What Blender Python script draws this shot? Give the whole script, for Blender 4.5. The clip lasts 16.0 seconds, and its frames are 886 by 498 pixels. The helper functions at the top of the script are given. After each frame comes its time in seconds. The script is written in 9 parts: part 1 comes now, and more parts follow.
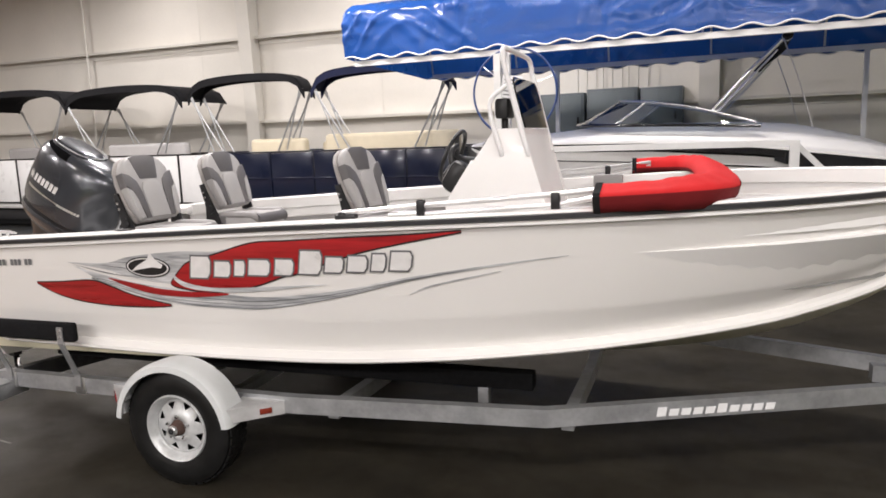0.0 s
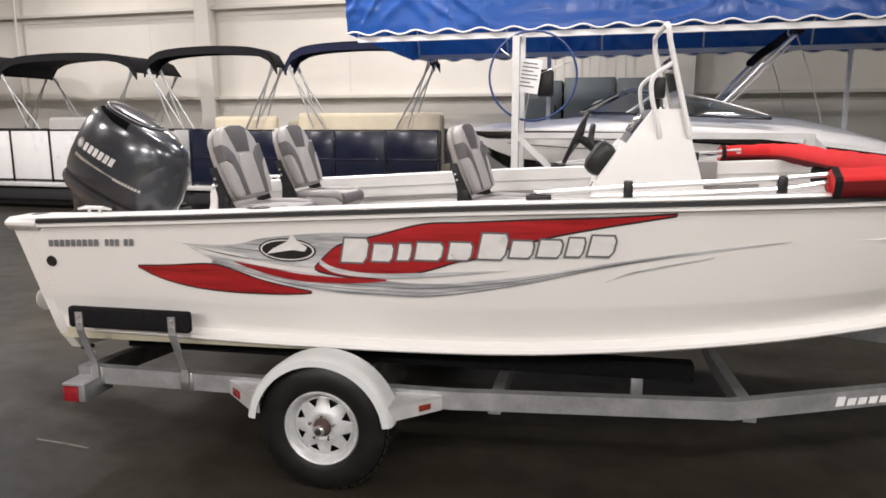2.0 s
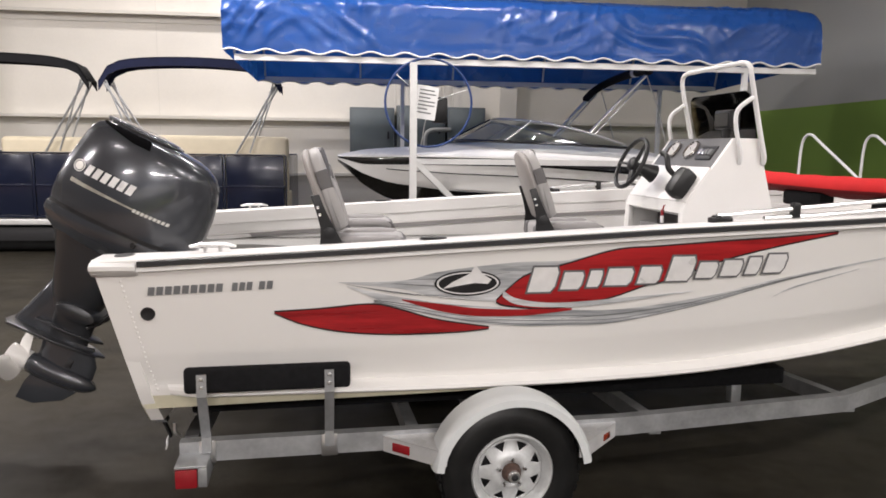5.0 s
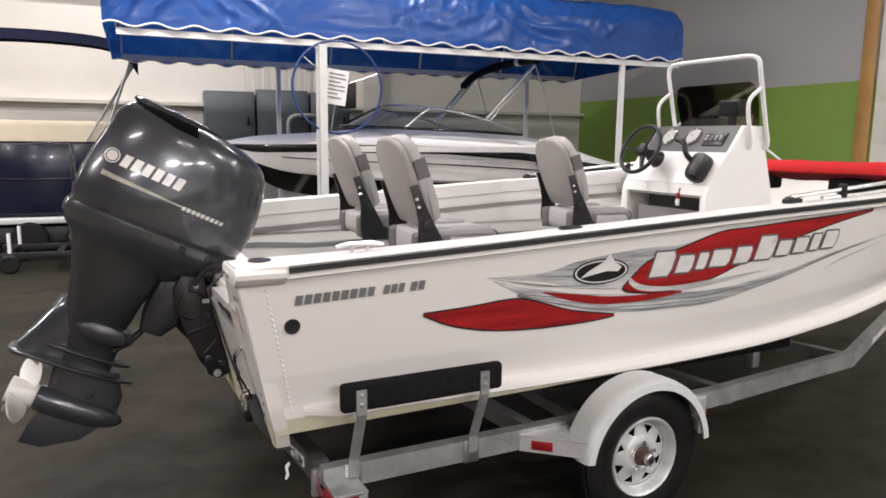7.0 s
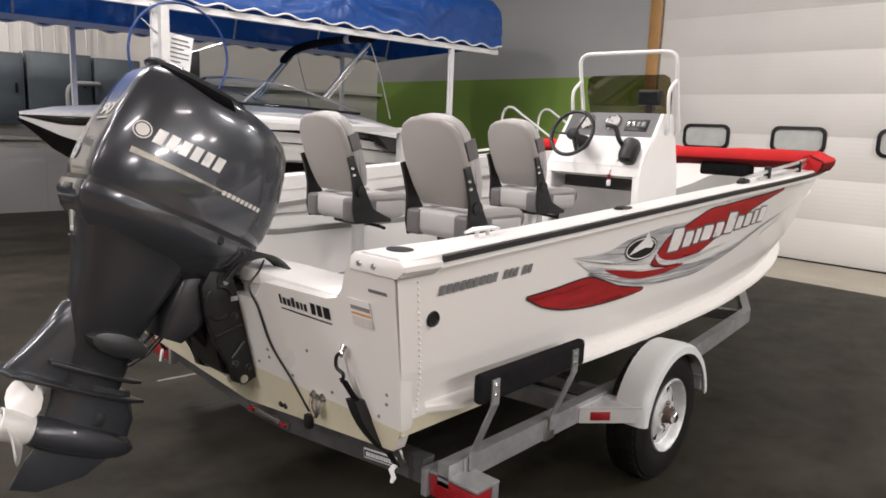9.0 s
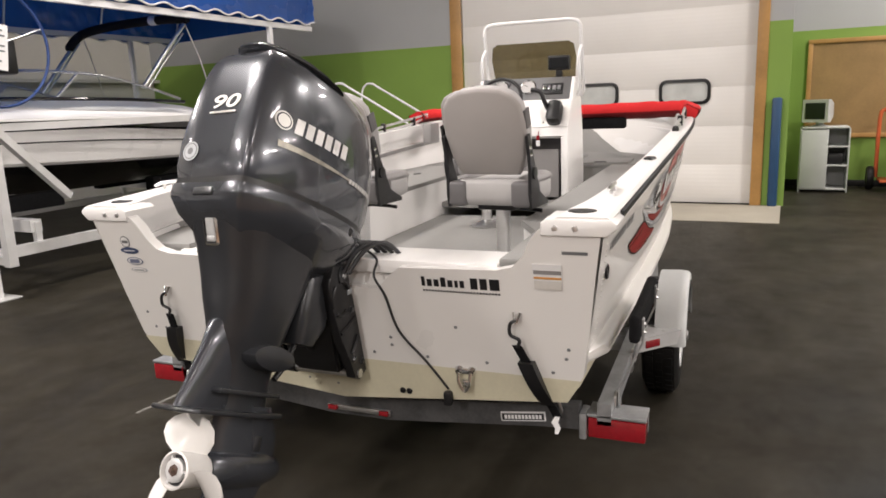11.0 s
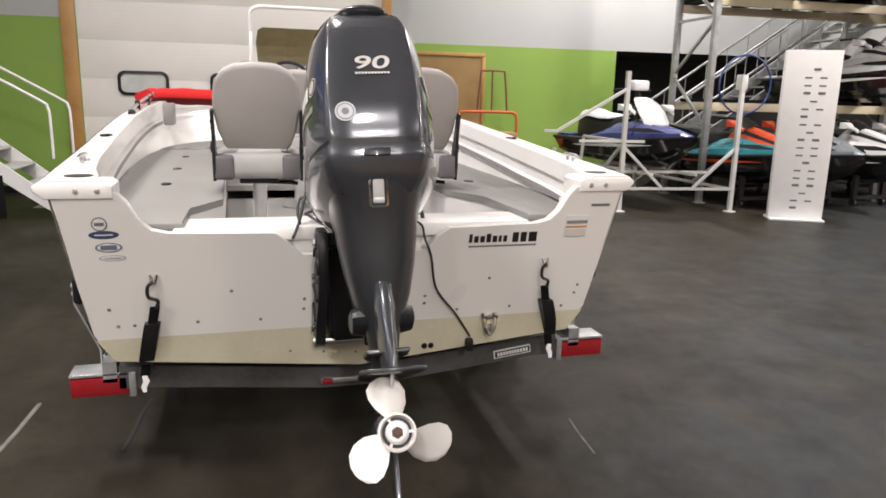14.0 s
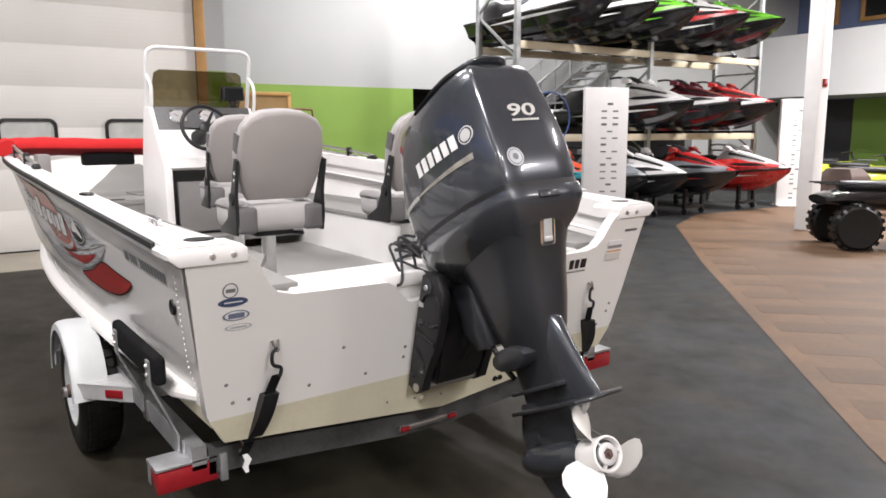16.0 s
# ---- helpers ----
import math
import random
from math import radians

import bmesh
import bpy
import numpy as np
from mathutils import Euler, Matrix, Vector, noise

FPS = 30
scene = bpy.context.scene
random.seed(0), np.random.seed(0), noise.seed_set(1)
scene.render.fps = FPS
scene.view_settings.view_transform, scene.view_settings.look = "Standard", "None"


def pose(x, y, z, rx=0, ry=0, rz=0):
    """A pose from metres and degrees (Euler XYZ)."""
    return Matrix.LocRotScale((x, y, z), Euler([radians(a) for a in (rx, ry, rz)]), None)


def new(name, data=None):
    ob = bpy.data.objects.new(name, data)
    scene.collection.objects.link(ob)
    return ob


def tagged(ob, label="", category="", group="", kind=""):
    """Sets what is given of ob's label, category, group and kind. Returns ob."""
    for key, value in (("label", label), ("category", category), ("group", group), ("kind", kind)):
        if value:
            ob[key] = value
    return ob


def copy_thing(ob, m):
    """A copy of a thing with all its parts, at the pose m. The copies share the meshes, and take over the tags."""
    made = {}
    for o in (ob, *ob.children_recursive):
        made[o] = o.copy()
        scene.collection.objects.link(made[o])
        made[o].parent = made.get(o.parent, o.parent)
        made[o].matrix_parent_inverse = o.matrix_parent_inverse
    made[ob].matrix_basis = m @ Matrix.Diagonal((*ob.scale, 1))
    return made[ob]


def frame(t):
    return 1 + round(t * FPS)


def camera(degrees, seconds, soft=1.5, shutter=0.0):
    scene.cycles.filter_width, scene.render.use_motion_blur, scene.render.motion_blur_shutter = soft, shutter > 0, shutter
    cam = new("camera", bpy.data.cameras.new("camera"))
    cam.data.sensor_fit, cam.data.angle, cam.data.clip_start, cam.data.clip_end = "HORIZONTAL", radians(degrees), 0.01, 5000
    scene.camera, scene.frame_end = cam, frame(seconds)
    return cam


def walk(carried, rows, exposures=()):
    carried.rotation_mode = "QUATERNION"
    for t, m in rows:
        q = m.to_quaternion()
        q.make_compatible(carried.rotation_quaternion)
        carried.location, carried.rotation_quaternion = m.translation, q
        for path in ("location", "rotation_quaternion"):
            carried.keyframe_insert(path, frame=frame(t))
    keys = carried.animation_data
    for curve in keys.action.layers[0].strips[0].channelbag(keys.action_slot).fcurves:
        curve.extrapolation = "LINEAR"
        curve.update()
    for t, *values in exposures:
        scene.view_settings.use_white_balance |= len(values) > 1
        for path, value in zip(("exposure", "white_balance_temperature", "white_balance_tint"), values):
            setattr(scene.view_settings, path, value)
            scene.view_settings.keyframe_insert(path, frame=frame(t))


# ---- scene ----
cam = camera(63.7, 16.0, soft=1.7)
METRES, EYE, TILT, LEAN, TURN = 11.2, 1.795, 0.0, 0.0, 18.5
ROWS = [
    (0.0, 0.0, 0.0, 0.0, -0.31, -8.91, 1.99),
    (0.5, -0.0257, 0.007, -0.0006, -1.77, -9.55, -0.14),
    (1.0, -0.0576, 0.0106, -0.0008, -3.83, -9.65, 1.7),
    (1.5, -0.0833, 0.0178, -0.0021, -6.09, -9.89, -0.1),
    (2.0, -0.1137, 0.0293, -0.0027, -7.43, -10.09, 0.11),
    (2.5, -0.1435, 0.0366, -0.0041, -9.89, -10.37, 0.49),
    (3.0, -0.1711, 0.0454, -0.0031, -14.73, -10.46, 0.26),
    (3.5, -0.1956, 0.0614, -0.004, -18.72, -9.81, -0.97),
    (4.0, -0.2248, 0.075, -0.0042, -22.14, -8.59, -1.0),
    (6.5, -0.3566, 0.1588, -0.006, -40.64, -8.07, -0.54),
    (7.0, -0.3778, 0.1878, -0.0064, -45.24, -8.73, -0.63),
    (7.5, -0.3981, 0.2112, -0.0088, -49.12, -9.18, -1.11),
    (8.0, -0.4171, 0.2346, -0.0078, -55.85, -10.2, -0.55),
    (8.5, -0.429, 0.262, -0.009, -60.98, -9.82, -0.94),
    (9.0, -0.4424, 0.2927, -0.0088, -65.83, -9.88, -2.16),
    (9.5, -0.4577, 0.3222, -0.009, -70.1, -10.45, -0.33),
    (12.0, -0.4831, 0.4809, -0.013, -98.33, -10.86, 0.37),
    (12.5, -0.4828, 0.5105, -0.0159, -103.76, -10.22, -0.58),
    (13.0, -0.481, 0.5408, -0.0154, -111.86, -10.85, -0.16),
    (13.5, -0.4712, 0.5693, -0.0172, -117.95, -10.92, -0.19),
    (14.0, -0.4593, 0.5996, -0.0165, -124.55, -12.19, -1.36),
    (14.5, -0.4463, 0.627, -0.0158, -130.42, -11.84, -1.18),
    (15.0, -0.4252, 0.6509, -0.0163, -136.86, -11.1, -2.41),
    (15.5, -0.4022, 0.6711, -0.0155, -141.18, -9.61, -3.01),
    (16.0, -0.3779, 0.6934, -0.0147, -144.94, -9.24, 0.29),
]
walk(cam, [(t, pose(0, 0, EYE, TILT, LEAN, TURN) @ pose(METRES * x, METRES * y, METRES * z, 90 + pitch, roll, yaw)) for t, x, y, z, yaw, pitch, roll in ROWS], exposures=((0.0, 0.15, 6550, 10), (4.0, -0.03, 6600, 10), (6.5, -0.02, 6550, 10), (9.5, 0.0, 6600, 10), (12.0, 0.12, 6850, 10), (13.0, 0.16, 6850, 10), (14.5, 0.07, 6600, 10), (16.0, 0.16, 6400, 10)))

# ---- light ----
world = bpy.data.worlds.new("world")
world.use_nodes = True
world.node_tree.nodes["Background"].inputs[0].default_value = (0.9, 0.95, 1.0, 1)
world.node_tree.nodes["Background"].inputs[1].default_value = 0.05
scene.world = world
ROOM = pose(0, 0, 0, 0, 0, -4)          # the building is turned against the boat
LAMP_Z = 6.1
# unseen roof lamps; several, like (-3.4, 4.7), are added fill to brighten one area
LAMPS = ((-14.5, 8.7, 1), (-9.5, 8.0, 1.05), (-5.6, 7.2, 1.4), (-3.4, 4.7, 0.35), (0.6, 4.8, 0.22), (-1.6, 6.9, 0.65), (-15.0, 3.5, 2.8), (-10.5, 3.8, 0.6), (-12.0, -1.5, 1.1), (-7.4, -1.8, 0.35), (-2.9, -3.4, 0.25), (4.4, -0.2, 0.7), (1.2, -2.6, 1.3), (-9.0, -10.5, 2.3), (-4.2, -10.5, 4.3), (0.2, -9.5, 1.7), (5.6, -3.0, 1.1), (-2.0, -11, 1), (2.5, -10.5, 1.0), (-13.0, 12.6, 0.25), (-7.5, 12.8, 0.2), (-4.5, 12.9, 0.55))
for u, v, k in LAMPS:
    lamp = bpy.data.lights.new("high_bay_and_fill_lamp", "AREA")
    lamp.shape, lamp.size, lamp.size_y, lamp.energy, lamp.color = "RECTANGLE", 1.3, 0.16, 240 * k, (1.0, 0.945, 0.935)
    new("high_bay_and_fill_lamp", lamp).matrix_world = ROOM @ pose(u, v, LAMP_Z)

# ---- helpers of this scene ----
def mat(name, base, rough=0.5, metal=0.0, var=0.12, scale=6.0, bump=0.0, fine=80.0, coat=0.0, spec=0.5, rvar=0.1, second=None):
    """A procedural material: coarse and fine noise in colour, roughness and relief."""
    m = bpy.data.materials.new(name)
    m.use_nodes = True
    n, l = m.node_tree.nodes, m.node_tree.links
    b = n["Principled BSDF"]
    tc = n.new("ShaderNodeTexCoord")
    a, f = n.new("ShaderNodeTexNoise"), n.new("ShaderNodeTexNoise")
    a.inputs["Scale"].default_value, f.inputs["Scale"].default_value = scale, fine
    a.inputs["Detail"].default_value, f.inputs["Detail"].default_value = 6, 4
    l.new(tc.outputs["Object"], a.inputs["Vector"]), l.new(tc.outputs["Object"], f.inputs["Vector"])
    mixf = n.new("ShaderNodeMath")
    mixf.operation = "MULTIPLY_ADD"
    mixf.inputs[1].default_value = 0.35
    l.new(f.outputs["Fac"], mixf.inputs[0]), l.new(a.outputs["Fac"], mixf.inputs[2])
    ramp = n.new("ShaderNodeValToRGB")
    lo = [c * (1 - var) for c in base]
    hi = list(second) if second else [min(1, c * (1 + var)) for c in base]
    ramp.color_ramp.elements[0].position, ramp.color_ramp.elements[1].position = 0.45, 0.95
    ramp.color_ramp.elements[0].color, ramp.color_ramp.elements[1].color = (*lo, 1), (*hi, 1)
    l.new(mixf.outputs[0], ramp.inputs["Fac"]), l.new(ramp.outputs["Color"], b.inputs["Base Color"])
    rr = n.new("ShaderNodeMapRange")
    rr.inputs["To Min"].default_value, rr.inputs["To Max"].default_value = max(0.02, rough - rvar), min(1, rough + rvar)
    l.new(a.outputs["Fac"], rr.inputs["Value"]), l.new(rr.outputs["Result"], b.inputs["Roughness"])
    b.inputs["Metallic"].default_value = metal
    b.inputs["Coat Weight"].default_value = coat
    b.inputs["Coat Roughness"].default_value = 0.06
    b.inputs["Specular IOR Level"].default_value = spec
    if bump:
        bp = n.new("ShaderNodeBump")
        bp.inputs["Strength"].default_value, bp.inputs["Distance"].default_value = bump, 0.004
        l.new(f.outputs["Fac"], bp.inputs["Height"]), l.new(bp.outputs["Normal"], b.inputs["Normal"])
    return m


def glass(name, tint, rough=0.02):
    m = bpy.data.materials.new(name)
    m.use_nodes = True
    n, l = m.node_tree.nodes, m.node_tree.links
    n.remove(n["Principled BSDF"])
    t, g, x, fr = n.new("ShaderNodeBsdfTransparent"), n.new("ShaderNodeBsdfGlossy"), n.new("ShaderNodeMixShader"), n.new("ShaderNodeFresnel")
    t.inputs[0].default_value, g.inputs["Roughness"].default_value = (*tint, 1), rough
    fr.inputs[0].default_value = 1.45
    l.new(fr.outputs[0], x.inputs[0]), l.new(t.outputs[0], x.inputs[1]), l.new(g.outputs[0], x.inputs[2])
    l.new(x.outputs[0], n["Material Output"].inputs["Surface"])
    return m


def finish(bm, name, material, smooth=38):
    me = bpy.data.meshes.new(name)
    bmesh.ops.recalc_face_normals(bm, faces=bm.faces)
    bm.to_mesh(me)
    bm.free()
    for mm in (material if isinstance(material, (list, tuple)) else [material]):
        me.materials.append(mm)
    if smooth:
        me.polygons.foreach_set("use_smooth", [True] * len(me.polygons))
        me.set_sharp_from_angle(angle=radians(smooth))
    return me


def part(name, bm, material, parent, label="", world=False, smooth=38):
    """One mesh under a thing or a part; world: its coordinates are the world's."""
    ob = new(name, finish(bm, name, material, smooth))
    ob.parent = parent
    if world:
        m = parent.matrix_basis
        up = parent.parent
        if up:
            m = up.matrix_basis @ parent.matrix_parent_inverse @ m
        ob.matrix_parent_inverse = m.inverted()
    return tagged(ob, label)


def thing(name, m, label, category, group="", kind=""):
    ob = new(name)
    ob.empty_display_size = 0.1
    ob.matrix_basis = m
    return tagged(ob, label, category, group, kind)


def solid(name, bm, material, label, category, m=None, group="", kind="", smooth=38):
    ob = new(name, finish(bm, name, material, smooth))
    if m is not None:
        ob.matrix_basis = m
    return tagged(ob, label, category, group, kind)


def B():
    return bmesh.new()


def box(bm, x0, x1, y0, y1, z0, z1, bev=0.0, m=None, seg=2):
    vs = [bm.verts.new(p) for p in ((x0, y0, z0), (x1, y0, z0), (x1, y1, z0), (x0, y1, z0), (x0, y0, z1), (x1, y0, z1), (x1, y1, z1), (x0, y1, z1))]
    fs = [bm.faces.new([vs[i] for i in q]) for q in ((0, 3, 2, 1), (4, 5, 6, 7), (0, 1, 5, 4), (1, 2, 6, 5), (2, 3, 7, 6), (3, 0, 4, 7))]
    if m is not None:
        for v in vs:
            v.co = m @ v.co
    if bev:
        es = {e for f in fs for e in f.edges}
        bmesh.ops.bevel(bm, geom=list(es), offset=bev, segments=seg, affect="EDGES", profile=0.5)
    return bm


def frame_of(d):
    d = d.normalized()
    a = Vector((0, 0, 1)) if abs(d.z) < 0.9 else Vector((1, 0, 0))
    s = d.cross(a).normalized()
    return s, s.cross(d).normalized()


def tube(bm, pts, r, seg=10, cap=True, flat=1.0):
    """A round bar along points; r a number or one for each point."""
    pts = [Vector(p) for p in pts]
    rs = r if isinstance(r, (list, tuple)) else [r] * len(pts)
    rings, s0 = [], None
    for i, p in enumerate(pts):
        d = (pts[min(i + 1, len(pts) - 1)] - pts[max(i - 1, 0)])
        s, u = frame_of(d)
        if s0 is not None:
            dn = d.normalized()
            s = (s0 - dn * s0.dot(dn)).normalized()
            u = s.cross(dn).normalized()
        s0 = s
        rings.append([bm.verts.new(p + (s * math.cos(a) + u * math.sin(a) * flat) * rs[i]) for a in (2 * math.pi * k / seg for k in range(seg))])
    skin(bm, rings, cap)
    return bm


def skin(bm, rings, cap=True, closed=True):
    for a, b in zip(rings, rings[1:]):
        n = len(a)
        for k in range(n if closed else n - 1):
            bm.faces.new((a[k], a[(k + 1) % n], b[(k + 1) % n], b[k]))
    if cap and closed:
        bm.faces.new(rings[0][::-1]), bm.faces.new(rings[-1])


def loft(bm, rings, cap=True, closed=True):
    skin(bm, [[bm.verts.new(p) for p in r] for r in rings], cap, closed)
    return bm


def arc(pts, n=6):
    """A smooth run of points through the given ones."""
    P = [Vector(p) for p in pts]
    out = []
    for i in range(len(P) - 1):
        a, b, c, d = P[max(i - 1, 0)], P[i], P[i + 1], P[min(i + 2, len(P) - 1)]
        for k in range(n):
            t = k / n
            out.append(0.5 * ((2 * b) + (c - a) * t + (2 * a - 5 * b + 4 * c - d) * t * t + (3 * b - a - 3 * c + d) * t ** 3))
    return out + [P[-1]]


def lathe(bm, prof, m, seg=24, ends=True):
    """prof: (radius, height) rows turned round the local z of m."""
    rings = [[m @ Vector((r * math.cos(a), r * math.sin(a), h)) for a in (2 * math.pi * k / seg for k in range(seg))] for r, h in prof]
    return loft(bm, rings, ends)


def prism(bm, outline, axis, a, b, bev=0.0, m=None):
    """A flat outline pulled from a to b along an axis; its points are the other two axes in order."""
    def at(p, w):
        return {"x": (w, p[0], p[1]), "y": (p[0], w, p[1]), "z": (p[0], p[1], w)}[axis]
    lo, hi = [bm.verts.new(at(p, a)) for p in outline], [bm.verts.new(at(p, b)) for p in outline]
    if m is not None:
        for v in lo + hi:
            v.co = m @ v.co
    n = len(lo)
    fs = [bm.faces.new(lo[::-1]), bm.faces.new(hi)] + [bm.faces.new((lo[k], lo[(k + 1) % n], hi[(k + 1) % n], hi[k])) for k in range(n)]
    if bev:
        bmesh.ops.bevel(bm, geom=list({e for f in fs[:2] for e in f.edges}), offset=bev, segments=2, affect="EDGES", profile=0.5)
    return bm


def rounded(w, h, r, n=5):
    """Outline of a rounded rectangle round the origin."""
    out = []
    for cx, cy, a0 in ((w / 2 - r, h / 2 - r, 0), (-w / 2 + r, h / 2 - r, 90), (-w / 2 + r, -h / 2 + r, 180), (w / 2 - r, -h / 2 + r, 270)):
        for k in range(n + 1):
            a = radians(a0 + 90 * k / n)
            out.append((cx + r * math.cos(a), cy + r * math.sin(a)))
    return out


def lin(x, table):
    return float(np.interp(x, [r[0] for r in table], [r[1] for r in table]))


def smooth(x, table):
    """Interpolation through a table with rounded turns."""
    e = 0.12
    return (lin(x - e, table) + 2 * lin(x, table) + lin(x + e, table)) / 4


# ---- materials ----
M_HULL = mat("white_hull_paint", (0.77, 0.755, 0.73), 0.28, var=0.012, scale=1.5, fine=240, coat=0.35, rvar=0.015)
M_WHITE = mat("white_gelcoat", (0.80, 0.79, 0.775), 0.34, var=0.03, scale=3, fine=160, coat=0.15)
M_CREAM = mat("bare_cream_hull", (0.62, 0.585, 0.44), 0.5, var=0.09, scale=4, fine=60)
M_BLACK = mat("black_rubber", (0.018, 0.018, 0.02), 0.55, var=0.2, scale=20)
M_BLACKP = mat("black_plastic", (0.013, 0.013, 0.014), 0.38, var=0.2, scale=14, spec=0.35)
M_CARPET_BLK = mat("black_bunk_carpet", (0.012, 0.012, 0.013), 0.95, var=0.3, scale=40, bump=0.8, fine=300, spec=0.1)
M_VINYL = mat("light_grey_vinyl", (0.38, 0.37, 0.365), 0.5, var=0.05, scale=8, bump=0.25, fine=260)
M_VINYL_M = mat("mid_grey_vinyl", (0.25, 0.24, 0.237), 0.5, var=0.06, scale=8, bump=0.25, fine=260)
M_VINYL_D = mat("dark_grey_vinyl", (0.115, 0.11, 0.112), 0.5, var=0.06, scale=8, bump=0.25, fine=260)
M_DASH = mat("charcoal_dash_film", (0.085, 0.085, 0.088), 0.4, var=0.12, scale=20)
M_SHELL = mat("taupe_seat_shell", (0.30, 0.28, 0.268), 0.55, var=0.04, scale=5, bump=0.15, fine=220)
M_DECK = mat("grey_deck_vinyl", (0.24, 0.238, 0.228), 0.6, var=0.08, scale=5, bump=0.3, fine=300)
M_ALU = mat("bare_aluminium", (0.72, 0.72, 0.72), 0.33, 1.0, var=0.06, scale=12)
M_CHROME = mat("polished_steel", (0.82, 0.82, 0.82), 0.12, 1.0, var=0.03, scale=10, rvar=0.05)
M_GALV = mat("galvanised_steel", (0.42, 0.43, 0.44), 0.46, 0.7, var=0.22, scale=9, fine=45, bump=0.12)
M_STEP = mat("pale_galvanised_plate", (0.60, 0.60, 0.60), 0.42, 0.35, var=0.1, scale=12, fine=60)
M_FENDER = mat("fender_grey_white", (0.60, 0.62, 0.62), 0.42, var=0.05, scale=7)
M_MOTOR = mat("motor_grey_paint", (0.052, 0.057, 0.067), 0.24, 0.35, var=0.14, scale=4, fine=400, coat=0.8, rvar=0.05)
M_MOTOR_D = mat("motor_dark_paint", (0.026, 0.028, 0.032), 0.33, 0.2, var=0.08, scale=6, fine=300, coat=0.25)
M_SILVER = mat("silver_decal", (0.62, 0.61, 0.58), 0.35, 0.3, var=0.05)
M_STRIPE = mat("brushed_champagne_film", (0.36, 0.34, 0.29), 0.35, 0.3, var=0.3, scale=20, fine=60)
M_PROP = mat("white_propeller_paint", (0.76, 0.745, 0.72), 0.32, var=0.03, coat=0.3)
M_RED = mat("red_decal", (0.40, 0.014, 0.018), 0.3, var=0.5, scale=4, fine=40, coat=0.3, second=(0.54, 0.022, 0.026))
M_REDC = mat("red_canvas", (0.55, 0.022, 0.024), 0.8, var=0.1, scale=6, bump=0.5, fine=350, spec=0.2)
M_RED_SHADE = mat("shaded_red_canvas", (0.16, 0.012, 0.014), 0.8, var=0.1, scale=6, bump=0.5, fine=350, spec=0.2)
M_SLOT_DARK = mat("slot_shade_black", (0.004, 0.004, 0.0045), 0.95, var=0.3, scale=60, spec=0.02)
M_BLKSTRAP = mat("black_webbing", (0.014, 0.014, 0.015), 0.85, var=0.2, scale=30, bump=0.4, fine=300, spec=0.15)
M_TYRE = mat("tyre_rubber", (0.008, 0.008, 0.008), 0.42, var=0.3, scale=14, bump=0.15, fine=120, spec=0.35)
M_RIM = mat("galvanised_rim", (0.56, 0.57, 0.57), 0.38, 0.25, var=0.16, scale=16, fine=70, bump=0.1)
M_RUST = mat("rusty_hub", (0.10, 0.062, 0.05), 0.7, 0.3, var=0.4, scale=30)
M_LENS = mat("red_lens", (0.26, 0.008, 0.014), 0.15, var=0.12, scale=30, coat=0.6)
M_GREYDEC = mat("grey_decal", (0.44, 0.46, 0.48), 0.35, 0.1, var=0.25, scale=9, fine=30)


def brushed(m, stretch):
    """Draw a material's colour noise out along the hull."""
    n, l = m.node_tree.nodes, m.node_tree.links
    mp = n.new("ShaderNodeMapping")
    mp.inputs["Scale"].default_value = stretch
    for nd in list(n):
        if nd.bl_idname == "ShaderNodeTexNoise":
            src = nd.inputs["Vector"].links[0].from_socket
            l.new(src, mp.inputs["Vector"]), l.new(mp.outputs["Vector"], nd.inputs["Vector"])
    return m


M_SWOOSH = brushed(mat("brushed_grey_film", (0.40, 0.42, 0.44), 0.32, 0.1, var=0.45, scale=7, fine=30, second=(0.74, 0.75, 0.76)), (0.35, 1.0, 5.0))
brushed(M_RED, (0.3, 1.0, 5.0))
M_DKDEC = mat("dark_grey_decal", (0.16, 0.165, 0.17), 0.4, var=0.1)
M_INK = mat("black_ink", (0.012, 0.012, 0.013), 0.45, var=0.1)
M_OUTLINE = mat("dark_letter_outline", (0.13, 0.13, 0.135), 0.4, var=0.1)
M_LETTER = mat("white_silver_letters", (0.78, 0.77, 0.76), 0.3, 0.1, var=0.12, scale=9, fine=25)
M_SHIELD = glass("smoked_acrylic", (0.46, 0.42, 0.31), 0.03)
M_CLEAR = glass("clear_glass", (0.86, 0.9, 0.9), 0.02)
M_SCREEN = mat("dark_screen", (0.01, 0.012, 0.014), 0.08, var=0.1)
M_FLOOR = mat("grey_green_carpet", (0.0275, 0.0238, 0.0172), 0.52, var=0.42, scale=0.7, bump=0.5, fine=260, spec=0.5)
# the carpet turns slate blue towards the wood-look floor, and is trodden lighter in streaks
_n, _l = M_FLOOR.node_tree.nodes, M_FLOOR.node_tree.links
_b = _n["Principled BSDF"]
_ramp = _b.inputs["Base Color"].links[0].from_node
_tc, _dot, _ns, _add, _mr, _mx = _n.new("ShaderNodeTexCoord"), _n.new("ShaderNodeVectorMath"), _n.new("ShaderNodeTexNoise"), _n.new("ShaderNodeMath"), _n.new("ShaderNodeMapRange"), _n.new("ShaderNodeMixRGB")
_dot.operation, _dot.inputs[1].default_value = "DOT_PRODUCT", (0.689, 0.725, 0.0)
_ns.inputs["Scale"].default_value, _ns.inputs["Detail"].default_value = 1.3, 5
_add.operation, _add.inputs[1].default_value = "MULTIPLY_ADD", 0.9
_mr.inputs["From Min"].default_value, _mr.inputs["From Max"].default_value = -1.1, -0.2
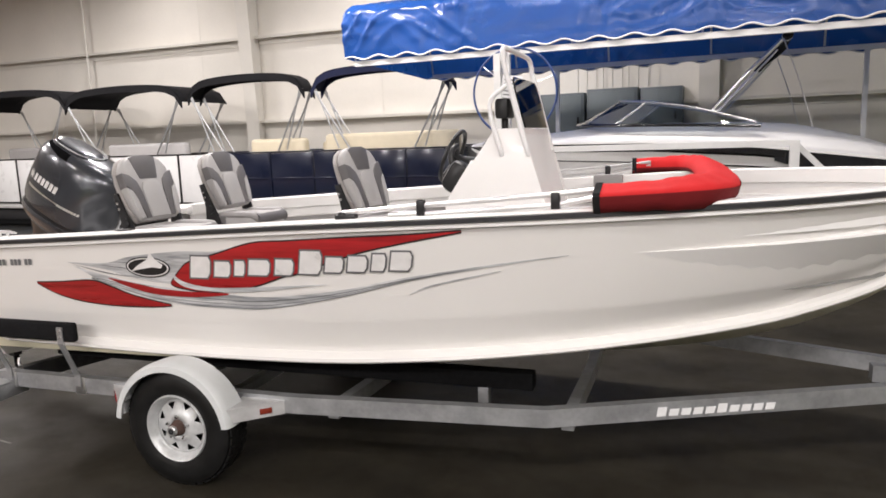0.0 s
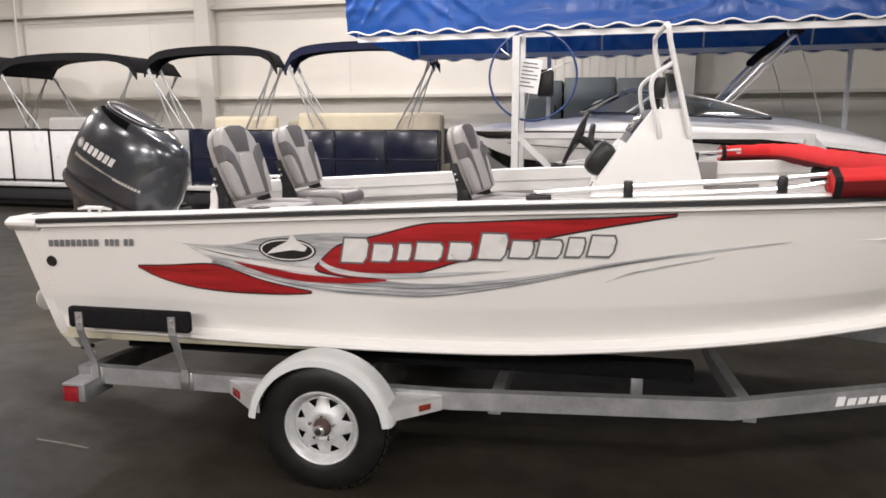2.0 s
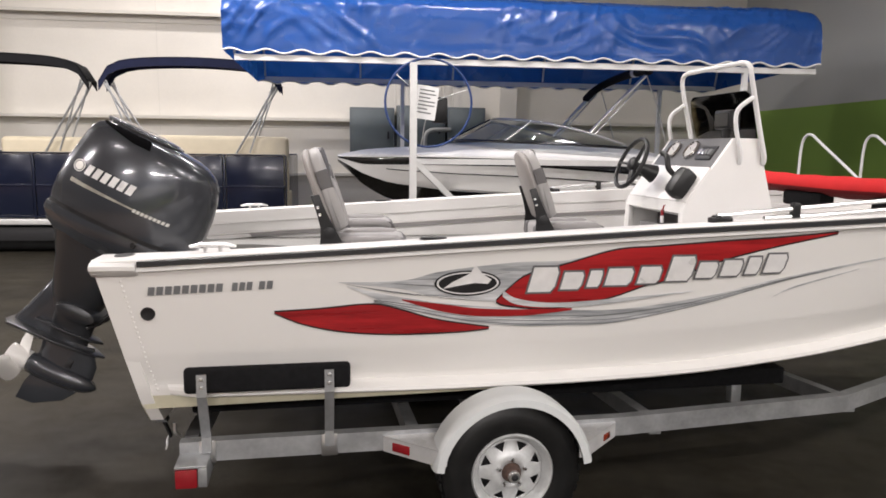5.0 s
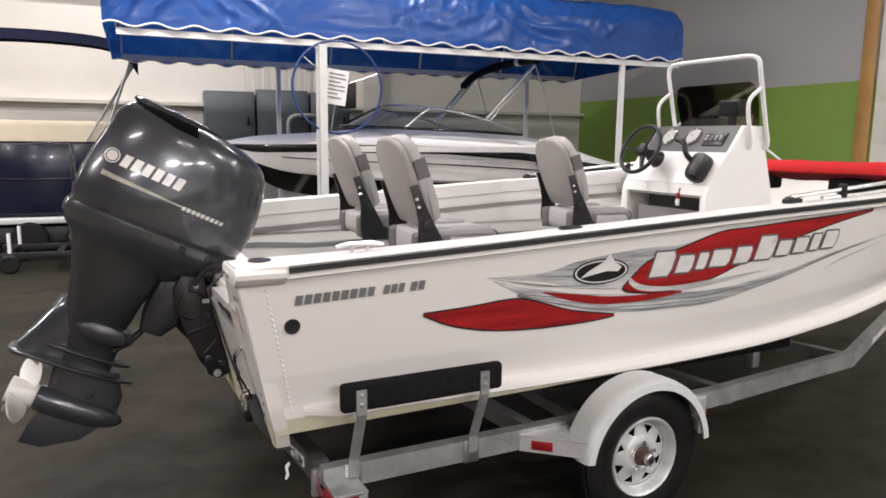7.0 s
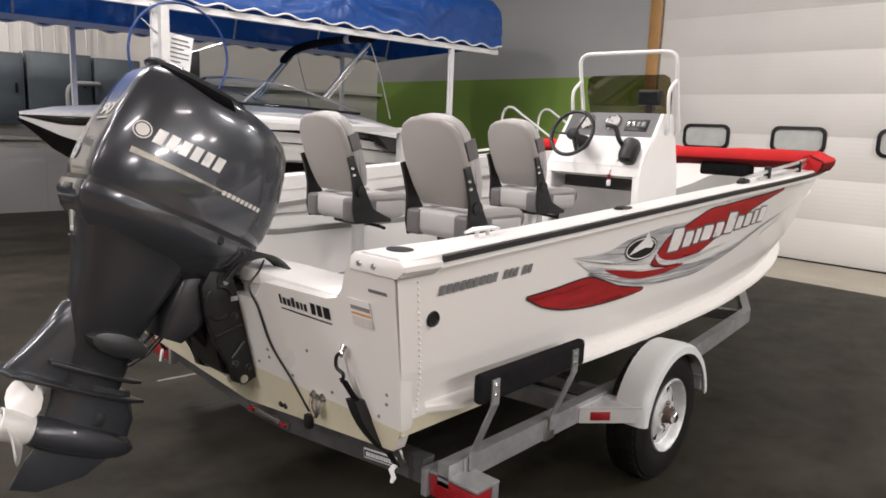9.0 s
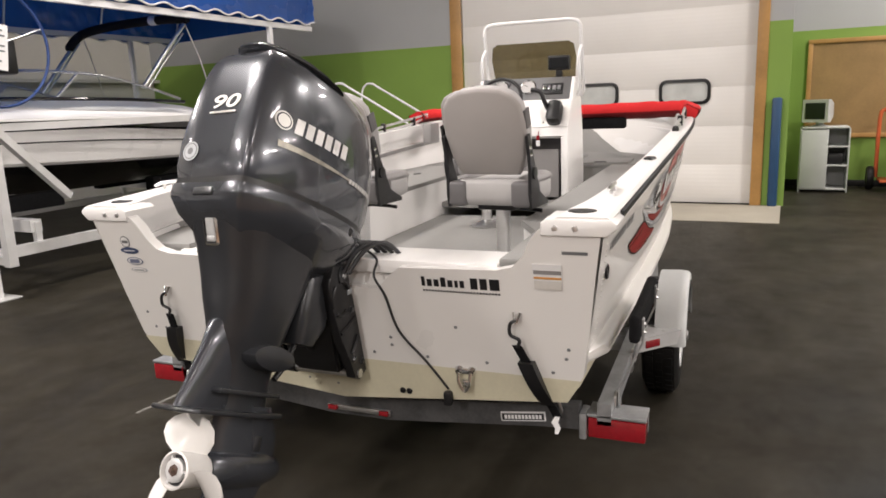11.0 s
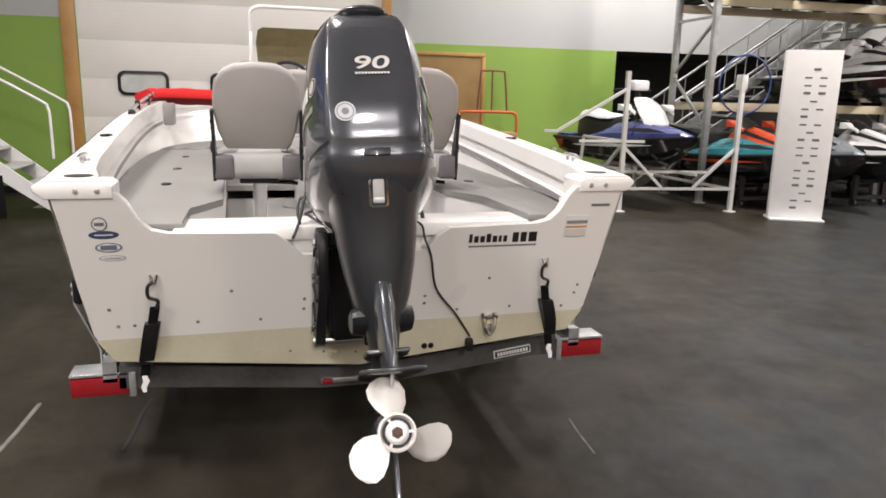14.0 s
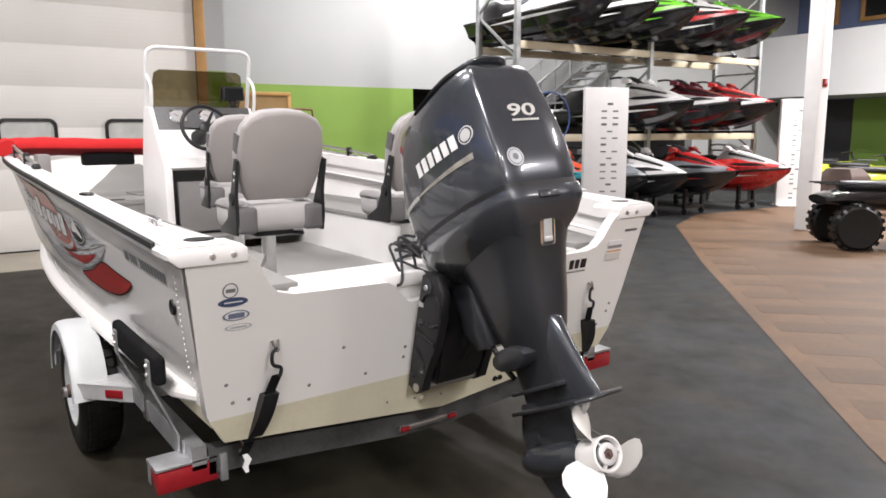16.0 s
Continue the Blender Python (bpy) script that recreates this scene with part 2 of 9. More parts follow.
_mr.inputs["To Min"].default_value, _mr.inputs["To Max"].default_value, _mr.interpolation_type = 1.0, 0.0, "SMOOTHSTEP"
_mx.inputs["Color2"].default_value = (0.029, 0.032, 0.0345, 1)
_l.new(_tc.outputs["Object"], _dot.inputs[0]), _l.new(_tc.outputs["Object"], _ns.inputs["Vector"])
_l.new(_ns.outputs["Fac"], _add.inputs[0]), _l.new(_dot.outputs["Value"], _add.inputs[2]), _l.new(_add.outputs[0], _mr.inputs["Value"])
_l.new(_mr.outputs["Result"], _mx.inputs["Fac"]), _l.new(_ramp.outputs["Color"], _mx.inputs["Color1"])
_map, _st, _sr, _m2 = _n.new("ShaderNodeMapping"), _n.new("ShaderNodeTexNoise"), _n.new("ShaderNodeMapRange"), _n.new("ShaderNodeMixRGB")
_map.inputs["Rotation"].default_value, _map.inputs["Scale"].default_value = (0, 0, radians(25)), (0.9, 2.4, 1)
_st.inputs["Scale"].default_value, _st.inputs["Detail"].default_value = 1.6, 7
_sr.inputs["From Min"].default_value, _sr.inputs["From Max"].default_value, _sr.inputs["To Max"].default_value = 0.47, 0.68, 0.75
_m2.blend_type, _m2.inputs["Color2"].default_value = "MIX", (0.040, 0.0355, 0.0265, 1)
_l.new(_tc.outputs["Object"], _map.inputs["Vector"]), _l.new(_map.outputs["Vector"], _st.inputs["Vector"]), _l.new(_st.outputs["Fac"], _sr.inputs["Value"])
_l.new(_sr.outputs["Result"], _m2.inputs["Fac"]), _l.new(_mx.outputs["Color"], _m2.inputs["Color1"]), _l.new(_m2.outputs["Color"], _b.inputs["Base Color"])
# darker trodden blotches
_dn, _dr, _m3 = _n.new("ShaderNodeTexNoise"), _n.new("ShaderNodeMapRange"), _n.new("ShaderNodeMixRGB")
_dn.inputs["Scale"].default_value, _dn.inputs["Detail"].default_value, _dn.inputs["Roughness"].default_value = 0.85, 9, 0.62
_dr.inputs["From Min"].default_value, _dr.inputs["From Max"].default_value, _dr.inputs["To Max"].default_value = 0.48, 0.66, 0.8
_m3.inputs["Color2"].default_value = (0.0125, 0.0112, 0.0090, 1)
_l.new(_tc.outputs["Object"], _dn.inputs["Vector"]), _l.new(_dn.outputs["Fac"], _dr.inputs["Value"]), _l.new(_dr.outputs["Result"], _m3.inputs["Fac"])
_l.new(_m2.outputs["Color"], _m3.inputs["Color1"]), _l.new(_m3.outputs["Color"], _b.inputs["Base Color"])
# trodden pile: patches of duller and shinier fibre
_gn, _gr = _n.new("ShaderNodeTexNoise"), _n.new("ShaderNodeMapRange")
_gn.inputs["Scale"].default_value, _gn.inputs["Detail"].default_value, _gn.inputs["Roughness"].default_value = 3.2, 10, 0.72
_gr.inputs["From Min"].default_value, _gr.inputs["From Max"].default_value = 0.36, 0.66
_gr.inputs["To Min"].default_value, _gr.inputs["To Max"].default_value = 0.08, 0.22
_l.new(_tc.outputs["Object"], _gn.inputs["Vector"]), _l.new(_gn.outputs["Fac"], _gr.inputs["Value"]), _l.new(_gr.outputs["Result"], _b.inputs["Specular IOR Level"])
M_WOODFL = mat("wood_look_floor", (0.118, 0.070, 0.039), 0.6, var=0.3, scale=2.6, fine=16, spec=0.35)
_n, _l = M_WOODFL.node_tree.nodes, M_WOODFL.node_tree.links
_b = _n["Principled BSDF"]
_ramp, _oi, _hs, _vr = _b.inputs["Base Color"].links[0].from_node, _n.new("ShaderNodeObjectInfo"), _n.new("ShaderNodeHueSaturation"), _n.new("ShaderNodeMapRange")
_vr.inputs["To Min"].default_value, _vr.inputs["To Max"].default_value = 0.74, 1.16
_l.new(_oi.outputs["Random"], _vr.inputs["Value"]), _l.new(_vr.outputs["Result"], _hs.inputs["Value"])
_l.new(_ramp.outputs["Color"], _hs.inputs["Color"]), _l.new(_hs.outputs["Color"], _b.inputs["Base Color"])
M_CONC = mat("beige_concrete", (0.36, 0.33, 0.27), 0.8, var=0.12, scale=1.6, fine=40, bump=0.2)
M_GREEN = mat("green_wall_paint", (0.205, 0.335, 0.062), 0.7, var=0.05, scale=1.2, fine=90, bump=0.12)
M_GREY = mat("grey_wall_paint", (0.39, 0.40, 0.40), 0.75, var=0.04, scale=1.0, fine=90, bump=0.12)
M_STEELW = mat("cream_liner_panel", (0.74, 0.71, 0.655), 0.6, var=0.05, scale=0.9, fine=30)
M_STEELC = mat("cream_steel_column", (0.66, 0.635, 0.585), 0.5, var=0.05, scale=2)
M_DOOR = mat("white_door_panel", (0.80, 0.78, 0.745), 0.5, var=0.03, scale=1.2, fine=60)
_n, _l = M_DOOR.node_tree.nodes, M_DOOR.node_tree.links
_w, _bp, _tc, _ns, _mx = _n.new("ShaderNodeTexWave"), _n.new("ShaderNodeBump"), _n.new("ShaderNodeTexCoord"), _n.new("ShaderNodeTexNoise"), _n.new("ShaderNodeMath")
_w.bands_direction, _w.inputs["Scale"].default_value, _w.inputs["Distortion"].default_value = "Z", 5.2, 0.15
_ns.inputs["Scale"].default_value = 1.5
_mx.operation = "MULTIPLY"
_bp.inputs["Strength"].default_value, _bp.inputs["Distance"].default_value = 0.2, 0.004
_l.new(_tc.outputs["Object"], _w.inputs["Vector"]), _l.new(_tc.outputs["Object"], _ns.inputs["Vector"])
_l.new(_w.outputs["Fac"], _mx.inputs[0]), _l.new(_ns.outputs["Fac"], _mx.inputs[1])
_l.new(_mx.outputs[0], _bp.inputs["Height"]), _l.new(_bp.outputs["Normal"], _n["Principled BSDF"].inputs["Normal"])
M_WOOD = mat("varnished_pine", (0.43, 0.235, 0.075), 0.45, var=0.18, scale=2.5, fine=24)
M_BLUE = mat("blue_vinyl_tarp", (0.016, 0.082, 0.33), 0.27, var=0.10, scale=1.5, fine=20, coat=0.15)
# thin vinyl lets some light through
M_BLUE.node_tree.nodes["Principled BSDF"].inputs["Alpha"].default_value = 1.0
_n, _l = M_BLUE.node_tree.nodes, M_BLUE.node_tree.links
_t, _x = _n.new("ShaderNodeBsdfTranslucent"), _n.new("ShaderNodeMixShader")
_t.inputs["Color"].default_value, _x.inputs[0].default_value = (0.03, 0.17, 0.62, 1), 0.20
_l.new(_n["Principled BSDF"].outputs[0], _x.inputs[1]), _l.new(_t.outputs[0], _x.inputs[2]), _l.new(_x.outputs[0], _n["Material Output"].inputs["Surface"])
M_WTRIM = mat("white_trim", (0.78, 0.78, 0.78), 0.5, var=0.03)
M_CEIL = mat("white_ceiling", (0.50, 0.49, 0.475), 0.8, var=0.04, scale=0.8)

# ---- structure ----
DOOR_U, WALL_U, BACK_V = 4.6, 7.1, 14.45
bm = B()
box(bm, -26, 16, -26, BACK_V + 0.3, -0.3, 0.0)
floor = solid("floor", bm, M_FLOOR, "dark grey-green low-pile showroom carpet", "floor", ROOM, kind="structure", smooth=0)
# wood-look floor beyond the carpet
bm = B()
bm.faces.new([bm.verts.new(p) for p in ((2.3, -6.2, 0.004), (1.45, -4.6, 0.004), (-1.2, -1.9, 0.004), (-3.7, 0.47, 0.004), (-5.05, 1.75, 0.004), (-7.6, 4.0, 0.004), (-25.9, 13, 0.004), (-25.9, -25.9, 0.004), (2.3, -25.9, 0.004))])
wood_fl = solid("wood_floor", bm, M_WOODFL, "brown wood-look plank floor beside the carpet", "floor", ROOM, kind="structure", smooth=0)
bm = B()
box(bm, 3.05, DOOR_U, 2.3, 7.6, 0.0, 0.006)
solid("door_apron", bm, M_CONC, "bare beige concrete apron at the overhead door", "floor", ROOM, kind="structure", smooth=0)

# door wall: two painted piers and a lintel round the overhead door
D0, D1, DTOP, GREEN_Z = 2.72, 7.28, 4.6, 2.6
bm = B()
box(bm, DOOR_U, DOOR_U + 0.25, D1, BACK_V, 0, GREEN_Z)
box(bm, DOOR_U, DOOR_U + 0.25, 2.27, D0, 0, GREEN_Z)
box(bm, DOOR_U + 0.25, WALL_U, 2.27, 2.42, 0, GREEN_Z)
solid("wall_door", bm, M_GREEN, "wall painted apple green to shoulder height", "wall", ROOM, kind="structure", smooth=0)
bm = B()
box(bm, DOOR_U, DOOR_U + 0.25, D1, BACK_V, GREEN_Z, 6.6)
box(bm, DOOR_U, DOOR_U + 0.25, 2.27, D0, GREEN_Z, 6.6)
box(bm, DOOR_U, DOOR_U + 0.25, D0, D1, DTOP, 6.6)
box(bm, DOOR_U + 0.25, WALL_U, 2.27, 2.42, GREEN_Z, 6.6)
solid("wall_door_upper", bm, M_GREY, "light grey painted upper wall", "wall", ROOM, kind="structure", smooth=0)
bm = B()
box(bm, WALL_U, WALL_U + 0.25, -2.55, 2.27, 0, GREEN_Z)
solid("wall_east", bm, M_GREEN, "apple green lower wall behind the notice board", "wall", ROOM, kind="structure", smooth=0)
bm = B()
box(bm, WALL_U, WALL_U + 0.25, -2.55, 2.27, GREEN_Z, 6.6)
box(bm, WALL_U, WALL_U + 0.25, -26, -2.55, 2.6, 6.6)
box(bm, WALL_U, WALL_U + 0.25, -26, -12.0, 0, 2.6)
solid("wall_east_upper", bm, M_GREY, "light grey painted upper wall and stair hall", "wall", ROOM, kind="structure", smooth=0)
# back room: the missing light is put into a near-black wall colour
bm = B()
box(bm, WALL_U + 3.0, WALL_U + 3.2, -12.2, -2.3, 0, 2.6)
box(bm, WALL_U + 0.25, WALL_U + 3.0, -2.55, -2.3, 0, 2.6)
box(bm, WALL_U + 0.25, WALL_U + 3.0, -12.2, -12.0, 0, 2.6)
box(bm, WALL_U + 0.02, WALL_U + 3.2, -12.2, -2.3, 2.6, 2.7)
solid("hall_walls", bm, mat("hall_gloom", (0.05, 0.05, 0.05), 0.8), "back room behind the opening, its unlit look put into a dark colour", "wall", ROOM, kind="structure", smooth=0)
bm = B()
box(bm, WALL_U - 0.015, WALL_U, -2.55, 2.27, 0, 0.11, 0.004)
box(bm, DOOR_U - 0.015, DOOR_U, D1 + 0.16, BACK_V, 0, 0.11, 0.004)
solid("baseboard", bm, M_BLACKP, "dark rubber baseboard", "baseboard", ROOM, kind="structure")
bm = B()
box(bm, -26, 10, -26.3, -26, 0, 6.6)
solid("wall_south", bm, M_GREY, "grey wall at the far end of the showroom", "wall", ROOM, kind="structure", smooth=0)
M_FASCIA = mat("pale_grey_fascia", (0.56, 0.57, 0.58), 0.55, var=0.04, scale=1.0, fine=60)
bm = B()
box(bm, -9.0, WALL_U - 0.003, -14.75, -14.5, 2.62, 4.38)
box(bm, -9.0, WALL_U - 0.003, -16.9, -14.75, 2.62, 2.75)
solid("wall_fascia", bm, M_FASCIA, "pale grey fascia over the showroom counter bays", "wall", ROOM, kind="structure", smooth=0)
bm = B()
box(bm, -9.0, WALL_U - 0.003, -17.1, -16.9, 2.6, 6.598)
solid("wall_office", bm, mat("blue_office_paint", (0.13, 0.17, 0.30), 0.7, var=0.05, scale=1.0), "slate blue office wall above the fascia", "wall", ROOM, kind="structure", smooth=0)
bm = B()
box(bm, -9.0, 5.1, -17.1, -16.9, 0.0, 2.598)
solid("wall_office_lower", bm, M_GREEN, "apple green wall under the fascia", "wall", ROOM, kind="structure", smooth=0)
# bay wall: the gloom under the fascia is put into this colour
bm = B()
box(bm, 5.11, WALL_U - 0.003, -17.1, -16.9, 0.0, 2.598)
solid("wall_office_bay", bm, mat("bay_gloom", (0.045, 0.045, 0.05), 0.8), "bay wall under the fascia, coloured dark for its gloom", "wall", ROOM, kind="structure", smooth=0)
for n, (u0, u1) in enumerate(((5.75, 6.15), (4.0, 5.1), (2.2, 3.3))):
    win = thing("window_%d" % (n + 1), ROOM @ pose((u0 + u1) / 2, -16.9, 4.85), "office window in a varnished pine frame", "window", kind="structure")
    w_ = (u1 - u0) / 2
    for a in ((-w_, w_, 0.0, 0.12), (-w_, w_, 1.18, 1.30), (-w_, -w_ + 0.12, 0.12, 1.18), (w_ - 0.12, w_, 0.12, 1.18)):
        bm = B()
        box(bm, a[0], a[1], 0.002, 0.08, a[2], a[3], 0.008)
        part("window_frame", bm, M_WOOD, win)
    bm = B()
    box(bm, -w_ + 0.12, w_ - 0.12, 0.004, 0.02, 0.12, 1.18)
    part("pane", bm, M_SCREEN, win, "dark office pane")
bm = B()
box(bm, -26.3, -26, -26, BACK_V, 0, 6.6)
solid("wall_west", bm, M_STEELW, "cream metal wall", "wall", ROOM, kind="structure", smooth=0)
bm = B()
box(bm, -26.3, 10, -26.3, BACK_V + 0.3, 6.6, 6.75)
solid("ceiling", bm, M_CEIL, "white insulated metal roof liner", "ceiling", ROOM, kind="structure", smooth=0)

# the overhead door, of sections with small rounded windows
door = thing("door_1", ROOM @ pose(DOOR_U + 0.06, D0, 0), "closed white sectional overhead door with small windows", "door", kind="structure")
for k in range(8):
    bm = B()
    box(bm, 0.0, 0.05, 0, D1 - D0, 0.02 + k * 0.57, 0.02 + k * 0.57 + 0.5695, 0.0008)
    part("panel", bm, M_DOOR, door)
for i, w in enumerate((3.69 - D0, 5.04 - D0, 6.39 - D0)):
    zc = 1.675
    bm = B()
    ro, ri = rounded(0.74, 0.37, 0.11, 6), rounded(0.65, 0.28, 0.08, 6)
    loft(bm, [[(xx, w + p[0], zc + p[1]) for p in o] for xx, o in ((-0.002, ro), (-0.03, ro), (-0.034, ri), (-0.006, ri))], cap=False)
    wf = part("window_frame", bm, M_BLACKP, door, "black rubber window frame")
    bm = B()
    prism(bm, [(w + p[0], zc + p[1]) for p in ri], "x", -0.012, -0.007)
    part("pane", bm, mat("frosted_pane", (0.60, 0.62, 0.60), 0.12, var=0.12, scale=5), wf, "milky window pane")
for n, v in ((1, D0 - 0.15), (2, D1)):
    bm = B()
    box(bm, DOOR_U - 0.03, DOOR_U + 0.06, v, v + 0.15 + 0.05 * (n - 1), 0, DTOP + 0.1, 0.008)
    solid("trim_%d" % n, bm, M_WOOD, "varnished pine door jamb", "trim", ROOM, kind="structure")

# back wall of cream steel panels with girts and tapered columns
bm = B()
box(bm, -26, DOOR_U + 0.25, BACK_V, BACK_V + 0.3, 0, 6.6)
wall_back = solid("wall_north", bm, M_STEELW, "cream painted metal liner panel wall", "wall", ROOM, kind="structure", smooth=0)
for z in (1.25, 2.32, 4.25):
    bm = B()
    box(bm, -26, DOOR_U, BACK_V - 0.2, BACK_V, z, z + 0.02, 0.003, seg=1)
    box(bm, -26, DOOR_U, BACK_V - 0.2, BACK_V - 0.18, z - 0.045, z, 0.003, seg=1)
    box(bm, -26, DOOR_U, BACK_V - 0.02, BACK_V - 0.002, z - 0.17, z, 0.003, seg=1)
    part("girt", bm, M_STEELC, wall_back)
for k in range(5):
    u = -22.0 + k * 4.9
    bm = B()
    box(bm, u, u + 0.012, BACK_V - 0.004, BACK_V, 0, 6.6)
    part("panel_joint", bm, M_STEELC, wall_back)
bm = B()
tube(bm, [(-15.7, BACK_V - 0.24, 0), (-15.7, BACK_V - 0.24, 6.6)], 0.03, 8)
part("conduit", bm, M_STEELC, wall_back, "cream painted conduit")
for u in (-20.5, -10.5, -0.5):
    bm = B()
    prism(bm, [(BACK_V - 0.01, 0), (BACK_V - 0.35, 0), (BACK_V - 0.62, 6.6), (BACK_V - 0.01, 6.6)], "x", u - 0.02, u + 0.02)
    for lo, hi, t in ((-0.35, -0.62, -0.02),):
        prism(bm, [(BACK_V + lo - 0.018, 0), (BACK_V + lo, 0), (BACK_V + hi, 6.6), (BACK_V + hi - 0.018, 6.6)], "x", u - 0.17, u + 0.17)
    part("column", bm, M_STEELC, wall_back, "cream tapered steel column")

# high-bay fixtures above the lamps, the added fill lamps too
fix = None
for u, v, _ in LAMPS:
    m = ROOM @ pose(u, v, LAMP_Z + 0.02)
    if fix is None:
        fix = thing("ceiling_light", m, "white high-bay fluorescent fixture under the roof", "ceiling light", "high-bay lights")
        bm = B()
        loft(bm, [[(sx * a, sy * b, z) for sx, sy in ((-1, -1), (1, -1), (1, 1), (-1, 1))] for a, b, z in ((0.66, 0.26, 0.0), (0.6, 0.16, 0.09), (0.5, 0.1, 0.1))])
        part("housing", bm, M_WTRIM, fix)
        for s in (-0.45, 0.45):
            bm = B()
            tube(bm, [(s, 0, 0.1), (s, 0, 0.46)], 0.008, 6)
            part("hanger", bm, M_ALU, fix)
    else:
        copy_thing(fix, m)

# ---- the fishing boat ----
CL = 4.24
T_SHEER_B = [(-4.3, 1.135), (-3.5, 1.165), (-2.5, 1.205), (-1.5, 1.235), (-0.9, 1.24), (-0.4, 1.23), (0, 1.19), (0.4, 1.09), (0.8, 0.88), (1.1, 0.63), (1.35, 0.3), (1.5, 0.02)]
T_SHEER_Z = [(-4.3, 1.20), (-2.88, 1.285), (-1.8, 1.345), (-0.46, 1.405), (0.2, 1.435), (0.8, 1.455), (1.5, 1.48)]
T_CHINE_B = [(-4.3, 1.035), (-2.5, 1.09), (-1.5, 1.105), (-0.9, 1.085), (-0.4, 1.02), (0, 0.92), (0.4, 0.76), (0.8, 0.52), (1.1, 0.31), (1.4, 0.06), (1.5, 0.01)]
T_CHINE_Z = [(-4.3, 0.650), (-3.6, 0.650), (-2.8, 0.645), (-2.2, 0.652), (-1.8, 0.663), (-1.47, 0.681), (-1.0, 0.722), (-0.5, 0.775), (0, 0.838), (0.45, 0.895), (0.87, 0.985), (1.2, 1.11), (1.5, 1.32)]
T_KEEL_Z = [(-4.3, 0.40), (-1.2, 0.41), (-0.4, 0.45), (0.2, 0.54), (0.6, 0.65), (1.0, 0.84), (1.3, 1.08), (1.5, 1.30)]
SIDE = [(0, 0), (0.05, 0.05), (0.24, 0.385), (0.29, 0.44), (0.6, 0.69), (0.94, 0.96), (1, 1)]


def rake(x, z):
    return -(z - 0.5) * 0.235 * max(0.0, 1 - (x + 4.067) / 0.9)


def hull_half(x, z):
    zc, zs = smooth(x, T_CHINE_Z), smooth(x, T_SHEER_Z)
    f = lin((z - zc) / (zs - zc), SIDE)
    hc, hs = smooth(x, T_CHINE_B), smooth(x, T_SHEER_B)
    return hc + (hs - hc) * f


def GW(x):
    return lin(x, [(-4.0, 0.17), (-3.8, 0.125), (-3.5, 0.10), (-2.8, 0.088), (2, 0.085)])


